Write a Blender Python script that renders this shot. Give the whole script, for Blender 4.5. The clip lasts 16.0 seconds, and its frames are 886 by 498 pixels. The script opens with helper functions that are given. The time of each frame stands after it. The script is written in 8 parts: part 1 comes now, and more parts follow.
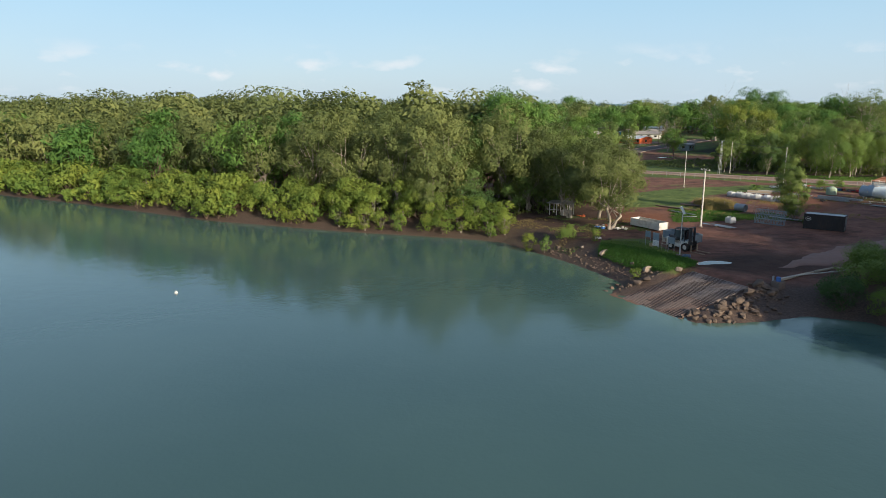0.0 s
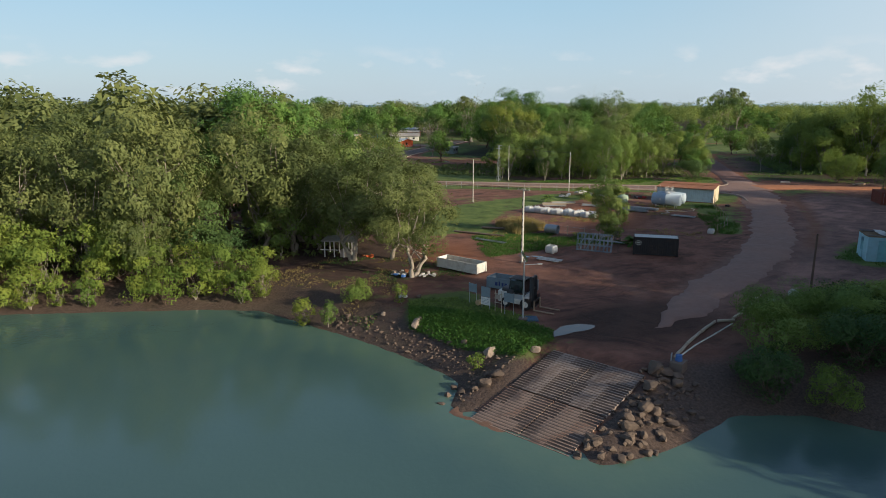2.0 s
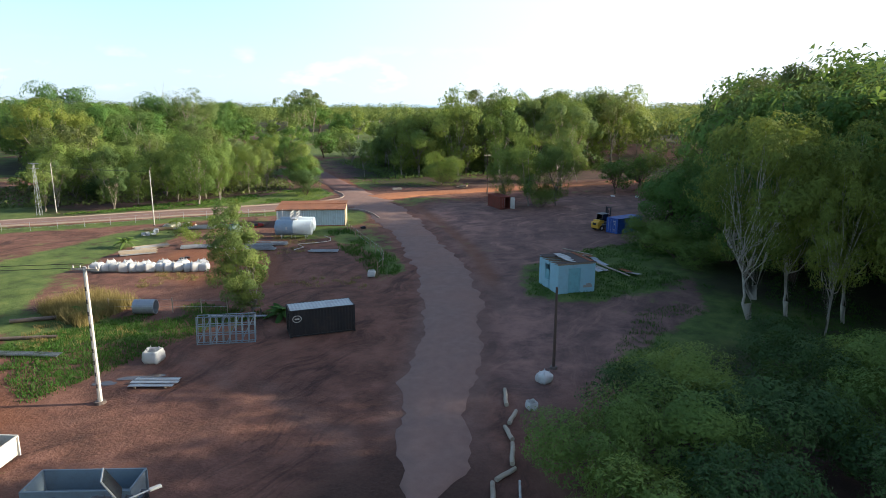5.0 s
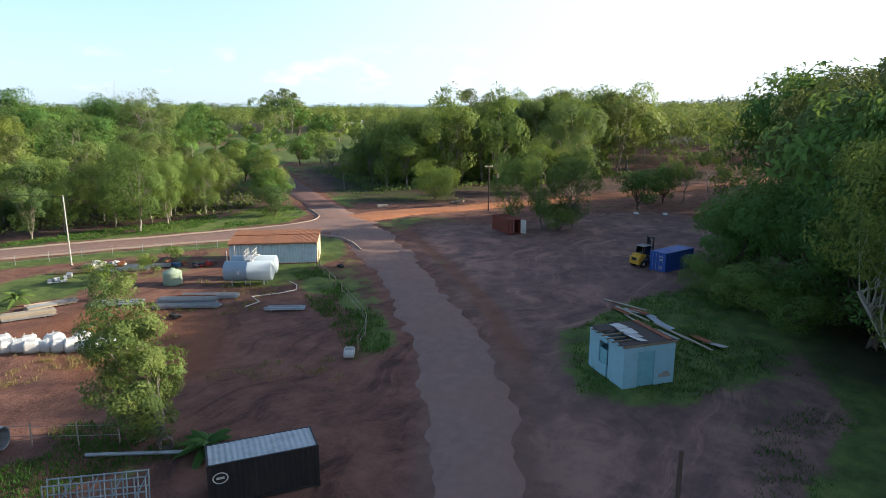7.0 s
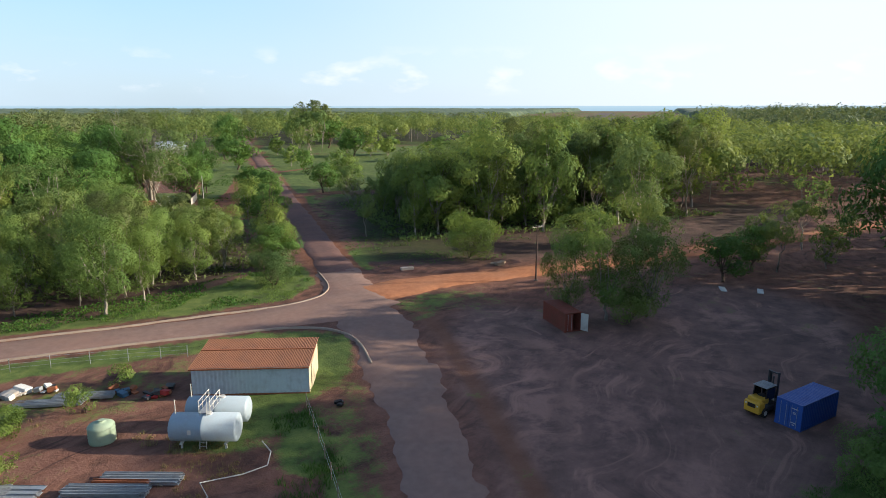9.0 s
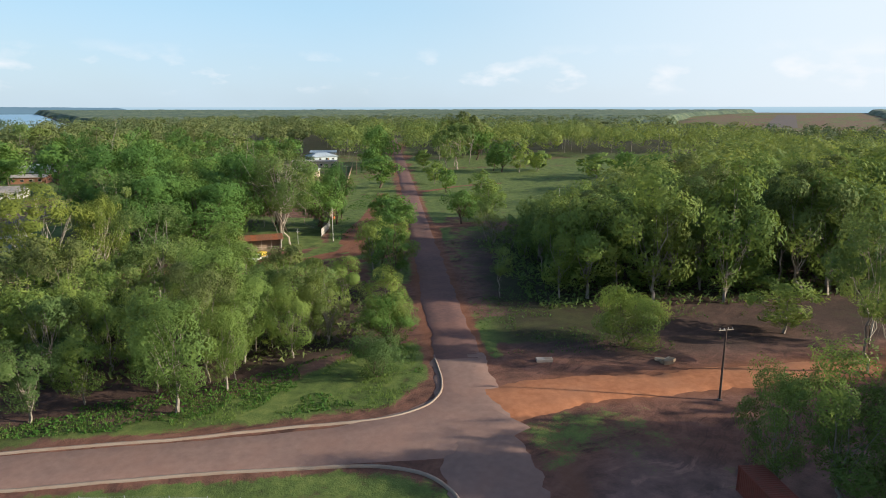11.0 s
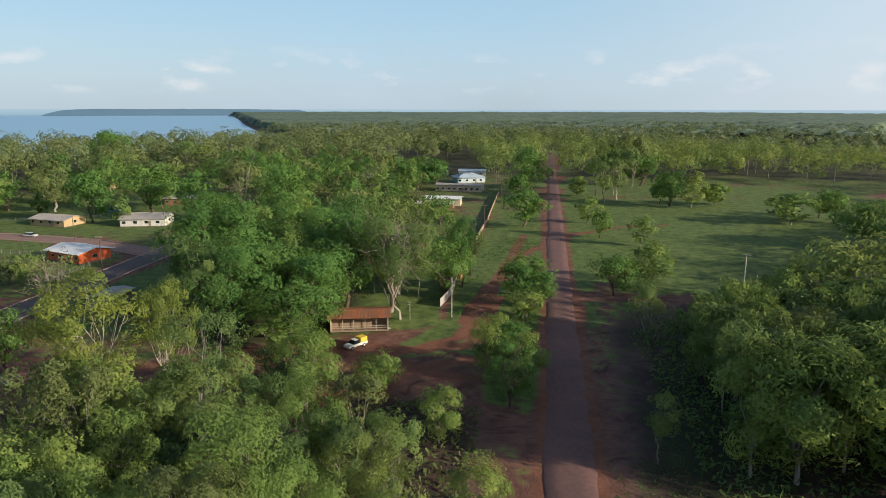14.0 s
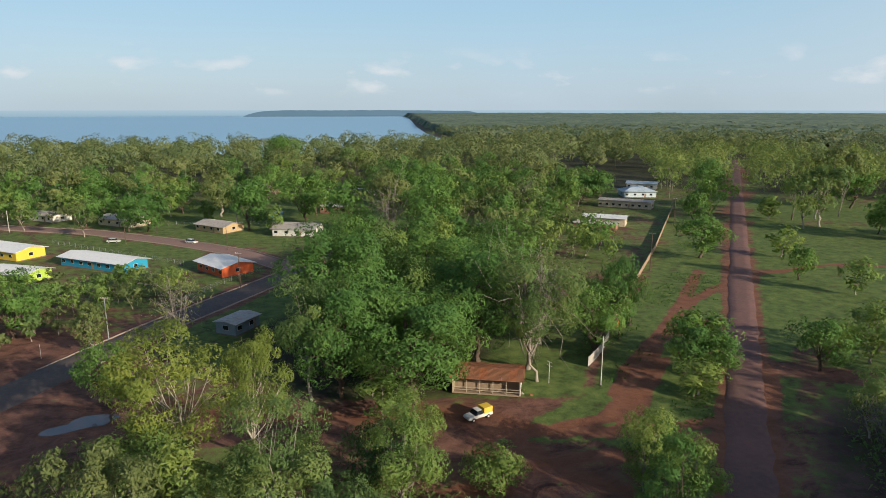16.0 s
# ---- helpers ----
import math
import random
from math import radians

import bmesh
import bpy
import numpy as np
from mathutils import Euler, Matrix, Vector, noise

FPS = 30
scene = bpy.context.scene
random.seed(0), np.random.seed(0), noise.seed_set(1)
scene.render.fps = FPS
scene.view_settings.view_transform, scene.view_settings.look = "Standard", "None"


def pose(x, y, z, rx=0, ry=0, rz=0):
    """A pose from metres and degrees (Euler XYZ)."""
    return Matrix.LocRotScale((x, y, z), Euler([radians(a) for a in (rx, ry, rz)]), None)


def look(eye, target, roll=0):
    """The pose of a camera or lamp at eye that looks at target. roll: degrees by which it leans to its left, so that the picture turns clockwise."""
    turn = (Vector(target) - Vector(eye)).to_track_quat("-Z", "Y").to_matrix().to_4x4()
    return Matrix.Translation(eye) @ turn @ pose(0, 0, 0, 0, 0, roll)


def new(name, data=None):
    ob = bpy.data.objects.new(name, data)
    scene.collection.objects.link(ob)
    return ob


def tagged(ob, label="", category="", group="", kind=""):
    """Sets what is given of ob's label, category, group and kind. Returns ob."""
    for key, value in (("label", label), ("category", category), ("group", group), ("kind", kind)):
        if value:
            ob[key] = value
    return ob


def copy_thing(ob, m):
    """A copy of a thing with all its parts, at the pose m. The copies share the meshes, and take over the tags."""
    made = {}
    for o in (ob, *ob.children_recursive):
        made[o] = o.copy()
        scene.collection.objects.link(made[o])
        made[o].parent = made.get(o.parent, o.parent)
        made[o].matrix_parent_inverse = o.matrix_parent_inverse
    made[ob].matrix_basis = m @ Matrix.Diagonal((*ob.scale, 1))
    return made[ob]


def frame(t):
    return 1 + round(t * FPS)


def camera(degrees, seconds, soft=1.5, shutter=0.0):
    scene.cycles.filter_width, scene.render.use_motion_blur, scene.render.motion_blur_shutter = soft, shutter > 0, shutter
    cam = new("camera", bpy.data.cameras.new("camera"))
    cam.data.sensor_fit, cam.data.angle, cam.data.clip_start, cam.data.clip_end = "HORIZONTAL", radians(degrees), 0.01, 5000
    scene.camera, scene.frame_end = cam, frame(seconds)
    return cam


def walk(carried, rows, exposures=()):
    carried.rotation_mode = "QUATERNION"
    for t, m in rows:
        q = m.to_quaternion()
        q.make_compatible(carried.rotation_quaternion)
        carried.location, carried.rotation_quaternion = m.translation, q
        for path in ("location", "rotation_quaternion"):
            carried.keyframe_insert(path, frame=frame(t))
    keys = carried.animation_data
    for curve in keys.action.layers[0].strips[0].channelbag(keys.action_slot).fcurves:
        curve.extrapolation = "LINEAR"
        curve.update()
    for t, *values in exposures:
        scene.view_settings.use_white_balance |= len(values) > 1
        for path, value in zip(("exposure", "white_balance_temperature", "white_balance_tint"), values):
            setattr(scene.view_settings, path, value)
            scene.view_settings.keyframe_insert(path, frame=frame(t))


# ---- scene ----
cam = camera(69.1, 16.0, soft=0.9)
PATH = [
    (0, (0.339, 2.077, 23.349), (0.336, 4.029, 22.917), -0.1),
    (0.5, (-0.102, 12.535, 23.479), (0.127, 14.475, 23.047), -0.0),
    (1, (0.655, 22.009, 23.437), (1.064, 23.919, 23.005), -0.1),
    (1.5, (2.152, 31.511, 23.456), (2.727, 33.377, 23.024), -0.1),
    (2, (3.73, 37.46, 23.463), (4.45, 39.275, 23.032), -0.1),
    (2.5, (5.632, 43.331, 23.512), (6.515, 45.074, 23.081), -0.1),
    (3, (7.727, 49.117, 23.635), (8.797, 50.751, 23.204), -0.0),
    (3.5, (10.442, 54.725, 23.687), (11.695, 56.223, 23.256), 0.1),
    (4, (13.625, 59.844, 23.714), (15.041, 61.189, 23.283), 0.1),
    (4.5, (17.449, 64.794, 23.643), (19.011, 65.967, 23.213), 0.2),
    (5, (21.716, 69.315, 23.568), (23.377, 70.343, 23.139), 0.2),
    (5.2, (23.728, 70.392, 23.742), (25.398, 71.405, 23.311), 0.1),
    (7.3, (44.421, 85.97, 24.645), (46.108, 86.953, 24.213), -0.0),
    (7.5, (46.594, 87.327, 25.351), (48.282, 88.31, 24.919), 0.1),
    (8, (52.179, 90.672, 27.483), (53.866, 91.656, 27.052), 0.0),
    (8.5, (57.927, 94.016, 29.575), (59.593, 95.035, 29.144), 0.0),
    (9, (63.665, 97.173, 31.813), (65.292, 98.253, 31.382), 0.0),
    (9.5, (69.374, 100.308, 34.036), (70.903, 101.524, 33.605), -0.0),
    (9.7, (71.514, 102.18, 34.835), (72.995, 103.454, 34.403), 0.0),
    (11.8, (90.947, 116.391, 41.568), (92.233, 117.862, 41.14), 0.2),
    (12, (92.369, 117.84, 42.566), (93.635, 119.328, 42.138), 0.3),
    (12.5, (96.742, 122.068, 44.579), (97.955, 123.599, 44.151), 0.2),
    (13, (101.702, 126.798, 46.388), (102.843, 128.383, 45.96), 0.2),
    (13.5, (106.156, 131.589, 48.023), (107.193, 133.245, 47.595), 0.2),
    (14, (110.34, 136.393, 49.14), (111.283, 138.104, 48.712), 0.1),
    (14.5, (113.995, 140.923, 49.974), (114.837, 142.686, 49.547), 0.0),
    (15, (117.71, 145.844, 50.807), (118.407, 147.669, 50.38), 0.0),
    (15.5, (121.044, 151.005, 51.411), (121.601, 152.878, 50.982), -0.0),
    (16, (123.747, 156.651, 52.661), (124.224, 158.546, 52.234), 0.0),
]
walk(cam, [(t, look(eye, target, roll)) for t, eye, target, roll in PATH],
     [(0, 0.64, 6200, 10), (1.5, 0.52, 6250, 10), (2.5, 0.48, 6300, 10), (3.0, 0.68, 6300, 10), (3.5, 1.1, 6250, 10), (4, 1.22, 6200, 10), (5, 1.2, 6150, 10), (7.5, 1.1, 6100, 10), (8.5, 0.96, 6100, 10), (10, 0.84, 6150, 10), (12, 0.66, 6150, 10), (14, 0.52, 6200, 10), (16, 0.46, 6200, 10)])

# ---- world, sun, exposure ----
SUN_AZ, SUN_EL = 141.0, 17.6          # degrees clockwise from +y, degrees up
world = bpy.data.worlds.new("world")
scene.world = world
world.use_nodes = True
wn, wl = world.node_tree.nodes, world.node_tree.links
wn.clear()
w_out = wn.new("ShaderNodeOutputWorld")
w_bg = wn.new("ShaderNodeBackground")
w_sky = wn.new("ShaderNodeTexSky")
w_sky.sky_type, w_sky.sun_disc = "NISHITA", False
w_sky.sun_elevation, w_sky.sun_rotation = radians(SUN_EL), radians(SUN_AZ)
w_sky.air_density, w_sky.dust_density, w_sky.ozone_density = 1.0, 1.6, 1.5
w_bg.inputs[1].default_value = 0.122
# thin high cloud, and a row of small cumulus over the horizon
w_co = wn.new("ShaderNodeTexCoord")
w_sep = wn.new("ShaderNodeSeparateXYZ")
wl.new(w_co.outputs["Generated"], w_sep.inputs[0])
w_map = wn.new("ShaderNodeMapping")
w_map.inputs["Scale"].default_value = (1.0, 1.0, 2.4)
wl.new(w_co.outputs["Generated"], w_map.inputs[0])
w_n1 = wn.new("ShaderNodeTexNoise")
w_n1.inputs["Scale"].default_value, w_n1.inputs["Detail"].default_value = 2.2, 6
wl.new(w_map.outputs[0], w_n1.inputs["Vector"])
w_r1 = wn.new("ShaderNodeMapRange")
w_r1.inputs[1].default_value, w_r1.inputs[2].default_value = 0.3, 0.75
w_r1.inputs[3].default_value, w_r1.inputs[4].default_value = 0.72, 0.95
wl.new(w_n1.outputs[0], w_r1.inputs[0])
w_n2 = wn.new("ShaderNodeTexNoise")
w_n2.inputs["Scale"].default_value, w_n2.inputs["Detail"].default_value = 11.0, 7
wl.new(w_map.outputs[0], w_n2.inputs["Vector"])
w_r2 = wn.new("ShaderNodeMapRange")
w_r2.inputs[1].default_value, w_r2.inputs[2].default_value = 0.555, 0.68
wl.new(w_n2.outputs[0], w_r2.inputs[0])
w_band = wn.new("ShaderNodeValToRGB")          # where the cumulus stand above the horizon
cr = w_band.color_ramp
cr.elements[0].position, cr.elements[0].color = 0.0, (0, 0, 0, 1)
cr.elements[1].position, cr.elements[1].color = 0.09, (0, 0, 0, 1)
for p_, v_ in ((0.016, 0.0), (0.028, 0.55), (0.048, 0.75)):
    e_ = cr.elements.new(p_)
    e_.color = (v_, v_, v_, 1)
wl.new(w_sep.outputs[2], w_band.inputs[0])
w_mul = wn.new("ShaderNodeMath")
w_mul.operation = "MULTIPLY"
wl.new(w_r2.outputs[0], w_mul.inputs[0])
wl.new(w_band.outputs[0], w_mul.inputs[1])
w_m1 = wn.new("ShaderNodeMixRGB")
w_veil = wn.new("ShaderNodeValToRGB")          # thin veil of cloud, whiter towards the horizon
vr = w_veil.color_ramp
vr.elements[0].position, vr.elements[0].color = 0.0, (0.60, 0.72, 0.80, 1)
vr.elements[1].position, vr.elements[1].color = 0.6, (0.28, 0.50, 0.75, 1)
e_ = vr.elements.new(0.14)
e_.color = (0.44, 0.66, 0.81, 1)
wl.new(w_sep.outputs[2], w_veil.inputs[0])
w_gain = wn.new("ShaderNodeMixRGB")
w_gain.blend_type, w_gain.inputs[0].default_value, w_gain.inputs[2].default_value = "MULTIPLY", 1.0, (5.7, 5.65, 5.6, 1)
wl.new(w_veil.outputs[0], w_gain.inputs[1])
wl.new(w_gain.outputs[0], w_m1.inputs[2])
w_low = wn.new("ShaderNodeMapRange")          # the veil lies low: overhead the sky is clear and deep blue
w_low.interpolation_type = "SMOOTHSTEP"
w_low.inputs[1].default_value, w_low.inputs[2].default_value, w_low.inputs[3].default_value, w_low.inputs[4].default_value = 0.18, 0.46, 1.0, 0.06
wl.new(w_sep.outputs[2], w_low.inputs[0])
w_thin = wn.new("ShaderNodeMath")
w_thin.operation = "MULTIPLY"
wl.new(w_r1.outputs[0], w_thin.inputs[0])
wl.new(w_low.outputs[0], w_thin.inputs[1])
wl.new(w_thin.outputs[0], w_m1.inputs[0])
w_clear = wn.new("ShaderNodeMixRGB")
w_clear.blend_type, w_clear.inputs[0].default_value, w_clear.inputs[2].default_value = "MULTIPLY", 1.0, (0.86, 0.86, 0.88, 1)
wl.new(w_sky.outputs[0], w_clear.inputs[1])
wl.new(w_clear.outputs[0], w_m1.inputs[1])
w_m2 = wn.new("ShaderNodeMixRGB")
w_m2.inputs[2].default_value = (4.9, 4.8, 4.7, 1)
wl.new(w_mul.outputs[0], w_m2.inputs[0])
# the veil glows white on the sun's side of the sky
w_dot = wn.new("ShaderNodeVectorMath")
w_dot.operation = "DOT_PRODUCT"
w_dot.inputs[1].default_value = (math.sin(radians(SUN_AZ)) * 0.95, math.cos(radians(SUN_AZ)) * 0.95, 0.33)
wl.new(w_co.outputs["Generated"], w_dot.inputs[0])
w_glow = wn.new("ShaderNodeMapRange")
w_glow.interpolation_type = "SMOOTHSTEP"
w_glow.inputs[1].default_value, w_glow.inputs[2].default_value, w_glow.inputs[4].default_value = -0.3, 0.65, 0.92
wl.new(w_dot.outputs["Value"], w_glow.inputs[0])
w_m3 = wn.new("ShaderNodeMixRGB")
w_m3.inputs[2].default_value = (4.4, 4.6, 4.7, 1)
w_gl2 = wn.new("ShaderNodeMath")
w_gl2.operation = "MULTIPLY"
wl.new(w_glow.outputs[0], w_gl2.inputs[0])
wl.new(w_low.outputs[0], w_gl2.inputs[1])
wl.new(w_gl2.outputs[0], w_m3.inputs[0])
wl.new(w_m1.outputs[0], w_m3.inputs[1])
wl.new(w_m3.outputs[0], w_m2.inputs[1])
wl.new(w_m2.outputs[0], w_bg.inputs[0])
wl.new(w_bg.outputs[0], w_out.inputs[0])

sun = new("sun", bpy.data.lights.new("sun", "SUN"))
sun.data.energy, sun.data.angle, sun.data.color = 5.0, radians(0.6), (1.0, 0.86, 0.64)
az, el = radians(SUN_AZ), radians(SUN_EL)
sun.matrix_world = look((0, 0, 0), (-math.sin(az) * math.cos(el), -math.cos(az) * math.cos(el), -math.sin(el)))


# ---- materials ----
def nodes_of(name):
    m = bpy.data.materials.new(name)
    m.use_nodes = True
    nt = m.node_tree
    return m, nt.nodes, nt.links, nt.nodes["Principled BSDF"]


def noise_node(n, l, co, scale, detail=4, rough=0.55):
    t = n.new("ShaderNodeTexNoise")
    t.inputs["Scale"].default_value, t.inputs["Detail"].default_value = scale, detail
    t.inputs["Roughness"].default_value = rough
    l.new(co, t.inputs["Vector"])
    return t.outputs[0]


def ramp(n, l, fac, stops):
    r = n.new("ShaderNodeValToRGB")
    r.color_ramp.elements[0].position, r.color_ramp.elements[0].color = stops[0][0], (*stops[0][1], 1)
    r.color_ramp.elements[1].position, r.color_ramp.elements[1].color = stops[-1][0], (*stops[-1][1], 1)
    for p, c in stops[1:-1]:
        e = r.color_ramp.elements.new(p)
        e.color = (*c, 1)
    l.new(fac, r.inputs[0])
    return r.outputs[0]


def mix(n, l, fac, a, b, mode="MIX"):
    m = n.new("ShaderNodeMixRGB")
    m.blend_type = mode
    for s, v in zip(m.inputs, (fac, a, b)):
        if isinstance(v, (int, float)):
            s.default_value = v
        elif isinstance(v, tuple):
            s.default_value = (*v, 1)
        else:
            l.new(v, s)
    return m.outputs[0]


def maths(n, l, op, a, b):
    m = n.new("ShaderNodeMath")
    m.operation = op
    for s, v in zip(m.inputs, (a, b)):
        if isinstance(v, (int, float)):
            s.default_value = v
        else:
            l.new(v, s)
    return m.outputs[0]


def span(n, l, v, a, b, c=0.0, d=1.0):
    m = n.new("ShaderNodeMapRange")
    m.inputs[1].default_value, m.inputs[2].default_value = a, b
    m.inputs[3].default_value, m.inputs[4].default_value = c, d
    l.new(v, m.inputs[0])
    return m.outputs[0]


def bumped(n, l, b, height, strength, dist):
    k = n.new("ShaderNodeBump")
    k.inputs["Strength"].default_value, k.inputs["Distance"].default_value = strength, dist
    l.new(height, k.inputs["Height"])
    l.new(k.outputs[0], b.inputs["Normal"])


def surface(name, col, dirt=(0.12, 0.07, 0.045), dirty=0.4, rough=0.7, metal=0.0, scale=1.2, bump=0.15, spec=0.4):
    """Paint, metal, timber or concrete with stains at a large scale and grain at a small one."""
    m, n, l, b = nodes_of(name)
    co = n.new("ShaderNodeTexCoord").outputs["Object"]
    big, fine = noise_node(n, l, co, scale, 5, 0.65), noise_node(n, l, co, scale * 14, 3)
    info = n.new("ShaderNodeObjectInfo").outputs["Random"]
    base = mix(n, l, span(n, l, info, 0, 1, 0.0, 0.22), col, tuple(c * 0.62 for c in col))
    base = mix(n, l, span(n, l, fine, 0.3, 0.75, 0.0, 0.3), base, tuple(c * 0.6 for c in col))
    out = mix(n, l, span(n, l, big, 0.48, 0.75, 0.0, dirty), base, dirt)
    l.new(out, b.inputs["Base Color"])
    b.inputs["Metallic"].default_value = metal
    b.inputs["Specular IOR Level"].default_value = spec
    l.new(span(n, l, big, 0.3, 0.8, rough - 0.12, min(1, rough + 0.15)), b.inputs["Roughness"])
    bumped(n, l, b, fine, bump, 0.02)
    return m


def foliage(name, a, b_, c, trans=0.25):
    """Leaves: tones that differ from plant to plant, bough to bough and leaf to leaf, with light coming through."""
    m, n, l, b = nodes_of(name)
    geo = n.new("ShaderNodeNewGeometry")
    isl, pos = geo.outputs["Random Per Island"], geo.outputs["Position"]
    info = n.new("ShaderNodeObjectInfo").outputs["Random"]
    at = n.new("ShaderNodeAttribute")
    at.attribute_name = "tone"
    patch = maths(n, l, "ADD", maths(n, l, "MULTIPLY", noise_node(n, l, pos, 0.45, 3), 0.4), maths(n, l, "MULTIPLY", noise_node(n, l, pos, 0.05, 3), 0.6))
    k = maths(n, l, "ADD", maths(n, l, "MULTIPLY", isl, 0.22), maths(n, l, "MULTIPLY", info, 0.34))
    k = maths(n, l, "ADD", k, maths(n, l, "MULTIPLY", at.outputs["Fac"], 0.34))
    k = maths(n, l, "ADD", k, span(n, l, patch, 0.35, 0.65, -0.06, 0.26))
    col = ramp(n, l, k, ((0.08, a), (0.5, b_), (0.98, c)))
    l.new(col, b.inputs["Base Color"])
    b.inputs["Roughness"].default_value, b.inputs["Specular IOR Level"].default_value = 0.68, 0.14
    t = n.new("ShaderNodeBsdfTranslucent")
    l.new(mix(n, l, 0.4, col, (0.31, 0.36, 0.06)), t.inputs[0])
    s = n.new("ShaderNodeMixShader")
    s.inputs[0].default_value = trans
    l.new(b.outputs[0], s.inputs[1])
    l.new(t.outputs[0], s.inputs[2])
    l.new(s.outputs[0], n["Material Output"].inputs[0])
    return m


M = {
    "leaf_euc": foliage("leaf_euc", (0.06, 0.107, 0.039), (0.115, 0.177, 0.057), (0.235, 0.275, 0.073), 0.35),
    "leaf_grey": foliage("leaf_grey", (0.054, 0.076, 0.03), (0.105, 0.132, 0.046), (0.195, 0.213, 0.07), 0.26),
    "leaf_dark": foliage("leaf_dark", (0.034, 0.086, 0.025), (0.08, 0.168, 0.04), (0.165, 0.265, 0.058), 0.32),
    "leaf_mang": foliage("leaf_mang", (0.056, 0.108, 0.024), (0.125, 0.182, 0.036), (0.23, 0.262, 0.046), 0.28),
    "leaf_light": foliage("leaf_light", (0.08, 0.142, 0.042), (0.15, 0.228, 0.058), (0.275, 0.325, 0.077), 0.37),
    # far leaves greyer and bluer: distance haze is put into their colour
    "leaf_far_haze": foliage("leaf_far_haze", (0.0598, 0.0988, 0.0634), (0.102, 0.143, 0.0781), (0.18, 0.195, 0.0915), 0.23),
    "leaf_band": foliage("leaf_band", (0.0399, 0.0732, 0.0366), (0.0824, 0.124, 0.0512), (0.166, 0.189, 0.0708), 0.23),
    "leaf_gum": foliage("leaf_gum", (0.10, 0.145, 0.034), (0.185, 0.225, 0.046), (0.30, 0.32, 0.06), 0.36),
    "leaf_bush": foliage("leaf_bush", (0.022, 0.055, 0.021), (0.045, 0.09, 0.031), (0.088, 0.14, 0.042), 0.2),
    "grass_dry": foliage("grass_dry", (0.22, 0.17, 0.07), (0.30, 0.23, 0.10), (0.16, 0.17, 0.05), 0.3),
    "vine": foliage("vine", (0.03, 0.085, 0.016), (0.05, 0.125, 0.022), (0.08, 0.165, 0.03)),
    "bark_pale": surface("bark_pale", (0.34, 0.29, 0.235), (0.10, 0.07, 0.05), 0.7, 0.9, 0, 2.5, 0.5),
    "bark_dark": surface("bark_dark", (0.13, 0.09, 0.065), (0.04, 0.03, 0.025), 0.6, 0.95, 0, 2.5, 0.6),
    "bark_white": surface("bark_white", (0.46, 0.40, 0.33), (0.20, 0.14, 0.10), 0.5, 0.85, 0, 2.0, 0.4),
    "bark_grey": surface("bark_grey", (0.30, 0.26, 0.22), (0.10, 0.08, 0.06), 0.6, 0.9, 0, 2.5, 0.5),
}


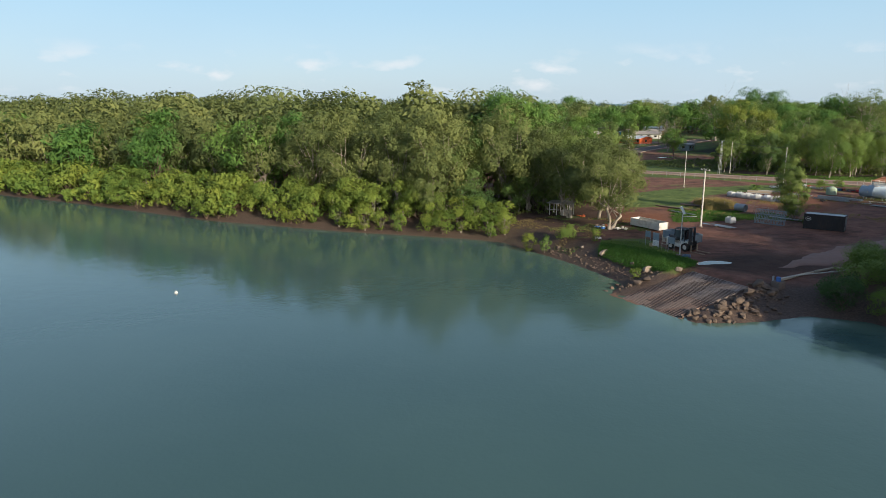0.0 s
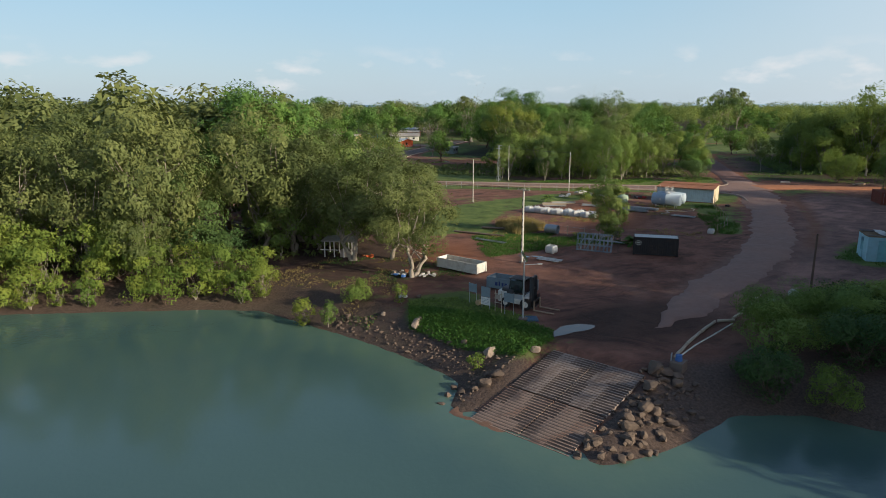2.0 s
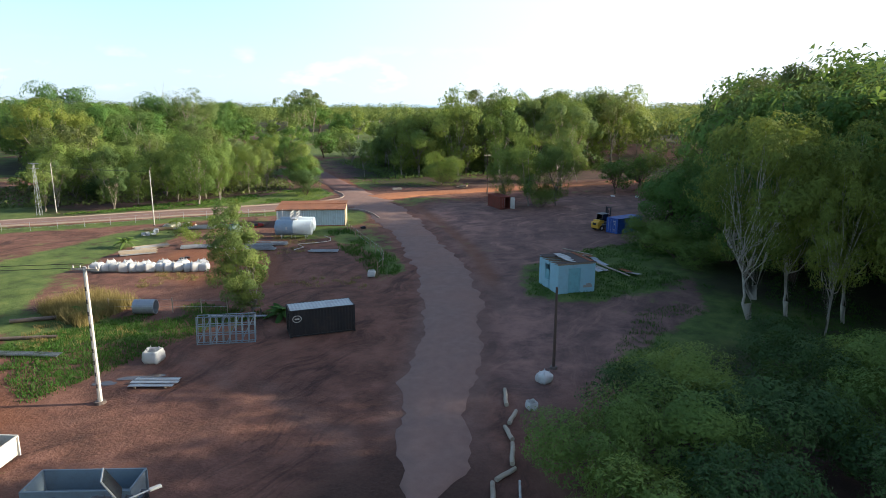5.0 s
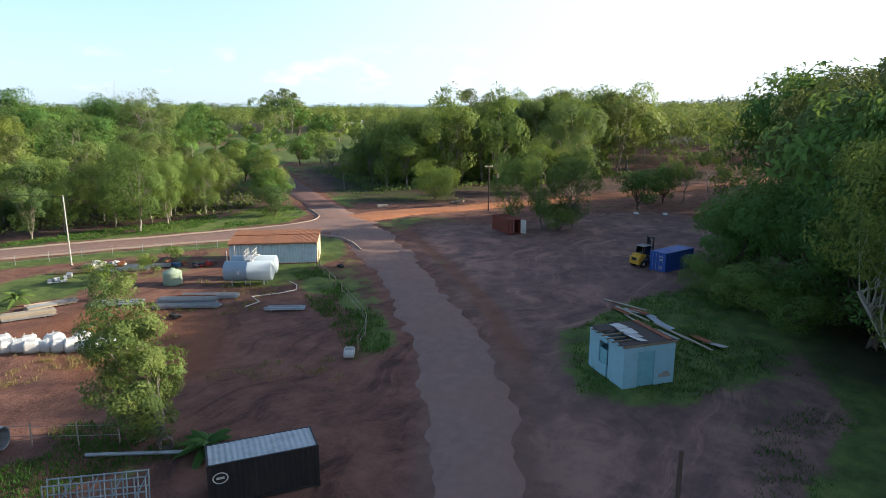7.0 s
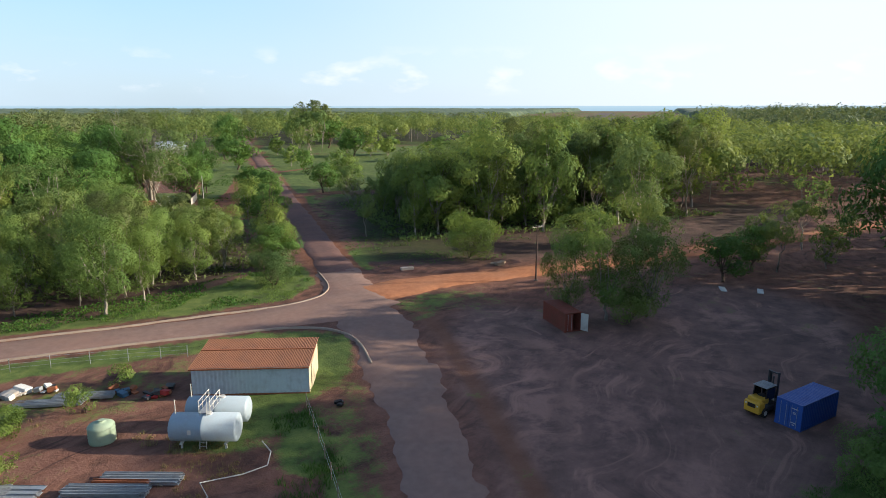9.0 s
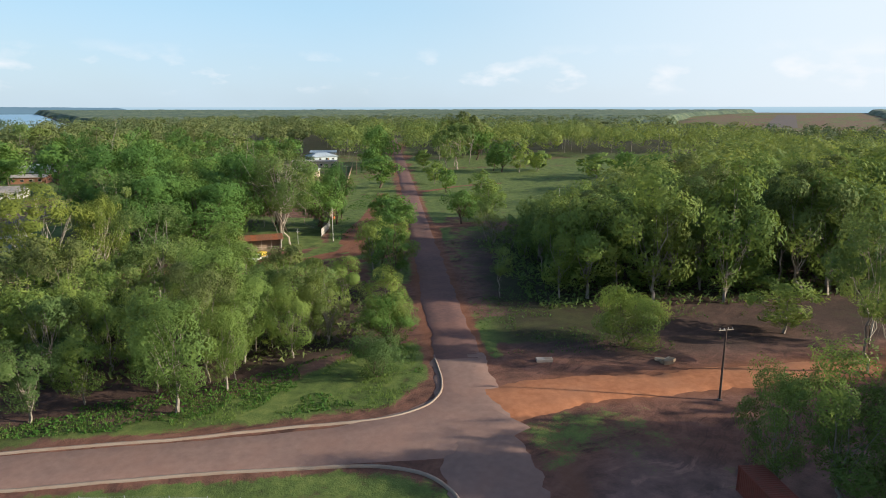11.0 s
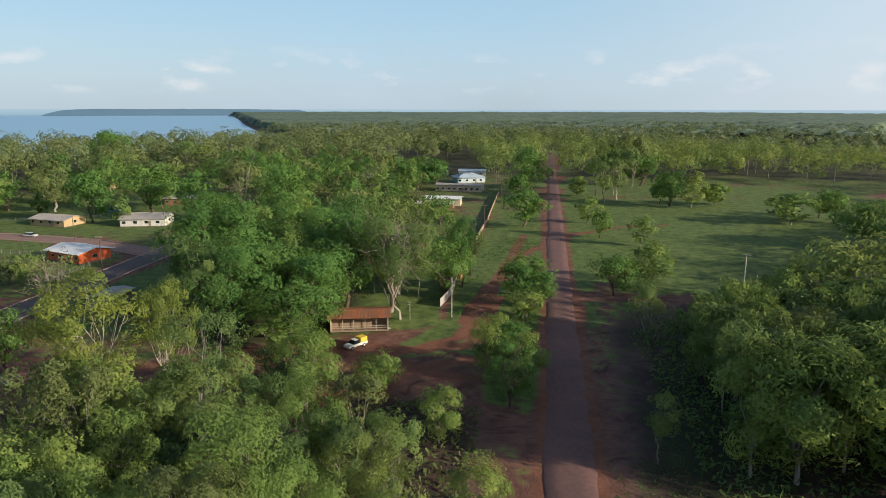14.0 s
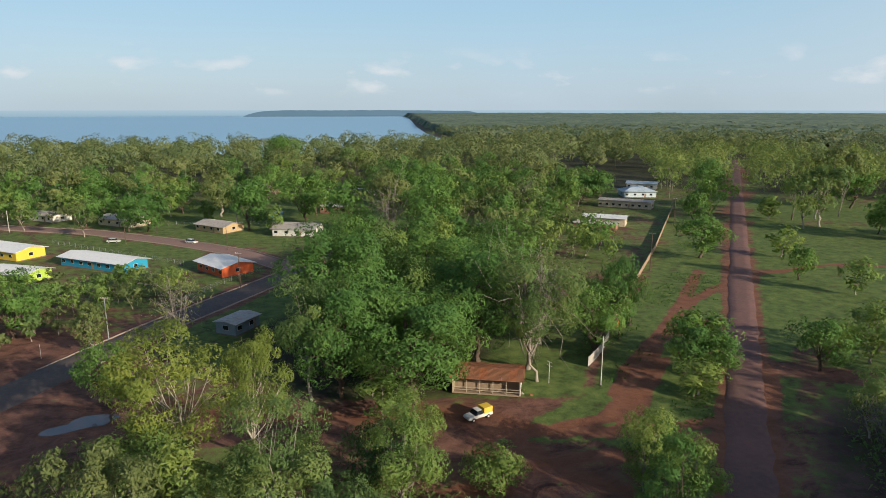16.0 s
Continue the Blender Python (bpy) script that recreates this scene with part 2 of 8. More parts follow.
def ground_material():
    """Red earth, grass, wet mud and a shade-dark woods floor, spread by the ground's own cover values."""
    m, n, l, b = nodes_of("earth_and_grass")
    pos = n.new("ShaderNodeNewGeometry").outputs["Position"]

    def cover(name):
        a = n.new("ShaderNodeAttribute")
        a.attribute_name = name
        return a.outputs["Fac"]
    n_mid, n_fine = noise_node(n, l, pos, 0.4, 6, 0.65), noise_node(n, l, pos, 4.5, 4, 0.6)
    n_patch = noise_node(n, l, pos, 0.13, 7, 0.7)
    earth = ramp(n, l, n_mid, ((0.3, (0.082, 0.042, 0.031)), (0.5, (0.156, 0.074, 0.053)), (0.72, (0.228, 0.114, 0.082))))
    # wheel tracks drawn out along the yard
    mp = n.new("ShaderNodeMapping")
    mp.inputs["Rotation"].default_value, mp.inputs["Scale"].default_value = (0, 0, radians(-43)), (0.09, 0.40, 0.3)
    warp = n.new("ShaderNodeVectorMath")
    warp.operation = "MULTIPLY_ADD"
    wsrc = n.new("ShaderNodeTexNoise")
    wsrc.inputs["Scale"].default_value, wsrc.inputs["Detail"].default_value = 0.05, 2
    l.new(pos, wsrc.inputs["Vector"])
    l.new(wsrc.outputs["Color"], warp.inputs[0])
    warp.inputs[1].default_value = (26, 26, 0)
    l.new(pos, warp.inputs[2])
    l.new(warp.outputs[0], mp.inputs[0])
    n_run = noise_node(n, l, mp.outputs[0], 1.0, 6, 0.7)
    earth = mix(n, l, span(n, l, n_run, 0.52, 0.62, 0, 0.7), earth, (0.205, 0.103, 0.0722))
    earth = mix(n, l, span(n, l, n_run, 0.46, 0.36, 0, 0.75), earth, (0.0456, 0.0243, 0.0198))
    earth = mix(n, l, span(n, l, n_patch, 0.5, 0.72, 0, 0.55), earth, (0.0418, 0.0258, 0.0228))
    earth = mix(n, l, span(n, l, n_fine, 0.55, 0.8, 0, 0.5), earth, (0.167, 0.095, 0.0646))
    # duller brown with the yard's shade put in, and pale wheel streaks
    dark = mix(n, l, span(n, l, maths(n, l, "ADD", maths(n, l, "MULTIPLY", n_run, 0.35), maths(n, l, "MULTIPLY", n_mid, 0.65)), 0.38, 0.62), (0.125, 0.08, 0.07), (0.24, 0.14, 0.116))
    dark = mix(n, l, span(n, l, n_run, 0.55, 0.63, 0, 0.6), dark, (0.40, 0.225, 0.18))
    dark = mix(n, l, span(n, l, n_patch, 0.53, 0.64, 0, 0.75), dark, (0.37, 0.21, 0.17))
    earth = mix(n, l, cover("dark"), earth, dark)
    pale = mix(n, l, span(n, l, n_mid, 0.3, 0.7), (0.129, 0.0745, 0.0593), (0.19, 0.118, 0.095))
    earth = mix(n, l, maths(n, l, "MULTIPLY", cover("track"), span(n, l, n_patch, 0.3, 0.55, 0.45, 1.0)), earth, pale)
    orange = mix(n, l, n_mid, (0.167, 0.0608, 0.0304), (0.243, 0.103, 0.0517))
    earth = mix(n, l, cover("orange"), earth, orange)
    grass = ramp(n, l, n_mid, ((0.28, (0.042, 0.06, 0.018)), (0.5, (0.094, 0.135, 0.034)), (0.75, (0.175, 0.2, 0.056))))
    grass = mix(n, l, span(n, l, n_fine, 0.4, 0.75, 0, 0.3), grass, (0.038, 0.0608, 0.0152))
    edge = maths(n, l, "ADD", cover("grass"), span(n, l, n_mid, 0.2, 0.8, -0.32, 0.32))
    edge = maths(n, l, "ADD", edge, span(n, l, n_fine, 0.2, 0.8, -0.14, 0.14))
    col = mix(n, l, span(n, l, edge, 0.42, 0.62), earth, grass)
    mud = mix(n, l, span(n, l, n_fine, 0.35, 0.7), (0.0456, 0.0334, 0.0274), (0.114, 0.0821, 0.0638))
    # near-black fallen leaves, with the trees' shade put into their colour
    litter_shade = mix(n, l, span(n, l, n_fine, 0.35, 0.7), (0.0213, 0.0144, 0.0122), (0.0441, 0.0296, 0.0228))
    col = mix(n, l, maths(n, l, "MULTIPLY", cover("litter_shade"), span(n, l, n_patch, 0.35, 0.65, 1.0, 0.8)), col, litter_shade)
    wet = cover("wet")
    col = mix(n, l, wet, col, mud)
    l.new(col, b.inputs["Base Color"])
    l.new(span(n, l, wet, 0, 1, 0.95, 0.6), b.inputs["Roughness"])
    b.inputs["Specular IOR Level"].default_value = 0.2
    h = maths(n, l, "ADD", n_fine, maths(n, l, "MULTIPLY", n_mid, 3.0))
    bumped(n, l, b, h, 0.6, 0.12)
    return m


def road_material(name, a, b_, dust, amount):
    m, n, l, b = nodes_of(name)
    pos = n.new("ShaderNodeNewGeometry").outputs["Position"]
    big, mid, fine = noise_node(n, l, pos, 0.12, 6, 0.65), noise_node(n, l, pos, 1.1, 5, 0.6), noise_node(n, l, pos, 18, 2)
    col = mix(n, l, span(n, l, mid, 0.3, 0.7), a, b_)
    col = mix(n, l, span(n, l, big, 0.4, 0.68, 0, amount), col, dust)
    col = mix(n, l, span(n, l, fine, 0.4, 0.8, 0, 0.35), col, tuple(c * 0.6 for c in a))
    l.new(col, b.inputs["Base Color"])
    b.inputs["Roughness"].default_value, b.inputs["Specular IOR Level"].default_value = 0.9, 0.25
    bumped(n, l, b, maths(n, l, "ADD", fine, maths(n, l, "MULTIPLY", mid, 2.0)), 0.35, 0.03)
    return m


def water_material():
    m, n, l, b = nodes_of("murky_water")
    pos = n.new("ShaderNodeNewGeometry").outputs["Position"]
    big, mid, fine = noise_node(n, l, pos, 0.02, 4), noise_node(n, l, pos, 0.5, 4), noise_node(n, l, pos, 2.6, 3)
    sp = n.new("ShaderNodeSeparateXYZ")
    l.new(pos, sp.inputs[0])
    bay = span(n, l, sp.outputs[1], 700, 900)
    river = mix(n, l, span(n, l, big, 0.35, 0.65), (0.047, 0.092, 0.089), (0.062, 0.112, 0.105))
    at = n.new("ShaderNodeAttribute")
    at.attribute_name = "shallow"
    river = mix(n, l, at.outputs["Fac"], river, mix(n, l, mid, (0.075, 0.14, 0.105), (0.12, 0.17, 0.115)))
    # out in the bay the sky's reflection is put into a pale blue base
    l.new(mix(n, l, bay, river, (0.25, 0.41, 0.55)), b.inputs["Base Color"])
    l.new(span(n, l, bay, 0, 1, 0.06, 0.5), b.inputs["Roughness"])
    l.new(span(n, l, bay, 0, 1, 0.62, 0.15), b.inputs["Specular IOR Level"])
    b.inputs["IOR"].default_value = 1.33
    bumped(n, l, b, maths(n, l, "ADD", mid, maths(n, l, "MULTIPLY", fine, 0.4)), 0.11, 0.22)
    return m


M["earth"] = ground_material()
# far canopy in bluish greens, with distance haze put into the colour
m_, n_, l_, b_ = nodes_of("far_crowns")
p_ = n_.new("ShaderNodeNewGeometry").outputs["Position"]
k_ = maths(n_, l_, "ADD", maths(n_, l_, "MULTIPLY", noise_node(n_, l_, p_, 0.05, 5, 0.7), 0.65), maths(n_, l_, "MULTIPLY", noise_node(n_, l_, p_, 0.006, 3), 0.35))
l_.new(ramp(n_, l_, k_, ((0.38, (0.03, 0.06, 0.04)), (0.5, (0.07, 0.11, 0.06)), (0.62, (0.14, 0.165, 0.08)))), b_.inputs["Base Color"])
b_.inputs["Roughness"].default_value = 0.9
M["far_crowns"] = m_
M["asphalt"] = road_material("worn_asphalt", (0.2, 0.128, 0.106), (0.258, 0.17, 0.142), (0.27, 0.152, 0.115), 0.55)
M["asphalt_red"] = road_material("dusty_asphalt", (0.115, 0.066, 0.06), (0.165, 0.092, 0.08), (0.23, 0.115, 0.088), 0.55)
M["bitumen"] = road_material("dark_bitumen", (0.082, 0.07, 0.067), (0.12, 0.10, 0.094), (0.17, 0.115, 0.09), 0.55)
M["red_gravel"] = road_material("red_gravel", (0.30, 0.115, 0.052), (0.44, 0.18, 0.085), (0.38, 0.18, 0.10), 0.6)
M["water"] = water_material()
M["concrete"] = surface("concrete", (0.17, 0.132, 0.112), (0.075, 0.045, 0.035), 0.85, 0.9, 0, 0.45, 0.4)
M["kerb"] = surface("kerb", (0.33, 0.26, 0.205), (0.25, 0.13, 0.08), 0.6, 0.9, 0, 0.5, 0.3)
M["rock"] = surface("rock", (0.125, 0.09, 0.068), (0.035, 0.025, 0.022), 0.8, 0.95, 0, 0.8, 0.9)

# ---- the land ----
SHORE = [(-1500, 900), (-420, 360), (-121, 177), (-88, 159), (-48, 135), (-20, 123.5), (4, 116), (10.5, 113), (15, 105.5),
         (19.5, 98), (22.7, 91), (24.5, 85.8), (22, 81.5), (22.2, 79.3), (26.2, 71.8), (28.3, 69.6), (32.8, 69.6), (37.9, 70.8),
         # unseen point, pushed out to hold the trees that shade the ramp
         (41.6, 72), (47, 70), (49.5, 66.5), (56, 58), (62, 44), (70, 28), (92, 6), (200, -60), (700, -500), (4800, -3000)]
BAY = [(4800, 4850), (1000, 4850), (766, 3395), (523, 2083), (430, 1500), (380, 1060), (127, 890), (-170, 960), (-600, 1000)]
LAND = np.array(SHORE + BAY, float)


def dist_to_line(P, line, closed=False):
    d = np.full(len(P), 1e9)
    pts = np.array(line, float)
    for a, b in zip(pts, np.roll(pts, -1, 0) if closed else pts[1:]):
        ab = b - a
        k = np.clip(((P - a) @ ab) / (ab @ ab), 0, 1)
        d = np.minimum(d, np.hypot(*(P - a - k[:, None] * ab).T))
    return d


def inside(P, poly):
    x, y = P[:, 0], P[:, 1]
    r = np.zeros(len(P), bool)
    pts = np.array(poly, float)
    for (x0, y0), (x1, y1) in zip(pts, np.roll(pts, -1, 0)):
        c = (y0 > y) != (y1 > y)
        r ^= c & (x < (x1 - x0) * (y - y0) / ((y1 - y0) if y1 != y0 else 1e-9) + x0)
    return r


def sdist(P, poly):
    d = dist_to_line(P, poly, True)
    return np.where(inside(P, poly), d, -d)


def smooth(v, a, b):
    k = np.clip((v - a) / (b - a), 0, 1)
    return k * k * (3 - 2 * k)


def fbm(P, scale, seed=0):
    """A cheap smooth noise from 0 to 1 over the plan."""
    r = np.random.RandomState(seed)
    v = np.zeros(len(P))
    for o in range(4):
        k = scale * 1.9 ** o
        for _ in range(3):
            a, ph = r.uniform(0, 6.28), r.uniform(0, 6.28)
            v += np.sin((P[:, 0] * math.cos(a) + P[:, 1] * math.sin(a)) * k + ph + 1.5 * np.sin(P[:, 1] * k * 0.7 + ph)) / 1.6 ** o
    return np.clip(0.5 + v / 9, 0, 1)


# the boat ramp: a plane from its upper edge down into the water
RAMP_TOP, RAMP_DIR, RAMP_SIDE = np.array((35.2, 80.9)), np.array((-0.888, -0.46)), np.array((-0.46, 0.888))
RAMP_LEN, RAMP_HALF, RAMP_FALL = 17.0, 4.3, 2.02 / 12.3


def ramp_uv(P):
    q = P - RAMP_TOP
    return q @ RAMP_DIR, q @ RAMP_SIDE


PUDDLES = [(37.2, 88.2, 2.6, 1.1, 20, 1), (49.4, 114.2, 1.6, 0.5, -40, 2), (47.2, 115.6, 0.9, 0.4, -40, 3), (91, 262.4, 5.5, 2.2, 10, 4), (157.3, 149, 6.5, 1.0, -39, 5)]
BUOY = (-34.1, 81.6)


def heights(P):
    P = np.asarray(P, float).reshape(-1, 2)
    s = sdist(P, LAND)
    flat = 2.2 + 1.1 * np.clip((P[:, 0] * 0.6 + P[:, 1] * 0.8 - 90) / 60, 0, 1)
    ripple = (0.14 * (fbm(P, 0.22, 2) - 0.5) + 0.03 * np.sin(P[:, 0] * 0.9 + 1.3 * np.sin(P[:, 1] * 0.37)) * np.sin(P[:, 1] * 0.8)) * smooth(s, 1, 4)
    for x, y, rx, *_ in PUDDLES:
        ripple *= smooth(np.hypot(P[:, 0] - x, P[:, 1] - y), rx * 1.2, rx * 2)
    h = np.where(s > 0, flat * smooth(s, -0.8, 7.5) ** 0.9 + ripple, np.maximum(-3, s * 0.25))
    h = np.where((s > 0) & (s < 0.3), np.minimum(h, s), h)
    u, v = ramp_uv(P)
    on = smooth(RAMP_HALF + 1.6 - np.abs(v), 0, 1.4) * smooth(u, -1.0, 0.3) * smooth(RAMP_LEN + 2 - u, 0, 2)
    return h * (1 - on) + (2.0 - RAMP_FALL * u - 0.3) * on


GULLY = [(138.7, 151.5), (127.3, 138.6), (115.3, 126.3), (104, 115.5), (94.4, 108), (87.3, 102.8), (80, 98)]


def hz(x, y):
    return float(heights([(x, y)])[0])


U, N_ = np.array((0.614, 0.789)), np.array((0.789, -0.614))


def along(s, n):
    """A place s metres along the long straight road and n metres to its right."""
    p = s * U + (7.9 + n) * N_
    return float(p[0]), float(p[1])


ROADS = {
    "main": ([(40, 82.6), (46, 86), (52, 88.8), (59, 92.6), (66, 96.4), (72, 99.6), (76, 101.9), (80, 104.2), (86.5, 108.8), (97, 118.2), (106.5, 127.3), (115.6, 136.6), (126, 148.4), (137, 163), along(228, 0)], [0.2, 0.8, 1.9, 2.8, 3.1, 3.2, 3.3, 3.3, 3.5, 3.4, 3.55, 3.9, 4.8, 4.9, 3.5], "asphalt"),
    "north": ([along(s, 0) for s in (226, 250, 300, 350, 400, 450, 500, 560, 640, 760, 900)], [3.45] * 11, "asphalt_red"),
    "west": ([(-20, 262), (30, 225), (60, 204.5), (94.7, 181.3), (107.5, 172.8), (119, 165), (129, 160), (137, 160)], [3.3, 3.3, 3.3, 3.5, 3.5, 4.2, 6.5, 7], "asphalt"),
    "east": ([(134, 160), (141, 159), (149, 156.2), (158, 150), (167.5, 143.6), (182, 134.4), (196, 126), (226, 108.5), (300, 72), (420, 20)], [4, 5.2, 4.0, 3.3, 3.2, 3.2, 3.1, 3, 3, 3], "red_gravel"),
    "street": ([(20, 190), (50, 235), (70, 268), (80, 286), (93, 307.5), (107.5, 328), (121, 347), (142, 376), (158, 398)], [4, 4, 5, 5, 4.3, 4.2, 4.2, 4.2, 4.2], "bitumen"),
    "back_street": ([(128, 356), (108, 388), (84, 412), (50, 440), (8, 462), (-60, 500)], [4.2] * 6, "asphalt"),
}
DIRT = [
    [(33, 89), (38, 82), (50, 83), (62, 88), (72, 84), (92, 80), (126, 90), (170, 96), (186, 104), (180, 118), (166, 128), (146, 132), (140, 146), (128, 146), (112, 132), (92, 112), (78, 108), (67, 114), (56, 116), (52, 124), (44, 130), (36, 128), (33, 112), (37, 104), (36, 96)],
    [(57, 117), (68, 118), (77, 112), (88, 120), (96, 130), (95, 138), (88, 152), (76, 158), (64, 150), (56, 134)],
    [(66, 262), (80, 258), (110, 250), (135, 246), (136, 254), (112, 260), (92, 268), (76, 275)],
    [(150, 212), (156, 204), (163, 202), (166, 208), (160, 222), (152, 224)],
    [(330, 385), (352, 378), (430, 340), (440, 348), (360, 392), (340, 398)],
]
GREEN = [
    [(58, 200), (93, 177), (108, 167), (117, 160.5), (121, 153), (116, 146), (112, 151), (113, 157), (104, 164), (90, 172), (58, 193)],
    [(150, 226), (172, 208), (178, 214), (196, 238), (206, 254), (236, 296), (226, 300), (200, 276), (172, 252), (150, 240)],
    [along(232, 5.2), along(232, 26), along(300, 34), along(330, 20), along(330, 5.2)],
    [(50, 226), (84, 197), (110, 178), (128, 168.5), (139, 172), (146, 182), (140, 186), (124, 183), (104, 186), (84, 202), (56, 238)],
    [(212, 262), (250, 236), (300, 236), (420, 250), (480, 330), (440, 400), (360, 470), (330, 420), (270, 335)],
    [(23, 98), (26, 104), (33, 104), (34, 97), (36, 90), (34, 86), (29.5, 84.5), (26, 91)],
    [(108, 150), (119, 158), (122, 150), (113, 142), (104, 141), (95, 138), (92, 144)],
    [(82, 116), (88, 115), (100, 132), (105, 140), (101, 141), (92, 130)],
    [along(226, 3.6), along(226, 6.2), along(300, 7.5), along(300, 3.6)],
    [(86, 97), (88, 91), (100, 84), (122, 82), (128, 92), (112, 100), (98, 103)],
    [(186, 232), (214, 268), (290, 370), (276, 378), (196, 284), (176, 254)],
    [(58, 190), (84, 178), (95, 188), (80, 250), (50, 225)],
    [(36, 146), (54, 160), (84, 170), (92, 163), (80, 155), (62, 150), (48, 134), (38, 134)],
    [(96, 296), (130, 262), (172, 252), (196, 288), (170, 330), (120, 336)],
    [(70, 84), (92, 88), (100, 98), (112, 92), (120, 60), (66, 66)],
    [(60, 117), (46, 128), (50, 140), (56, 136), (70, 119)],
    [(74, 380), (120, 400), (170, 420), (170, 520), (60, 520), (0, 480)],
]
BARE = [[(198.7, 234.3), (217.3, 243.8), (216.2, 224.7), (181.6, 201.2), (166, 182), (160, 184), (173.3, 204.3)], [(227.1, 263.7), (232.2, 261.8), (220.6, 245.7), (198.5, 232.5)], [(154.5, 240.7), (171.5, 237.7), (170.2, 228.1), (157.7, 210.3), (142.6, 216.1)]]
LAWN = [(74, 460), (79, 483), (115, 518), (143, 529), (158, 556), (181, 540), (169, 460), (187, 432), (208, 388), (197, 375), (161, 375), (107, 393)]
CREEK_GREEN = [(23, 98), (26, 104), (33, 104), (34, 97), (36, 90), (34, 86), (29.5, 84.5), (26, 91)]
# yard under tree shade; part of its dull tone is put into the earth
SHADE = [(60, 86), (74, 82), (92, 78), (128, 90), (168, 98), (178, 114), (160, 127), (147, 131), (142, 144), (128, 140), (110, 124), (90, 107), (76, 98), (64, 92)]
FIELD = [(212, 262), (250, 236), (300, 232), (470, 240), (570, 330), (500, 430), (380, 480), (330, 420), (270, 335)]
AIRFIELD = [(880, 330), (1300, 330), (4800, 1300), (4800, 1950), (2500, 1320), (1150, 690), (880, 510)]
# ground under trees and bushes: dark fallen leaves plus painted shade
LITTER_SHADE = [[(43, 71), (50, 66), (60, 50), (90, 50), (96, 66), (80, 78), (60, 80), (48, 77)], [(155, 174), (157, 166), (163, 157.5), (174, 150), (200, 133), (230, 116), (270, 110), (260, 230), (216, 240), (205, 234)], [(84, 194), (108, 184), (140, 186), (158, 212), (150, 226), (104, 240), (90, 216)],
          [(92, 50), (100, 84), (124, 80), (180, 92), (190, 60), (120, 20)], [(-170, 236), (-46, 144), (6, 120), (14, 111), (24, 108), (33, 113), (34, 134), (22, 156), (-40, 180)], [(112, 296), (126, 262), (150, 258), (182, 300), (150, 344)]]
TRACKS = [[(190, 238), (176, 239.5), (163, 241), (153, 244), (148, 250)], [(152, 243), (150, 232), (149, 222)], [(208, 266), (214, 256), (207, 246), (198, 238)], [(177, 243), (187, 254), (196, 264)], [(139, 228), (150, 232), (163, 233), (184, 232)], [(248, 311), (228, 299), (205, 278), (188, 262), (179, 251)], [(226, 283), (208, 277), (198, 272)], [(134, 254), (151, 252), (157.5, 245.6), (164, 243), (174, 244), (187, 231)], [(174, 244.5), (186.7, 255), (201, 273.6), (224, 298), (247, 324)], [(155, 245), (157, 237), (160, 230), (165, 225)], [(263, 318), (290, 322), (310, 317)], [(97, 272), (115, 258), (131, 255)]]
# stretches where sunlight on the earth is painted as a brighter orange
SUN_PATCHES = [[(41, 114), (30, 116), (33, 128), (44, 128)], [(66, 128), (74, 124), (86, 136), (80, 150), (70, 148)]]


def rasp(lo, fine0, fine1, hi, step, grow):
    """Grid lines: even between fine0 and fine1, wider and wider outside."""
    a = list(np.arange(fine0, fine1 + 1e-6, step))
    s, v = step, fine1
    while v < hi:
        s *= grow
        v += s
        a.append(min(v, hi))
    s, v = step, fine0
    while v > lo:
        s *= grow
        v -= s
        a.insert(0, max(v, lo))
    return np.array(a)


def mesh_from(name, V, F, mats=(), smooth_faces=False):
    me = bpy.data.meshes.new(name)
    V, F = np.asarray(V, np.float32), np.asarray(F, np.int32)
    k = F.shape[1]
    me.vertices.add(len(V))
    me.vertices.foreach_set("co", V.ravel())
    me.loops.add(F.size)
    me.loops.foreach_set("vertex_index", F.ravel())
    me.polygons.add(len(F))
    me.polygons.foreach_set("loop_start", np.arange(0, F.size, k, dtype=np.int32))
    if smooth_faces:
        me.polygons.foreach_set("use_smooth", np.ones(len(F), bool))
    for m in mats:
        me.materials.append(m)
    me.update(calc_edges=True)
    return me


def grid_faces(nx, ny):
    i = np.arange(nx * ny).reshape(ny, nx)
    return np.stack((i[:-1, :-1], i[:-1, 1:], i[1:, 1:], i[1:, :-1]), -1).reshape(-1, 4)


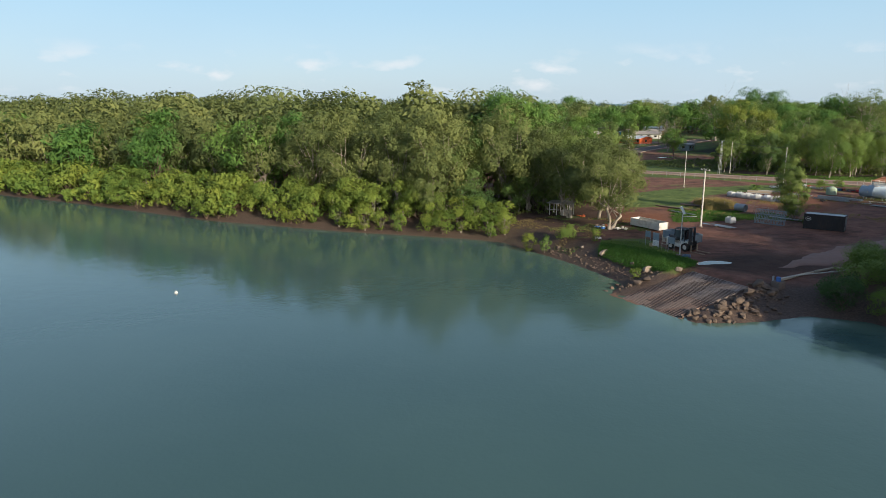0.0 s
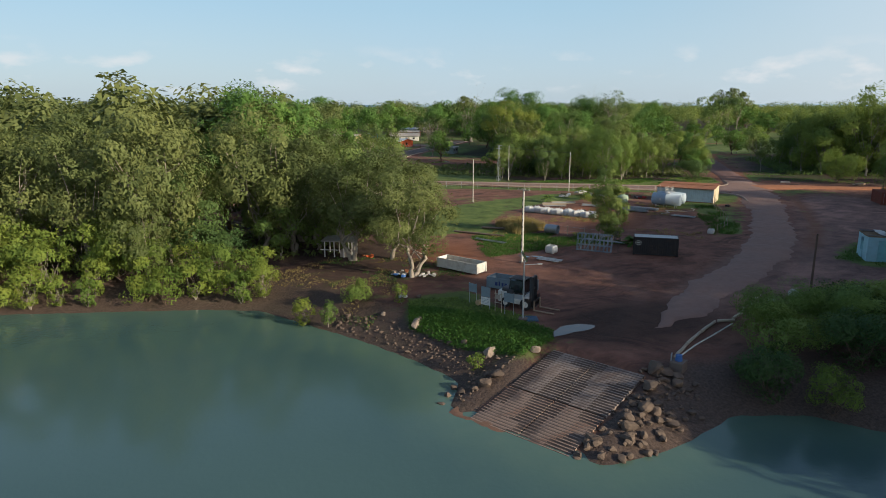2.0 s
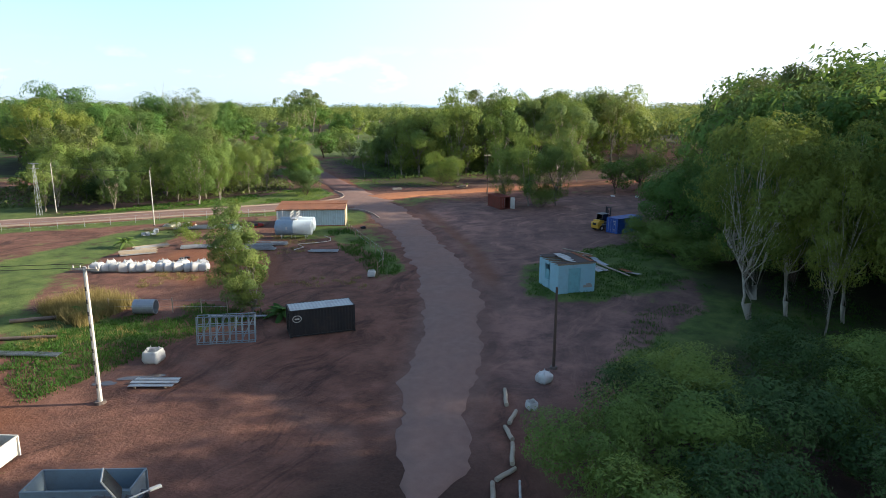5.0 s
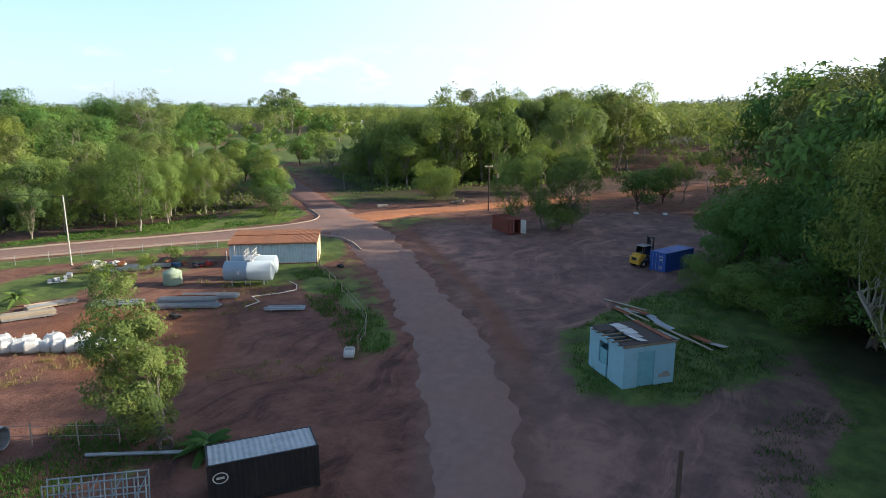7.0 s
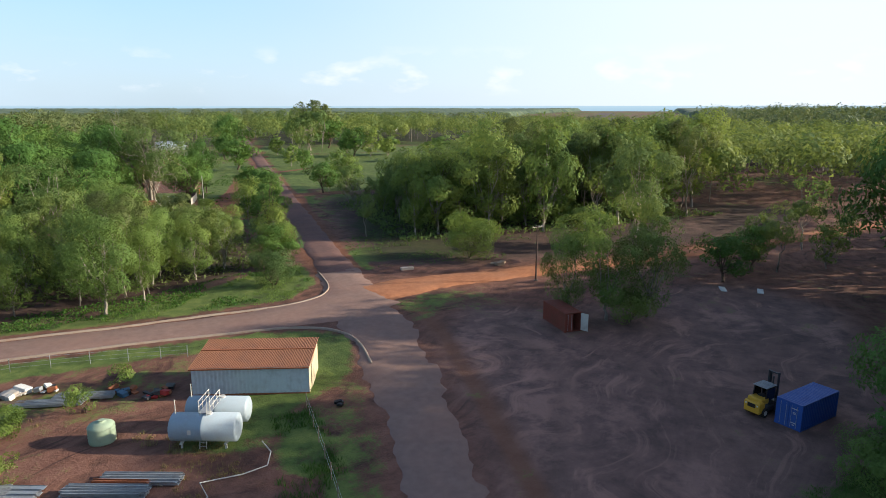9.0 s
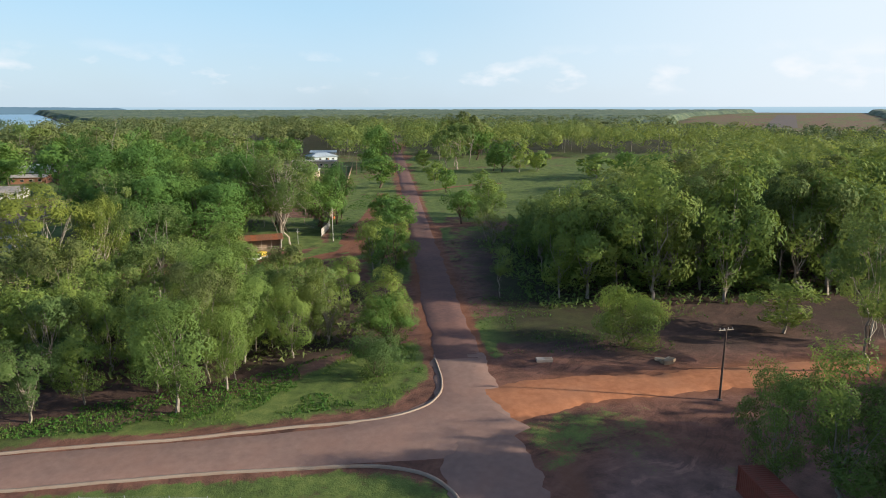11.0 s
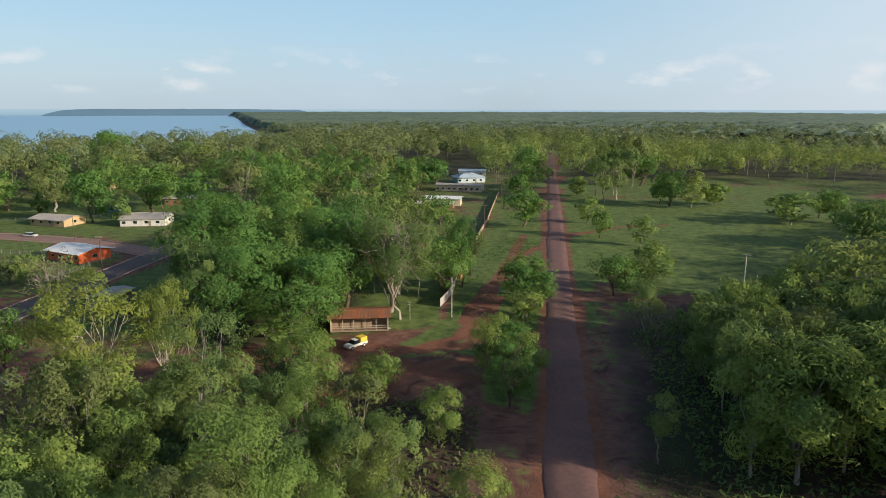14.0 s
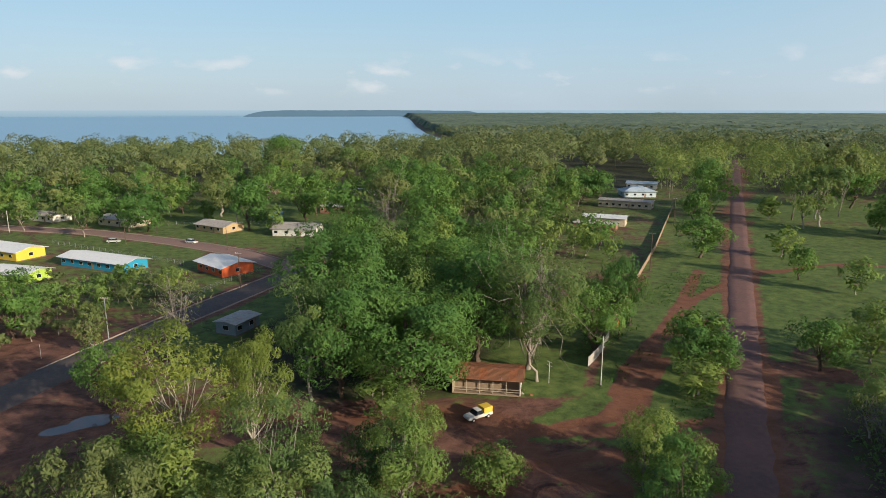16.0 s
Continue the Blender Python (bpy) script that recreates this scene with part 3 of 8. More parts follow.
def build_ground():
    xs, ys = rasp(-1700, -4, 232, 4850, 1.25, 1.07), rasp(-3000, 58, 312, 4850, 1.25, 1.07)
    X, Y = np.meshgrid(xs, ys)
    P = np.stack((X.ravel(), Y.ravel()), 1)
    s = sdist(P, LAND)
    Z = heights(P)
    big, mid = fbm(P, 0.05, 1), fbm(P, 0.22, 2)
    grass = 0.30 + (big - 0.5) * 0.9
    for poly in GREEN:
        grass = np.maximum(grass, smooth(sdist(P, poly), -2.5, 1.5) * (0.62 + 0.3 * mid))
    for poly in DIRT:
        grass = np.minimum(grass, 1 - smooth(sdist(P, poly), -1.5, 1.5) * (0.92 - 0.25 * (mid > 0.62)))
    hut = [(85, 97), (87, 91), (98, 84), (120, 82), (128, 92), (112, 100), (98, 104), (90, 101)]
    grass = np.maximum(grass, smooth(sdist(P, hut), -2.5, 2.0) * (0.55 + 0.4 * mid))
    far = dist_to_line(P, [(60, 90), (130, 150), (250, 310)])
    grass = np.where(far > 250, np.maximum(grass, 0.6), grass)
    grass = np.where(P[:, 1] > 330, np.maximum(grass, 0.42 + 0.35 * mid), grass)
    for poly in BARE:
        grass = np.minimum(grass, 1.0 - smooth(sdist(P, poly), -3, 2) * (0.62 + 0.5 * (big - 0.5)))
    for line in TRACKS:
        grass = np.minimum(grass, 1.0 - 0.95 * smooth(-dist_to_line(P + (mid[:, None] - 0.5) * 3, line), -2.6, -0.8))
    for line, half, _ in ROADS.values():
        grass -= 0.5 * smooth(-dist_to_line(P, line), -half[3] - 2.2, -half[3] - 0.2)
    rocky = smooth(-s, -7.5, -5.0)
    inner = (s > 4) & inside(P, CREEK_GREEN)
    wet = np.where(inner, 0.1, rocky) * 0.95
    u, v = ramp_uv(P)
    orange = np.zeros(len(P))
    for poly in SUN_PATCHES:
        orange = np.maximum(orange, smooth(sdist(P, poly), -2.5, 3))
    orange = np.maximum(orange, smooth(-dist_to_line(P, ROADS["east"][0]), -5.6, -3.2)) * (0.45 + 0.55 * mid)
    for line in TRACKS:
        orange = np.maximum(orange, (0.35 + 0.5 * mid) * smooth(-dist_to_line(P + (mid[:, None] - 0.5) * 3, line), -2.8, -0.6))
    verge = dist_to_line(P + (fbm(P, 0.6, 72)[:, None] - 0.5) * 4.0, ROADS["north"][0])
    orange = np.maximum(orange, 0.75 * smooth(-verge, -5.4, -3.8) * (0.4 + 0.6 * big))
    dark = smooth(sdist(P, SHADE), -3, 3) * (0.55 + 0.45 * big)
    litter_shade = 0.85 * smooth(-np.hypot((P[:, 0] - 44.5) / 12, (P[:, 1] - 88) / 7.5), -1, -0.45)
    for poly in LITTER_SHADE:
        litter_shade = np.maximum(litter_shade, smooth(sdist(P, poly), -3, 3) * (0.7 + 0.3 * big))
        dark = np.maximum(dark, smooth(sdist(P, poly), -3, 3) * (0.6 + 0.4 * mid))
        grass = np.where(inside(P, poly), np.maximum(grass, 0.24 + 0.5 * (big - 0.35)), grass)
    # the shade between far crowns is put into the ground colour
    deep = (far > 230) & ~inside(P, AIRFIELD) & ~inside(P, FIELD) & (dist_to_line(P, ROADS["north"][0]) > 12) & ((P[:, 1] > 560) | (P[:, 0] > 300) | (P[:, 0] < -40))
    litter_shade = np.where(deep, np.maximum(litter_shade, 0.8), litter_shade)
    track = smooth(-dist_to_line(P, [(49, 87), (56, 91.2), (64, 95.2), (72, 99.6), (80, 104.2), (86.5, 108.8)]), -4.6, -2.6) * smooth(P[:, 0], 47, 60)
    for line in ([(38, 84), (50, 94), (54, 106), (47, 116)], [(120, 104), (133, 118), (140, 132), (142, 150)], [(112, 100), (128, 104), (150, 106), (168, 112)], [(98, 112), (110, 116), (126, 122), (138, 138)]):
        track = np.maximum(track, 0.45 * smooth(-dist_to_line(P + (mid[:, None] - 0.5) * 9, line), -1.6, -0.3))
    flats = inside(P, AIRFIELD)
    track = np.where(flats, np.maximum(track, 0.4 + 0.3 * mid), track)
    grass = np.where(flats, np.minimum(grass, 0.25 + 0.45 * mid), grass)
    worn = dist_to_line(P + (fbm(P, 0.8, 71)[:, None] - 0.5) * 3.0, GULLY)
    track = np.maximum(track, 0.9 * smooth(worn, 1.5, 0.5))
    orange = np.maximum(orange, 0.5 * smooth(worn, 1.7, 0.5) * smooth(P[:, 0], 84, 92))
    Z = Z - 0.16 * smooth(worn, 1.3, 0.3)
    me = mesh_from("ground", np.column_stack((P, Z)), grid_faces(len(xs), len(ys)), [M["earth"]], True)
    for key, v in (("grass", grass), ("wet", wet), ("orange", orange), ("dark", dark), ("track", track), ("litter_shade", litter_shade)):
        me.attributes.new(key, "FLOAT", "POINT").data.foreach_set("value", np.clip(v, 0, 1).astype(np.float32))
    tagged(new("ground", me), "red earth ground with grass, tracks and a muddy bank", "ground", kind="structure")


build_ground()
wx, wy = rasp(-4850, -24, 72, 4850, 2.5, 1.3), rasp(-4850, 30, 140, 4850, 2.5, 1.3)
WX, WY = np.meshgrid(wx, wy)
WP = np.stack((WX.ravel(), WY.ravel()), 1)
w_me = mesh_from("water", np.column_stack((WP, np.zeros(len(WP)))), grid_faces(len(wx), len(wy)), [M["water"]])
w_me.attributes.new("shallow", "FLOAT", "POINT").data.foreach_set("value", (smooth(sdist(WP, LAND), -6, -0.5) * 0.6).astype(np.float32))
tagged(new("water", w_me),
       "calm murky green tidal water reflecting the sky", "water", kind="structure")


def resample(line, step, *extra):
    pts = np.array(line, float)
    d = np.concatenate(([0], np.cumsum(np.hypot(*np.diff(pts, axis=0).T))))
    # a smooth run through the points
    t = np.arange(0, d[-1], step)
    t = np.append(t, d[-1])
    out = np.column_stack([np.interp(t, d, pts[:, k]) for k in (0, 1)])
    w = max(3, int(6 / step)) | 1
    k = np.ones(w) / w
    pad = w // 2
    sm = np.column_stack([np.convolve(np.concatenate((2 * out[0, c] - out[pad:0:-1, c], out[:, c], 2 * out[-1, c] - out[-2:-pad - 2:-1, c])), k, "valid") for c in (0, 1)])
    return sm, [np.interp(t, d, e) for e in extra]


def ribbon(name, line, half, material, lift, ragged=0.0, step=1.0, seed=0, sink=0.0):
    """A road: a slab that follows the ground, with worn edges."""
    c, (w,) = resample(line, step, half)
    t = np.gradient(c, axis=0)
    t /= np.hypot(*t.T)[:, None]
    nrm = np.column_stack((-t[:, 1], t[:, 0]))
    r = np.random.RandomState(seed)

    def edge(sign):
        j = fbm(c + sign * 91, 0.3, seed) + 0.7 * fbm(c + sign * 37, 1.3, seed + 5) - 0.85 + 0.08 * (r.rand(len(c)) - 0.5)
        return c + sign * nrm * (w + ragged * 2.4 * j)[:, None]
    L, R = edge(1), edge(-1)
    cols = [L + (R - L) * k for k in (0, 0.06, 0.35, 0.65, 0.94, 1)]
    V = []
    for i, col in enumerate(cols):
        z = heights(col) + lift + (0.05 if 1 < i < 4 else 0) - sink * (1 - smooth(np.arange(len(c)) * step, 0.0, 11.0 if name == "main_road" else 6.0))
        if i in (0, 5):
            z = z - lift - 0.12
        V.append(np.column_stack((col, z)))
    V = np.stack(V, 1)
    return mesh_from(name, V.reshape(-1, 3), grid_faces(6, len(c))[:, ::-1], [M[material]], True)


for i, (key, (line, half, material)) in enumerate(ROADS.items()):
    rag = {"main": 0.75, "north": 0.4, "east": 0.8}.get(key, 0.08)
    lab = {"main": "worn dusty asphalt road with broken edges", "north": "long straight dusty red asphalt road", "east": "orange gravel track into the woods"}.get(key, "dark bitumen street with pale kerbs")
    tagged(new("road", ribbon("main_road" if key == "main" else "road", line, half, material, 0.09 + 0.012 * i, rag, 0.8 if key != "north" else 1.5, i, 0.3 if key in ("main", "east") else 0.0)), lab, "road", kind="structure")


# ---- trees ----
def leaves(rng, centres, radii, count, size, aspect=1.4, up=0.2, spread=0.34, shell=0.7, dome=0.62, face=None):
    """Many small pointed leaves spread over clumps; with face they turn the way their bough does."""
    c = np.repeat(centres, count, 0)
    r = np.repeat(radii, count, 0)
    k = len(c)
    d = rng.normal(size=(k, 3))
    d /= np.linalg.norm(d, axis=1)[:, None]
    if face is None:
        d[:, 2] = np.where(rng.rand(k) < dome, np.abs(d[:, 2]), d[:, 2])
        nrm = d + np.array((0, 0, up))
    else:
        g = np.repeat(face, count, 0)
        d = np.where((np.sum(d * g, 1) < -0.2)[:, None] & (rng.rand(k, 1) < 0.75), -d, d)
        nrm = 0.55 * d + 0.85 * g + np.array((0, 0, up))
    p = c + d * r * rng.uniform(shell, 1.0, (k, 1))
    nrm = nrm + rng.normal(size=(k, 3)) * spread
    nrm /= np.linalg.norm(nrm, axis=1)[:, None]
    t = np.cross(nrm, rng.normal(size=(k, 3)))
    t /= np.linalg.norm(t, axis=1)[:, None]
    t[:, 2] -= 0.25
    b = np.cross(nrm, t)
    s = size * rng.uniform(0.6, 1.35, (k, 1))
    V = np.stack((p - t * s * 0.5 * aspect + b * s * 0.34, p + t * s * 0.6 * aspect, p - t * s * 0.5 * aspect - b * s * 0.34), 1)
    return V.reshape(-1, 3), np.arange(3 * k).reshape(-1, 3)


def toned(me, tone, count):
    """Gives every leaf the tone of its bough or crown."""
    me.attributes.new("tone", "FLOAT", "POINT").data.foreach_set("value", np.repeat(tone, count * 3).astype(np.float32))
    return me


def tube(pts, rad, sides=5):
    pts = np.array(pts, float)
    V, F = [], []
    for i, p in enumerate(pts):
        t = pts[min(i + 1, len(pts) - 1)] - pts[max(i - 1, 0)]
        t /= np.linalg.norm(t) + 1e-9
        a = np.cross(t, (0.31, 0.95, 0.1) if abs(t[2]) > 0.7 else (0, 0, 1.0))
        a /= np.linalg.norm(a)
        b = np.cross(t, a)
        for j in range(sides):
            q = 2 * math.pi * j / sides
            V.append(p + rad[i] * (a * math.cos(q) + b * math.sin(q)))
    for i in range(len(pts) - 1):
        for j in range(sides):
            F.append((i * sides + j, i * sides + (j + 1) % sides, (i + 1) * sides + (j + 1) % sides, (i + 1) * sides + j))
    return np.array(V), np.array(F)


def join(pieces):
    V, F, o = [], [], 0
    for v, f in pieces:
        V.append(v)
        F.append(np.asarray(f) + o)
        o += len(v)
    return np.concatenate(V), np.concatenate(F)


def limb(rng, a, b, r0, r1, n=4, wob=0.06, sides=4):
    a, b = np.array(a, float), np.array(b, float)
    k = np.linspace(0, 1, n)[:, None]
    L = np.linalg.norm(b - a)
    p = a + (b - a) * k + rng.normal(size=(n, 3)) * wob * L * np.sin(k * math.pi)
    p[:, 2] -= 0.10 * L * np.sin(k[:, 0] * math.pi)
    return tube(p, np.linspace(r0, r1, n), sides)


def tree_meshes(name, seed, high, wide, low, clumps, clump, count, leaf, leafmat, barkmat, stems=1, trunk=0.3, limbs=12, flat=0.7, lean=0.05, bare=False, upper=0.62, lobes=0, lobe=0.5, gather=0.4, form="round"):
    """A tree whose crown is made of boughs, each a rounded mass of leaf clumps with gaps between."""
    rng = np.random.RandomState(seed)
    mid, half = (low + high) / 2, (high - low) / 2
    k = lobes or max(6, clumps // 8)
    d = rng.normal(size=(k * 6, 3))
    d /= np.linalg.norm(d, axis=1)[:, None]
    d[:, 2] = np.abs(d[:, 2]) * np.where(rng.rand(len(d)) < upper, 1, -1)
    # boughs keep apart from one another
    pick = [0]
    while len(pick) < k:
        gap = np.min(np.linalg.norm(d[:, None] - d[pick][None], axis=2), 1)
        pick.append(int(np.argmax(gap * rng.uniform(0.75, 1, len(d)))))
    d = d[pick]
    rl = wide * lobe * rng.uniform(0.62, 1.25, k)
    room = np.stack((np.maximum(wide - rl, 0.1), np.maximum(wide - rl, 0.1), np.maximum(half - rl * flat, 0.1)), 1)
    L = d * room * rng.uniform(0.72, 1.04, (k, 1))
    if form == "cone":
        L[:, :2] *= (1.05 - 0.8 * (L[:, 2:] + half) / (2 * half))
    L[:, 2] += mid
    own = np.concatenate((np.arange(k), rng.randint(0, k, max(clumps - k, 0))))
    g = rng.normal(size=(len(own), 3))
    g = g / np.linalg.norm(g, axis=1)[:, None] + gather * d[own] + np.array((0, 0, 0.22))
    g /= np.linalg.norm(g, axis=1)[:, None]
    C = L[own] + g * rl[own][:, None] * np.array((1, 1, flat)) * rng.uniform(0.3, 1.0, (len(own), 1))
    R = np.array((1, 1, flat)) * clump * rng.uniform(0.65, 1.35, (len(C), 1))
    C[:, 2] = np.clip(C[:, 2], low * 0.6 + R[:, 2] * 0.5, high - R[:, 2] * 0.8)
    wood = []
    for s in range(stems):
        a = 6.28 * s / stems + rng.rand()
        foot = np.array((math.cos(a), math.sin(a), 0)) * (0.35 * trunk * stems if stems > 1 else 0)
        fork = foot + np.array((math.cos(a) * wide * 0.18 * (stems > 1) + rng.normal() * lean * high, math.sin(a) * wide * 0.18 * (stems > 1) + rng.normal() * lean * high, low + half * 0.35))
        pts = np.linspace(0, 1, 6)[:, None] * (fork - foot) + foot + rng.normal(size=(6, 3)) * 0.012 * high
        pts[0] = foot - (0, 0, 0.3)
        wood.append(tube(pts, trunk * np.array((1.5, 1.05, 0.95, 0.85, 0.75, 0.6))))
        for j, i in enumerate(rng.permutation(k)[:limbs]):
            q = rng.uniform(0.5, 1)
            b0 = foot + (fork - foot) * q
            wood.append(limb(rng, b0, L[i], trunk * 0.5 * (1.2 - 0.4 * q), trunk * 0.14))
            mine = np.flatnonzero(own == i)[:2 if limbs > 7 else 0]
            for e in mine:
                wood.append(limb(rng, b0 + (L[i] - b0) * 0.7, C[e], trunk * 0.18, trunk * 0.06, 3, sides=3))
            if bare:
                for _ in range(9):
                    e = L[i] + rng.normal(size=3) * rl[i] * 0.8
                    wood.append(limb(rng, b0 + (L[i] - b0) * rng.uniform(0.6, 1), e, trunk * 0.13, 0.012, 4, 0.1))
    tv, tf = join(wood)
    # every limb grows out of the stem: its first ring is tied to a point inside it
    starts, o = [], 0
    for v, _ in wood:
        starts.append(o)
        o += len(v)
    tie = [(0, s, s + 1, s + 2) for s in starts[1:]]
    tf = np.concatenate((tf, np.array(tie))) if tie else tf
    tv[0] = (0, 0, low * 0.4) if not bare else tv[0]
    lv, lf = leaves(rng, C, R, count, leaf, face=g)
    crown = toned(mesh_from(name + "_crown", lv, lf, [M[leafmat]]), np.clip(rng.rand(k)[own] * 0.75 + rng.rand(len(own)) * 0.25, 0, 1), count)
    return (mesh_from(name + "_trunk", tv, tf, [M[barkmat]], True), crown)


KINDS = {
    # near trees: height, half width, foot of the crown, clumps of leaves and their size
    "euc": [dict(high=15, wide=4.8, low=3.4, clumps=50, clump=1.05, count=92, leaf=0.29, leafmat="leaf_euc", barkmat="bark_pale", trunk=0.12, limbs=16, seed=11, flat=0.95),
            dict(high=17, wide=4.4, low=4.2, clumps=46, clump=1.05, count=96, leaf=0.29, leafmat="leaf_euc", barkmat="bark_grey", trunk=0.125, limbs=14, seed=12, flat=1.0),
            dict(high=13, wide=4.8, low=2.4, clumps=52, clump=1.1, count=90, leaf=0.29, leafmat="leaf_euc", barkmat="bark_pale", trunk=0.13, limbs=13, seed=13, stems=2, flat=0.95),
            dict(high=16, wide=5.0, low=4.0, clumps=40, clump=1.25, count=108, leaf=0.29, leafmat="leaf_grey", barkmat="bark_pale", trunk=0.125, limbs=16, seed=14, flat=0.75)],
    "bark": [dict(high=14, wide=5.6, low=1.6, clumps=105, clump=1.15, count=92, leaf=0.27, leafmat="leaf_grey", barkmat="bark_pale", trunk=0.24, limbs=8, seed=21, upper=0.48, flat=0.95),
             dict(high=15, wide=5.0, low=1.8, clumps=100, clump=1.2, count=92, leaf=0.27, leafmat="leaf_grey", barkmat="bark_pale", trunk=0.2, limbs=6, seed=22, stems=2, upper=0.48, flat=0.95)],
    "dome": [dict(high=14, wide=6.8, low=1.8, clumps=120, clump=1.45, count=74, leaf=0.34, leafmat="leaf_dark", barkmat="bark_dark", trunk=0.3, limbs=16, seed=31, flat=0.85),
             dict(high=12, wide=5.8, low=1.5, clumps=96, clump=1.35, count=74, leaf=0.33, leafmat="leaf_dark", barkmat="bark_dark", trunk=0.26, limbs=14, seed=32, flat=0.85)],
    "mang": [dict(high=4.6, wide=2.6, low=0.1, clumps=44, clump=0.72, count=46, leaf=0.22, leafmat="leaf_mang", barkmat="bark_dark", trunk=0.05, limbs=6, stems=3, flat=0.85, seed=41),
             dict(high=5.4, wide=2.4, low=0.2, clumps=44, clump=0.7, count=46, leaf=0.22, leafmat="leaf_mang", barkmat="bark_grey", trunk=0.05, limbs=6, stems=3, flat=0.9, seed=42),
             dict(high=3.6, wide=2.6, low=0.0, clumps=40, clump=0.72, count=46, leaf=0.22, leafmat="leaf_mang", barkmat="bark_dark", trunk=0.05, limbs=6, stems=3, flat=0.8, seed=43)],
    "bush": [dict(high=5.5, wide=3.6, low=0.1, clumps=56, clump=1.05, count=100, leaf=0.20, leafmat="leaf_bush", barkmat="bark_dark", trunk=0.08, limbs=8, stems=2, flat=0.8, seed=51),
             dict(high=4.5, wide=2.8, low=0.1, clumps=44, clump=0.9, count=100, leaf=0.20, leafmat="leaf_light", barkmat="bark_dark", trunk=0.07, limbs=8, stems=2, flat=0.8, seed=52)],
    "light": [dict(high=10, wide=3.3, low=0.9, clumps=60, clump=0.9, count=70, leaf=0.25, leafmat="leaf_light", barkmat="bark_grey", trunk=0.11, limbs=12, seed=61, flat=1.05),
              dict(high=9, wide=3.7, low=1.3, clumps=56, clump=0.95, count=72, leaf=0.26, leafmat="leaf_light", barkmat="bark_grey", trunk=0.12, limbs=12, seed=62, flat=1.0)],
    "gum": [dict(high=18, wide=7.6, low=3.6, clumps=120, clump=1.35, count=110, leaf=0.27, leafmat="leaf_gum", barkmat="bark_white", trunk=0.17, limbs=22, seed=63, flat=0.8, lobes=20, lobe=0.34, gather=0.5, lean=0.07, upper=0.62),
            dict(high=18, wide=6.4, low=4.2, clumps=100, clump=1.35, count=110, leaf=0.27, leafmat="leaf_gum", barkmat="bark_white", trunk=0.16, limbs=18, seed=64, flat=0.8, lobes=16, lobe=0.36, gather=0.5, lean=0.07, upper=0.62)],
    "column": [dict(high=12, wide=2.5, low=0.5, clumps=120, clump=0.8, count=84, leaf=0.2, leafmat="leaf_euc", barkmat="bark_grey", trunk=0.12, limbs=10, seed=66, lobes=18, lobe=0.52, gather=0.4)],
    "conif": [dict(high=14, wide=5.2, low=0.4, clumps=90, clump=0.95, count=84, leaf=0.24, leafmat="leaf_dark", barkmat="bark_dark", trunk=0.2, limbs=12, seed=65, form="cone", lobes=22, lobe=0.3)],
    "shrub": [dict(high=1.5, wide=0.9, low=0.05, clumps=14, clump=0.4, count=34, leaf=0.15, leafmat="leaf_light", barkmat="bark_dark", trunk=0.02, limbs=4, stems=2, seed=71),
              dict(high=1.2, wide=1.1, low=0.05, clumps=14, clump=0.4, count=34, leaf=0.15, leafmat="leaf_mang", barkmat="bark_dark", trunk=0.02, limbs=4, stems=2, seed=72)],
    "bare": [dict(high=17, wide=8, low=3.5, clumps=60, clump=1.5, count=30, leaf=0.22, leafmat="leaf_grey", barkmat="bark_grey", trunk=0.26, limbs=46, seed=81, bare=True)],
    # trees further off, with fewer and larger leaves
    "mid_euc": [dict(high=15, wide=5.6, low=2.2, clumps=32, clump=1.5, count=30, leaf=0.62, leafmat="leaf_euc", barkmat="bark_pale", trunk=0.18, limbs=5, seed=91),
                dict(high=13, wide=5.8, low=1.8, clumps=32, clump=1.6, count=30, leaf=0.62, leafmat="leaf_euc", barkmat="bark_grey", trunk=0.18, limbs=5, seed=92)],
    "mid_dome": [dict(high=12, wide=7.2, low=0.8, clumps=44, clump=1.7, count=30, leaf=0.66, leafmat="leaf_dark", barkmat="bark_dark", trunk=0.25, limbs=4, seed=93)],
    "mid_light": [dict(high=11, wide=4.4, low=1.6, clumps=28, clump=1.5, count=30, leaf=0.6, leafmat="leaf_light", barkmat="bark_grey", trunk=0.125, limbs=5, seed=94)],
    "mid_grey": [dict(high=14, wide=5.8, low=1.8, clumps=32, clump=1.5, count=30, leaf=0.6, leafmat="leaf_grey", barkmat="bark_pale", trunk=0.18, limbs=5, seed=95)],
}
WORDS = {
    "euc": ("eucalypt", "open eucalypt with pale trunk and olive crown"), "bark": ("paperbark", "paperbark tree with pale peeling trunk, grey-green crown"),
    "dome": ("shade_tree", "broad dense dark green shade tree"), "mang": ("mangrove", "low yellow-green mangrove on the muddy bank"),
    "bush": ("bush", "dense rounded green bush on the ground"), "light": ("young_tree", "young tree with bright green leaves"),
    "gum": ("gum_tree", "tall gum with white forking limbs and tufted crown"), "column": ("young_tree", "slender upright young tree with bright leaves"), "conif": ("conical_tree", "dense dark green tree tapering to the top"),
    "shrub": ("shrub", "small leafy green shrub on red earth"), "bare": ("bare_tree", "half-bare tree with grey tangled branches"),
}
BUILT, TREES = {}, []
OPEN_WAY = [(0, 0), (4, 37), (14, 60), (47, 87), (69, 100), (92, 118), (110, 136), (124, 157)]     # the clear stretch between the woods
LEAF_SIZES = (0.12, 0.16, 0.22, 0.3, 0.42, 0.6, 0.85, 1.2)


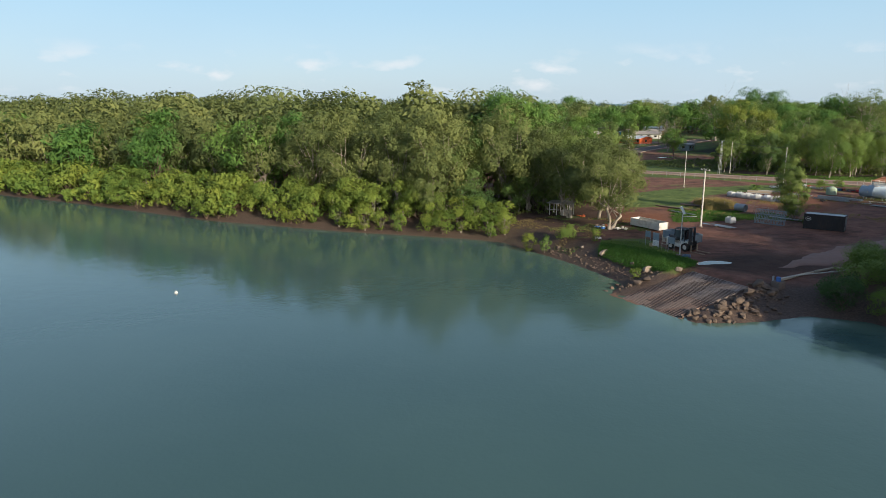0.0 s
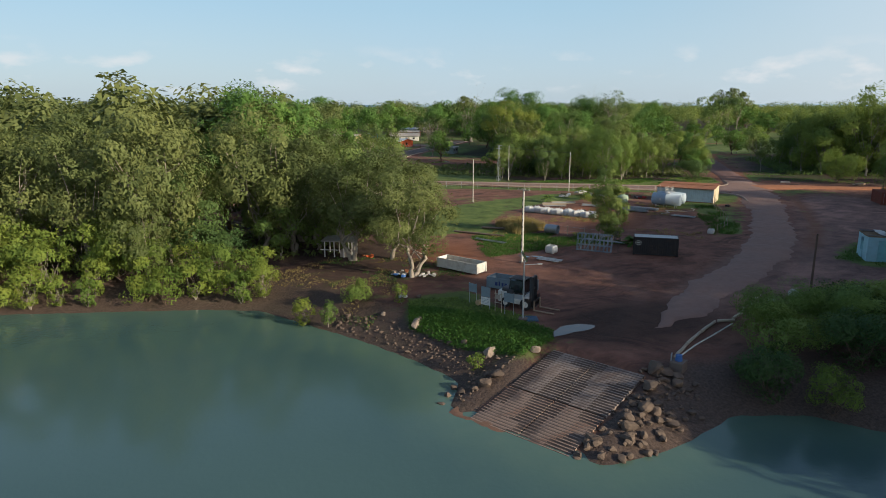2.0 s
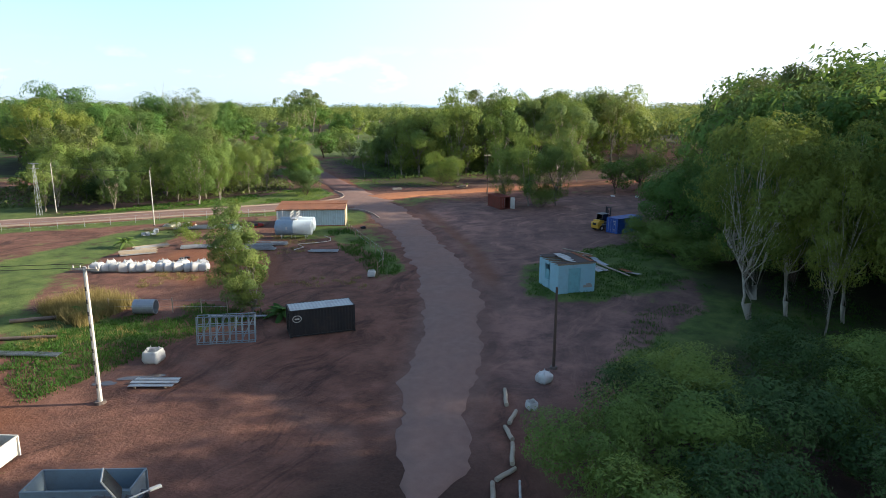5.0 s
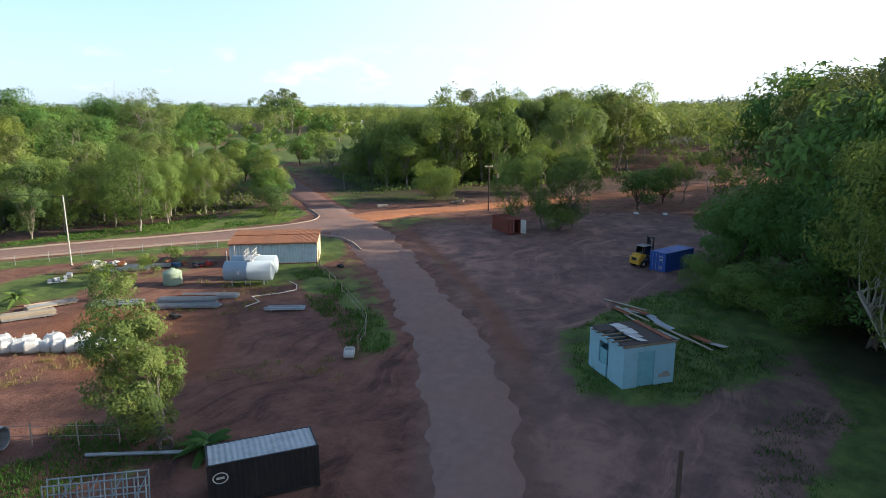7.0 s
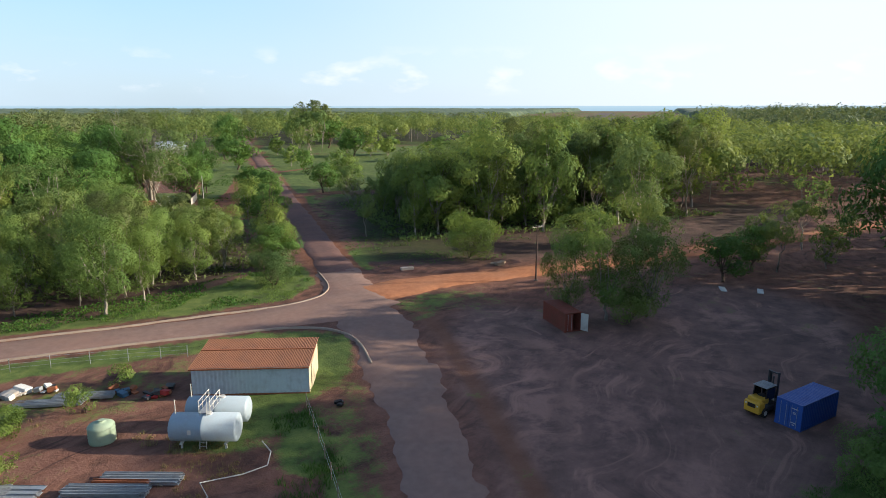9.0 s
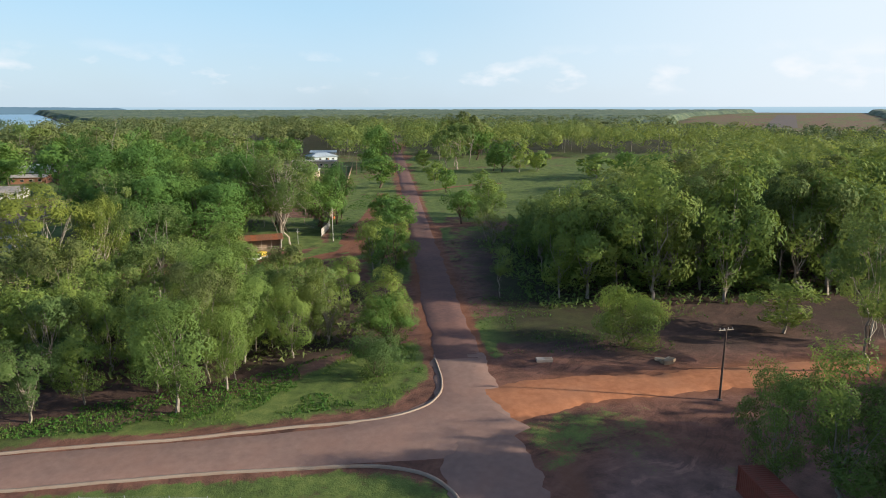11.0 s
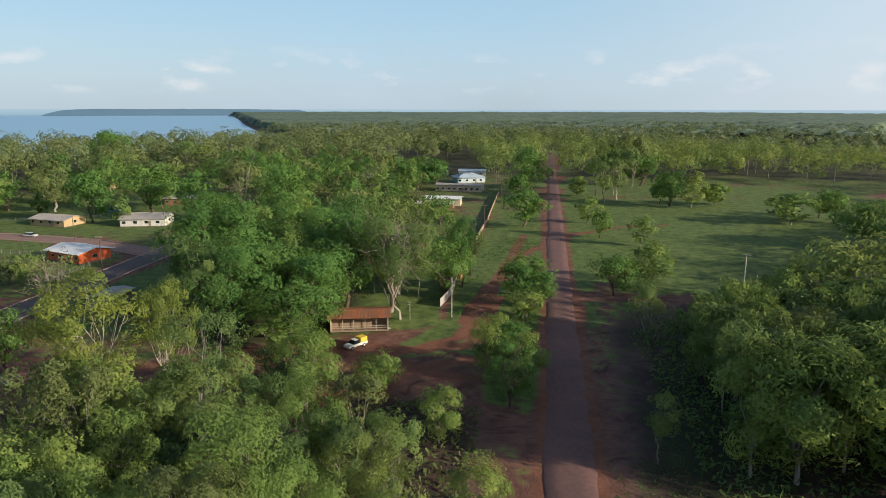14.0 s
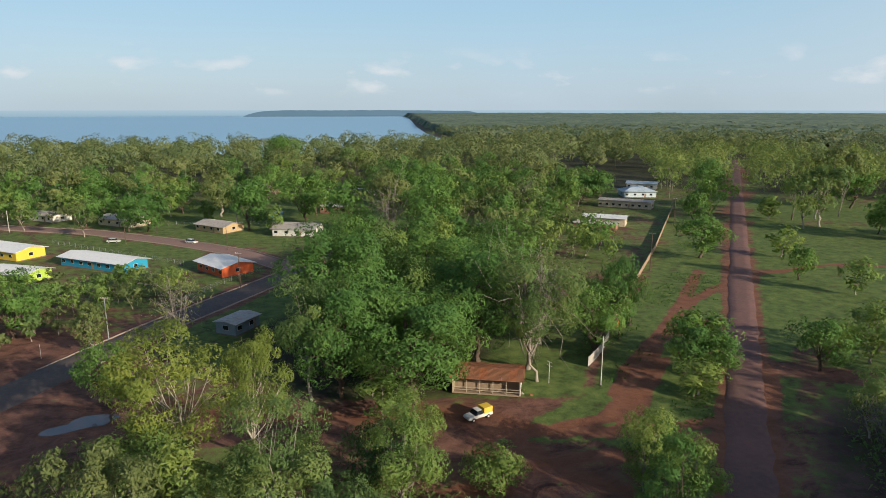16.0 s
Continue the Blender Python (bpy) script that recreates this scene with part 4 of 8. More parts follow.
def tree(kind, x, y, high, rng, wide=1.0, label="", fine=False):
    i = rng.randint(len(KINDS[kind]))
    spec = dict(KINDS[kind][i])
    scale = high / spec["high"]
    # leaves keep their real size on tall trees; far trees get fewer and larger ones
    away = math.hypot(float(dist_to_line(np.array([(x, y)]), OPEN_WAY)[0]), 24)
    level = int(np.argmin(np.abs(np.log(np.array(LEAF_SIZES[:7]) / ((0.0027 if fine else 0.0036) * away)))))
    if spec["high"] < 6:
        level = min(level, 5)
    bucket = round(math.log(scale, 1.35))
    size = LEAF_SIZES[level] / 1.35 ** bucket
    want = max(spec["count"] * (spec["leaf"] / size) ** 2 * 0.62, 8)
    spec["count"] = int(min(want, (13000 if fine or level <= 1 else 8000 if kind in ("bush", "bark") else 5600 if level < 5 else 4000) / spec["clumps"]))
    spec["leaf"] = size * math.sqrt(want / spec["count"])
    if level > 4:
        spec["limbs"] = min(spec["limbs"], 7)
    key = (kind, i, level, bucket, fine)
    m = Matrix.LocRotScale((x, y, hz(x, y) - 0.08), Euler((0, 0, rng.uniform(0, 6.28))), (scale * wide * rng.uniform(0.92, 1.1), scale * wide * rng.uniform(0.92, 1.1), scale))
    word, lab = WORDS.get(kind, WORDS.get({"mid_euc": "euc", "mid_dome": "dome", "mid_light": "light", "mid_grey": "bark"}.get(kind, kind)))
    TREES.append((x, y, spec["wide"] * scale))
    if key in BUILT:
        ob = copy_thing(BUILT[key], m)
        ob.matrix_basis = m
    else:
        t, c = tree_meshes(word, **spec)
        ob = new(word)
        ob.empty_display_size = 0.5
        for nm, me in (("trunk", t), ("crown", c)):
            p = new(nm, me)
            p.parent = ob
        ob.matrix_basis = m
        BUILT[key] = ob
    return tagged(ob, label or lab, "shrub" if kind in ("shrub", "bush") else "tree", {"mang": "mangroves along the bank"}.get(kind, "trees of the woodland"))


rt = np.random.RandomState(5)
# single trees that stand out: kind, x, y, height
ONES = [
    ("bark", 29.2, 111.8, 14.6, 1.2), ("bark", 24.2, 122.8, 16.5, 1.2), ("bark", 29.5, 121.5, 15.5, 1.15), ("bark", 17.5, 131, 18, 1.2), ("bark", 36, 133, 14.5, 1.2), ("bark", 20, 138, 19, 1.2),
    ("dome", 12.8, 156, 25), ("dome", 19, 160, 23), ("bark", 1, 131, 16), ("bark", -2, 124, 12), ("light", 16.6, 103.6, 3.2), ("bush", 20.5, 106, 3),
    ("mang", 14.5, 105.8, 3.4), ("mang", 24.6, 102.6, 2.4), ("mang", 26.2, 86.4, 1.6),
    ("shrub", 82, 150, 2.6), ("shrub", 92, 157, 3), ("shrub", 97, 160, 2.5), ("shrub", 85, 158, 3),
    ("light", 122, 193, 13.5), ("light", 128, 190, 12), 
    ("dome", 187, 113, 8.5),
    ("euc", 167.7, 260, 28), ("euc", 182, 132, 26), ("euc", 211, 107, 18),
    # the stand by the long road
    ("dome", 160, 272, 25),
    ("bare", 168, 266, 29), ("euc", 164, 402, 29), ("dome", 143, 322, 24), ("dome", 188, 278, 15), ("dome", 184, 270, 15), ("dome", 180, 290, 16),
    ("dome", 196, 256.5, 10.8), ("dome", 200.5, 252.5, 9), ("dome", 172, 226, 9), 
    ("light", 228, 254, 9.5), ("light", 241, 257, 10), 
    ("mid_light", 369, 340, 11), ("mid_light", 366, 303, 12), ("mid_dome", 384, 298, 14),
    ("mid_euc", 346, 380, 31), ("mid_euc", 336, 378, 26), ("mid_dome", 320, 418, 22), 
    ("mid_dome", 141.5, 486, 19), ("mid_dome", 139, 460, 17), ("light", 140, 236, 13), ("light", 168, 224, 12),
    ("bush", 55, 79.5, 5.6, 1.25), ("bush", 58.8, 75.5, 6.2, 1.3), ("bush", 62.5, 71, 6.2, 1.3), ("bush", 66.5, 76.5, 5.6, 1.3), ("bush", 71, 71, 5.8, 1.3), ("bush", 67, 65, 6, 1.3), ("bush", 54.5, 71.5, 5.4, 1.2),
    ("bush", 45.5, 72.5, 4.6), ("bush", 50.5, 76, 4.8, 1.2), ("bush", 75.5, 65.5, 6, 1.3), ("mang", 48.5, 68.8, 4), ("bush", 78, 72, 4.8, 1.3), ("bush", 61, 64, 5.6, 1.3), ("bush", 81, 64, 5, 1.2), ("bush", 62.5, 79.5, 4.6, 1.2),
    ("gum", 91, 75.6, 20, 0.8), ("gum", 94, 72.5, 19, 0.8), ("gum", 95, 67.5, 20, 0.8), ("gum", 92.5, 63.5, 21, 0.8), ("gum", 99, 76, 22, 0.9), ("gum", 90, 69, 17, 0.7), ("euc", 113.8, 68.6, 29), ("dome", 108, 78, 14, 1.2), ("dome", 116, 82, 13, 1.2), ("dome", 124, 84, 12, 1.1),
    ("dome", 121, 90, 13, 1.1), ("bush", 114, 88, 6, 1.4), ("bush", 118, 93, 5.5, 1.4), ("dome", 127, 89, 14, 1.1), ("bush", 110, 84, 5, 1.3),
    ("euc", 121.6, 223.4, 23.5), ("euc", 127, 262, 27), ("light", 120.7, 199, 17.5), ("euc", 206.7, 174, 22), ("euc", 196, 113, 11), ("euc", 188, 109, 15), ("euc", 196.5, 133, 12),
    ("dome", 132, 262, 22), ("dome", 94, 267, 12),
    # between the village houses
    ("dome", 32, 492, 15), ("dome", 54, 498, 16), ("dome", 200, 488, 17), ("euc", 176, 520, 18), ("dome", 242, 500, 16), ("bare", 233, 433, 21), ("bark", 222, 426, 18), ("dome", 296, 396, 15),
    ("dome", 402, 419, 24), ("dome", 178, 352, 17), ("bare", 196, 366, 18), ("light", 120, 418, 12), ("dome", 62, 440, 13), ("dome", 150, 412, 24), ("bare", 163, 392, 29), ("dome", 178, 384, 23), ("dome", 110, 430, 22), ("bark", 96, 470, 24), ("euc", 20, 452, 15), ("dome", -8, 470, 16), ("light", 92, 452, 11), ("dome", 110, 482, 16), ("dome", 262, 452, 17), ("dome", 290, 470, 18),
    ("bark", 58, 300, 12), ("euc", 66, 262, 17), ("bark", 84, 296, 11),
]
for k_, x_, y_, h_, *w_ in ONES:
    tree(k_, x_, y_, h_, rt, *w_, fine=y_ < 340)
# trees by height and half width of the crown
BROAD = [("column", 63.9, 120.2, 12.2, 2.7), ("column", 64.8, 119.2, 9.0, 2.3), ("dome", 203.5, 262, 10.2, 7.6), ("light", 193, 247.8, 6.6, 4.2), ("dome", 259.5, 341, 15, 11), ("light", 287, 335, 11.6, 5.6), ("dome", 270, 309, 10.6, 5.2), ("light", 273, 291.8, 10.3, 4.4),
    ("dome", 222.5, 251.4, 11.3, 6.4), ("light", 235, 252, 13, 6.8), ("light", 338.7, 401.6, 11.1, 5.8), ("dome", 336, 443, 25.8, 10.6), ("euc", 346.4, 396.5, 34, 10.2), ("euc", 360, 397, 36, 11.9), ("euc", 375, 399, 33, 10.8),
    ("dome", 355, 360, 13.6, 5.5), ("light", 171.6, 218.7, 10.3, 4.5), ("gum", 108.5, 241, 22.5, 10.5), ("gum", 119.5, 243.5, 20.5, 6.0), ("dome", 143.8, 257, 19.9, 12.5), ("dome", 133, 279, 28, 13), ("dome", 156.4, 293.9, 23.2, 11.8),
    ("bare", 175.6, 277.8, 27, 11.5), ("dome", 193.7, 277, 20, 5.8), ("light", 136.5, 227.5, 14.2, 5.4), ("bare", 101, 294.8, 19, 7.2), ("dome", 65, 309, 16.3, 9.0), ("conif", 164.5, 212.7, 15.2, 5.8), ("bare", 207.5, 224.3, 9.5, 5.5),
    ("dome", 352.7, 351.4, 17.5, 10), ("light", 357.5, 343, 18, 7), ("light", 376, 344.7, 11.5, 7.5), ("light", 357, 293, 14.1, 10.4), ("dome", 375, 286, 13.8, 8), ("dome", 338, 254, 16.6, 12.6),
    ("dome", 133.2, 445.6, 22.1, 14.2), ("dome", 178.5, 442, 22.6, 9.1), ("dome", 193.4, 443, 22.2, 9.2), ("dome", 123, 652, 31, 19), ("euc", 169, 575, 29, 13),
    ("dome", 140.3, 183.3, 8.8, 5.1), ("light", 141.3, 185.4, 12.4, 4.4), ("bush", 167.5, 160, 9.7, 6.4), ("light", 143.4, 129.8, 13.4, 3.4), ("light", 145.8, 125, 16.2, 5.6), ("light", 150.2, 120.6, 14.2, 4.6), ("bush", 147, 122, 5, 3.4), ("dome", 175.4, 115.5, 9.0, 5.1),
    ("euc", 115.6, 189.9, 18.3, 5.3), ("bush", 133, 176.4, 6.5, 4.6), ("light", 109.2, 184.2, 15.6, 5.2), ("light", 116.3, 186.2, 11.7, 3.4), ("light", 190.7, 145.8, 9.4, 5.8), ("light", 105, 232.9, 12.8, 5.9),
    ("euc", 133.9, 194.6, 14.2, 5.5), ("light", 149.6, 208.5, 8.7, 3.5), ("light", 131.7, 210.3, 13.8, 4.7), ("light", 137.8, 252, 8.1, 5.2), ("light", 98.5, 234.2, 6.0, 3.3), ("euc", 172.4, 190, 12.2, 3.2), ("euc", 209, 228, 13, 4.2)]
for k_, x_, y_, h_, w_ in BROAD:
    tree(k_, x_, y_, h_, rt, w_ / (KINDS[k_][0]["wide"] * h_ / KINDS[k_][0]["high"]), fine=True)


def wood(poly, gap, kinds, lo, hi, keep=1.6, under=0.0, seed=0):
    """Fills a stretch of the plan with trees at about that spacing."""
    rng = np.random.RandomState(seed)
    p = np.array(poly, float)
    a, b = p.min(0), p.max(0)
    k = int((b - a).prod() / gap ** 2 * 1.5)
    P = rng.uniform(a, b, (k, 2))
    P = P[inside(P, poly)]
    for line, half, _ in ROADS.values():
        P = P[dist_to_line(P, line) > max(half) + 3.2]
    done, lawn = [], inside(P, LAWN)
    for i, (x, y) in enumerate(P):
        if any((x - q[0]) ** 2 + (y - q[1]) ** 2 < gap ** 2 * 0.6 for q in done):
            continue
        if any((x - q[0]) ** 2 + (y - q[1]) ** 2 < (keep + 0.3 * q[2]) ** 2 for q in TREES):
            continue
        if lawn[i]:
            continue
        done.append((x, y))
        tree(kinds[rng.randint(len(kinds))], float(x), float(y), rng.uniform(lo, hi), rng)
        if rng.rand() < under:
            a = rng.uniform(0, 6.28)
            tree(("light", "bush", "light")[rng.randint(3)], float(x + gap * 0.5 * math.cos(a)), float(y + gap * 0.5 * math.sin(a)), rng.uniform(3.5, 9.0), rng, 1.25)


# the houses keep clear of trees
for x_, y_ in ((105, 361), (60, 381), (76, 370), (25, 407), (40, 397), (46, 366), (98, 434), (57, 457), (129, 417), (190, 391), (259, 407), (251, 399), (288, 455), (302, 445), (322, 487), (243, 482), (166, 528), (120, 458), (195, 540), (118, 560), (22, 478), (112, 303), (150, 470), (345, 520), (163, 255), (90, 408), (62, 416)):
    TREES.append((x_, y_, 24))
# mangrove fringe along the water
fr, _ = resample([(-210, 232), (-121, 177), (-88, 159), (-48, 135), (-20, 123.5), (4, 116), (10, 113.5)], 3.0)
for i_, (x_, y_) in enumerate(fr):
    t_ = fr[min(i_ + 1, len(fr) - 1)] - fr[max(i_ - 1, 0)]
    n_ = np.array((-t_[1], t_[0])) / np.hypot(*t_)
    for row_, gap_ in ((1.4, 0.85), (4.2, 0.8), (7.2, 0.75)):
        if rt.rand() < gap_ and not (row_ > 5 and x_ > -5):
            q_ = np.array((x_, y_)) + n_ * (row_ + rt.uniform(-0.8, 0.8)) + rt.uniform(-0.7, 0.7, 2)
            tree("mang", float(q_[0]), float(q_[1]), rt.uniform(3.2, 5.6) + (0.0, 1.2, 2.8)[(1.4, 4.2, 7.2).index(row_)], rt)

WEST = [(-180, 232), (-121, 190), (-88, 172), (-46, 147), (-18, 134), (2, 127), (14, 128), (24, 131), (34, 138), (34, 150), (18, 152), (-4, 152), (-40, 172), (-110, 216), (-170, 252)]
wood(WEST, 6.8, ["euc", "bark", "bark", "bark", "dome"], 15.5, 22, under=1.0, seed=1)
wood([(91, 209), (84, 198), (100, 190.5), (108, 186), (118, 187.5), (126, 187), (133, 188), (142, 198), (137, 206), (112, 210), (98, 222)], 5.6, ["light", "euc", "light"], 9.5, 14.5, under=0.2, seed=3)
wood([(98, 224), (112, 212), (138, 208), (142, 209), (142, 214), (128, 222), (104, 236)], 6.0, ["light", "euc", "euc"], 12, 18, under=0.2, seed=31)
wood([(96, 236), (128, 226), (150, 220), (158, 226), (146, 236), (110, 244)], 11, ["light", "light", "bush"], 5, 11, seed=32)
wood([(196, 206), (206, 204), (262, 204), (262, 222), (226, 226), (206, 224)], 5.0, ["light", "euc", "light"], 8, 12.5, under=0.3, seed=4)
wood([(188, 190), (268, 190), (268, 204), (196, 206)], 5.2, ["euc", "light", "euc"], 15.5, 19.5, under=0.5, seed=42)
wood([(180, 182), (184, 173), (268, 173), (268, 190), (186, 190)], 6.2, ["euc", "euc", "light"], 19, 24, under=0.4, seed=43)
wood([(184, 173), (187, 168), (195, 160), (204, 155), (222, 145), (250, 132), (268, 146), (268, 173)], 6.6, ["euc", "euc", "light"], 24, 29, under=0.4, seed=41)
wood([(98, 50), (98, 57), (94, 66), (93, 74), (98, 80), (108, 80), (124, 76), (142, 82), (170, 86), (190, 90), (190, 74), (160, 48), (122, 26), (112, 34)], 6.4, ["euc", "dome", "bark", "dome"], 23, 30, under=0.6, seed=5)
wood([(190, 98), (222, 86), (262, 66), (268, 84), (236, 98), (208, 110), (194, 112)], 11, ["euc", "light", "light"], 8, 11.5, under=0.4, seed=7)
# unseen woods added on the point to shade the ramp and yard
wood([(72, 54), (78, 40), (90, 26), (104, 16), (107, 19), (92, 37), (84, 45), (76, 56)], 5.8, ["euc", "dome", "bark"], 25, 30, seed=17)
# lower unseen row, added so that its shade ends at the ramp
wood([(56, 52), (62, 40), (72, 27), (84, 18), (80, 34), (72, 50), (64, 58)], 5.4, ["dome", "bark"], 14, 17.5, seed=171)
# among the houses
wood([(128, 300), (134, 270), (150, 262), (176, 296), (186, 320), (156, 344), (142, 334)], 9.0, ["dome", "dome", "light"], 15, 22, seed=10)
wood([(10, 262), (44, 250), (56, 284), (66, 318), (40, 352), (0, 350)], 8.5, ["mid_euc", "mid_grey", "mid_light"], 6, 12, seed=12)
wood([(30, 300), (64, 296), (80, 308), (96, 338), (92, 354), (60, 350), (30, 340)], 5.5, ["mid_light", "mid_grey", "mid_euc"], 4.5, 8.5, seed=19)
wood([(-40, 430), (0, 490), (40, 470), (110, 450), (150, 440), (220, 470), (280, 500), (300, 560), (100, 560), (-60, 520)], 13, ["mid_dome", "mid_dome", "mid_grey", "mid_dome", "mid_light"], 14, 25, seed=13)
wood([(176, 344), (226, 340), (246, 380), (232, 400), (186, 374)], 10, ["mid_dome", "mid_grey", "mid_light"], 10, 16, seed=14)
wood([(150, 350), (176, 344), (186, 374), (232, 402), (250, 430), (230, 470), (150, 440), (140, 400)], 14, ["mid_dome", "mid_grey", "mid_euc"], 10, 17, seed=18)


wood([(196, 412), (236, 416), (276, 462), (306, 500), (320, 545), (240, 545), (190, 500), (180, 440)], 9.5, ["mid_dome", "mid_grey", "mid_dome", "mid_light"], 9, 17, seed=33)
wood([(40, 430), (120, 432), (170, 440), (180, 480), (60, 490), (10, 470)], 14, ["mid_dome", "mid_grey"], 10, 18, seed=34)


def far_wood(poly, gap, lo, hi, per, leaf, seed, avoid=(), leafmat="leaf_far_haze", k=6, puff=0.55):
    """Distant woods, too many trees to count: lumpy crowns in one mesh."""
    rng = np.random.RandomState(seed)
    p = np.array(poly, float)
    a, b = p.min(0), p.max(0)
    P = rng.uniform(a, b, (int((b - a).prod() / gap ** 2), 2))
    P = P[inside(P, poly)]
    P = P[sdist(P, LAND) > 12]
    for line, half, _ in ROADS.values():
        P = P[dist_to_line(P, line) > max(half) + 4]
    for q in avoid:
        P = P[~inside(P, q)]
    h = lo + (hi - lo) * rng.rand(len(P)) ** 1.4
    r = rng.uniform(0.30, 0.52, len(P)) * h
    z = heights(P)
    d = rng.normal(size=(len(P), k, 3))
    d[:, :, 2] = np.where(rng.rand(len(P), k) < 0.7, np.abs(d[:, :, 2]), d[:, :, 2])
    d /= np.linalg.norm(d, axis=2)[:, :, None]
    C = np.column_stack((P, z + h * 0.58))[:, None, :] + d * np.stack((r, r, h * 0.36), 1)[:, None, :] * 0.66
    R = np.repeat(np.stack((r, r, h * 0.28), 1) * puff, k, 0)
    v, f = leaves(rng, C.reshape(-1, 3), R, per, leaf, 1.1, 0.3, 0.3, 0.75, face=d.reshape(-1, 3))
    me = toned(mesh_from("distant_woods", v, f, [M[leafmat]]), np.repeat(rng.rand(len(P)), k) * 1.5 + rng.rand(len(P) * k) * 0.3, per)
    tagged(new("distant_woods", me), "distant olive-green eucalypt woods to the horizon", "woods", kind="stuff")
    near = np.arange(len(P))[:60]
    sv, sf = join([tube([(P[i, 0], P[i, 1], z[i] - 0.2), (P[i, 0], P[i, 1], z[i] + h[i] * 0.6)], (0.16, 0.1), 3) for i in near])
    tagged(new("distant_trunks", mesh_from("distant_trunks", sv, sf, [M["bark_grey"]])), "pale trunks standing in the distant woods", "woods", kind="stuff")


far_wood([(-400, 400), (-180, 255), (-110, 216), (-40, 172), (-4, 152), (18, 154), (22, 170), (0, 196), (-40, 240), (-100, 300)], 7.5, 22, 30, 30, 1.0, 23, (), "leaf_grey", 15, 0.34)
far_wood([(250, 130), (270, 96), (330, 60), (440, 60), (480, 200), (470, 262), (420, 246), (300, 232), (240, 228), (240, 218), (250, 190)], 9.5, 19, 27, 22, 1.0, 24, (), "leaf_euc", 12, 0.38)
far_wood([(330, 474), (400, 424), (480, 404), (500, 330), (470, 262), (620, 300), (640, 430), (560, 650), (420, 650)], 13, 16, 28, 22, 1.1, 25, (), "leaf_euc", 8, 0.5)
far_wood([(190, 90), (262, 70), (330, 60), (300, 10), (200, -20), (130, 10), (160, 48)], 9, 24, 32, 12, 1.4, 26, (), "leaf_euc", 12, 0.38)
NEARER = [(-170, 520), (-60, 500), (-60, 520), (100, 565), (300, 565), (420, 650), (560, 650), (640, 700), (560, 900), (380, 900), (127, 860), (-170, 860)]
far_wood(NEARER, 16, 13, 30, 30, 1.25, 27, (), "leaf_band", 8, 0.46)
far_wood([(-500, 420), (-100, 300), (-60, 400), (-60, 520), (100, 565), (300, 565), (420, 650), (560, 650), (640, 430), (640, 300), (480, 240), (430, 60), (520, -20), (1100, 300), (1500, 900), (1200, 1500), (440, 1480), (390, 1040), (130, 870), (-170, 940), (-500, 960)], 17, 10, 21, 10, 1.9, 21, [AIRFIELD, NEARER], "leaf_far_haze", 7, 0.48)
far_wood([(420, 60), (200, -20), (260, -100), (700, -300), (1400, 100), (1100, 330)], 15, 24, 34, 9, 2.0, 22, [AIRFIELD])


def canopy():
    """The tops of the woods beyond, a rough sheet of crowns."""
    rng = np.random.RandomState(3)
    ang = np.radians(np.linspace(-46, 108, 420))
    rad = 1080 * 1.0135 ** np.arange(112)
    A, Rr = np.meshgrid(ang, rad)
    P = np.stack((60 + Rr * np.sin(A), 90 + Rr * np.cos(A)), -1).reshape(-1, 2)
    P = P + rng.normal(size=P.shape) * 4
    s = sdist(P, LAND)
    top = 9 + 5 * rng.rand(len(P)) + 9 * fbm(P, 0.0035, 9) + 6 * smooth(np.hypot(*P.T), 2500, 4800)
    z = np.where(s > 25, top, -4)
    z = np.where(inside(P, AIRFIELD), 1.0, z)
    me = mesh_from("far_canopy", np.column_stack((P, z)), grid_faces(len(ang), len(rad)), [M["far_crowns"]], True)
    tagged(new("far_canopy", me), "far forest canopy fading to the horizon", "woods", kind="stuff")


canopy()


def ridge(name, pts, high, label, seed):
    """A far low hill, rounded in section, on the horizon."""
    rng = np.random.RandomState(seed)
    c, _ = resample(pts, 25)
    t = np.gradient(c, axis=0)
    t /= np.hypot(*t.T)[:, None]
    nrm = np.column_stack((-t[:, 1], t[:, 0]))
    k = np.linspace(0, 1, len(c))
    prof = np.clip(np.minimum(k, 1 - k) * 14, 0, 1) ** 0.6
    h = high * prof * (0.75 + 0.35 * fbm(c, 0.004, seed)) + rng.normal(size=len(c)) * 0.6 * prof
    rows = [np.column_stack((c + nrm * w, np.maximum(h * q - 2, -2))) for w, q in ((-90, 0), (-60, 0.75), (0, 1), (60, 0.75), (90, 0))]
    V = np.stack(rows, 1).reshape(-1, 3)
    tagged(new(name, mesh_from(name, V, grid_faces(5, len(c)), [M["far_hill_haze"]], True)), label, "hill", kind="structure")


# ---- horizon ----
# far haze as a glowing colour on a ring, paler with height
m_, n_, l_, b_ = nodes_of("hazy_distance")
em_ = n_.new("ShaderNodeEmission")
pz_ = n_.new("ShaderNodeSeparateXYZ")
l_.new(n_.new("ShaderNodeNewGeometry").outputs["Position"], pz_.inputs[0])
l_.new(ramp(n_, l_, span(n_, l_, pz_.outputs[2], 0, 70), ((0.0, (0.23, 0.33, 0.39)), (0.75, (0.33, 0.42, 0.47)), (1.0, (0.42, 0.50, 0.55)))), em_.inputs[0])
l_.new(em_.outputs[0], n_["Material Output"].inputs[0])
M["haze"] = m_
# the island glows blue-grey: the haze before it is put into its colour
m_, n_, l_, b_ = nodes_of("far_hill_haze")
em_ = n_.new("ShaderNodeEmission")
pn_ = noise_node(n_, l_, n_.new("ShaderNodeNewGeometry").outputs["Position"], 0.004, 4)
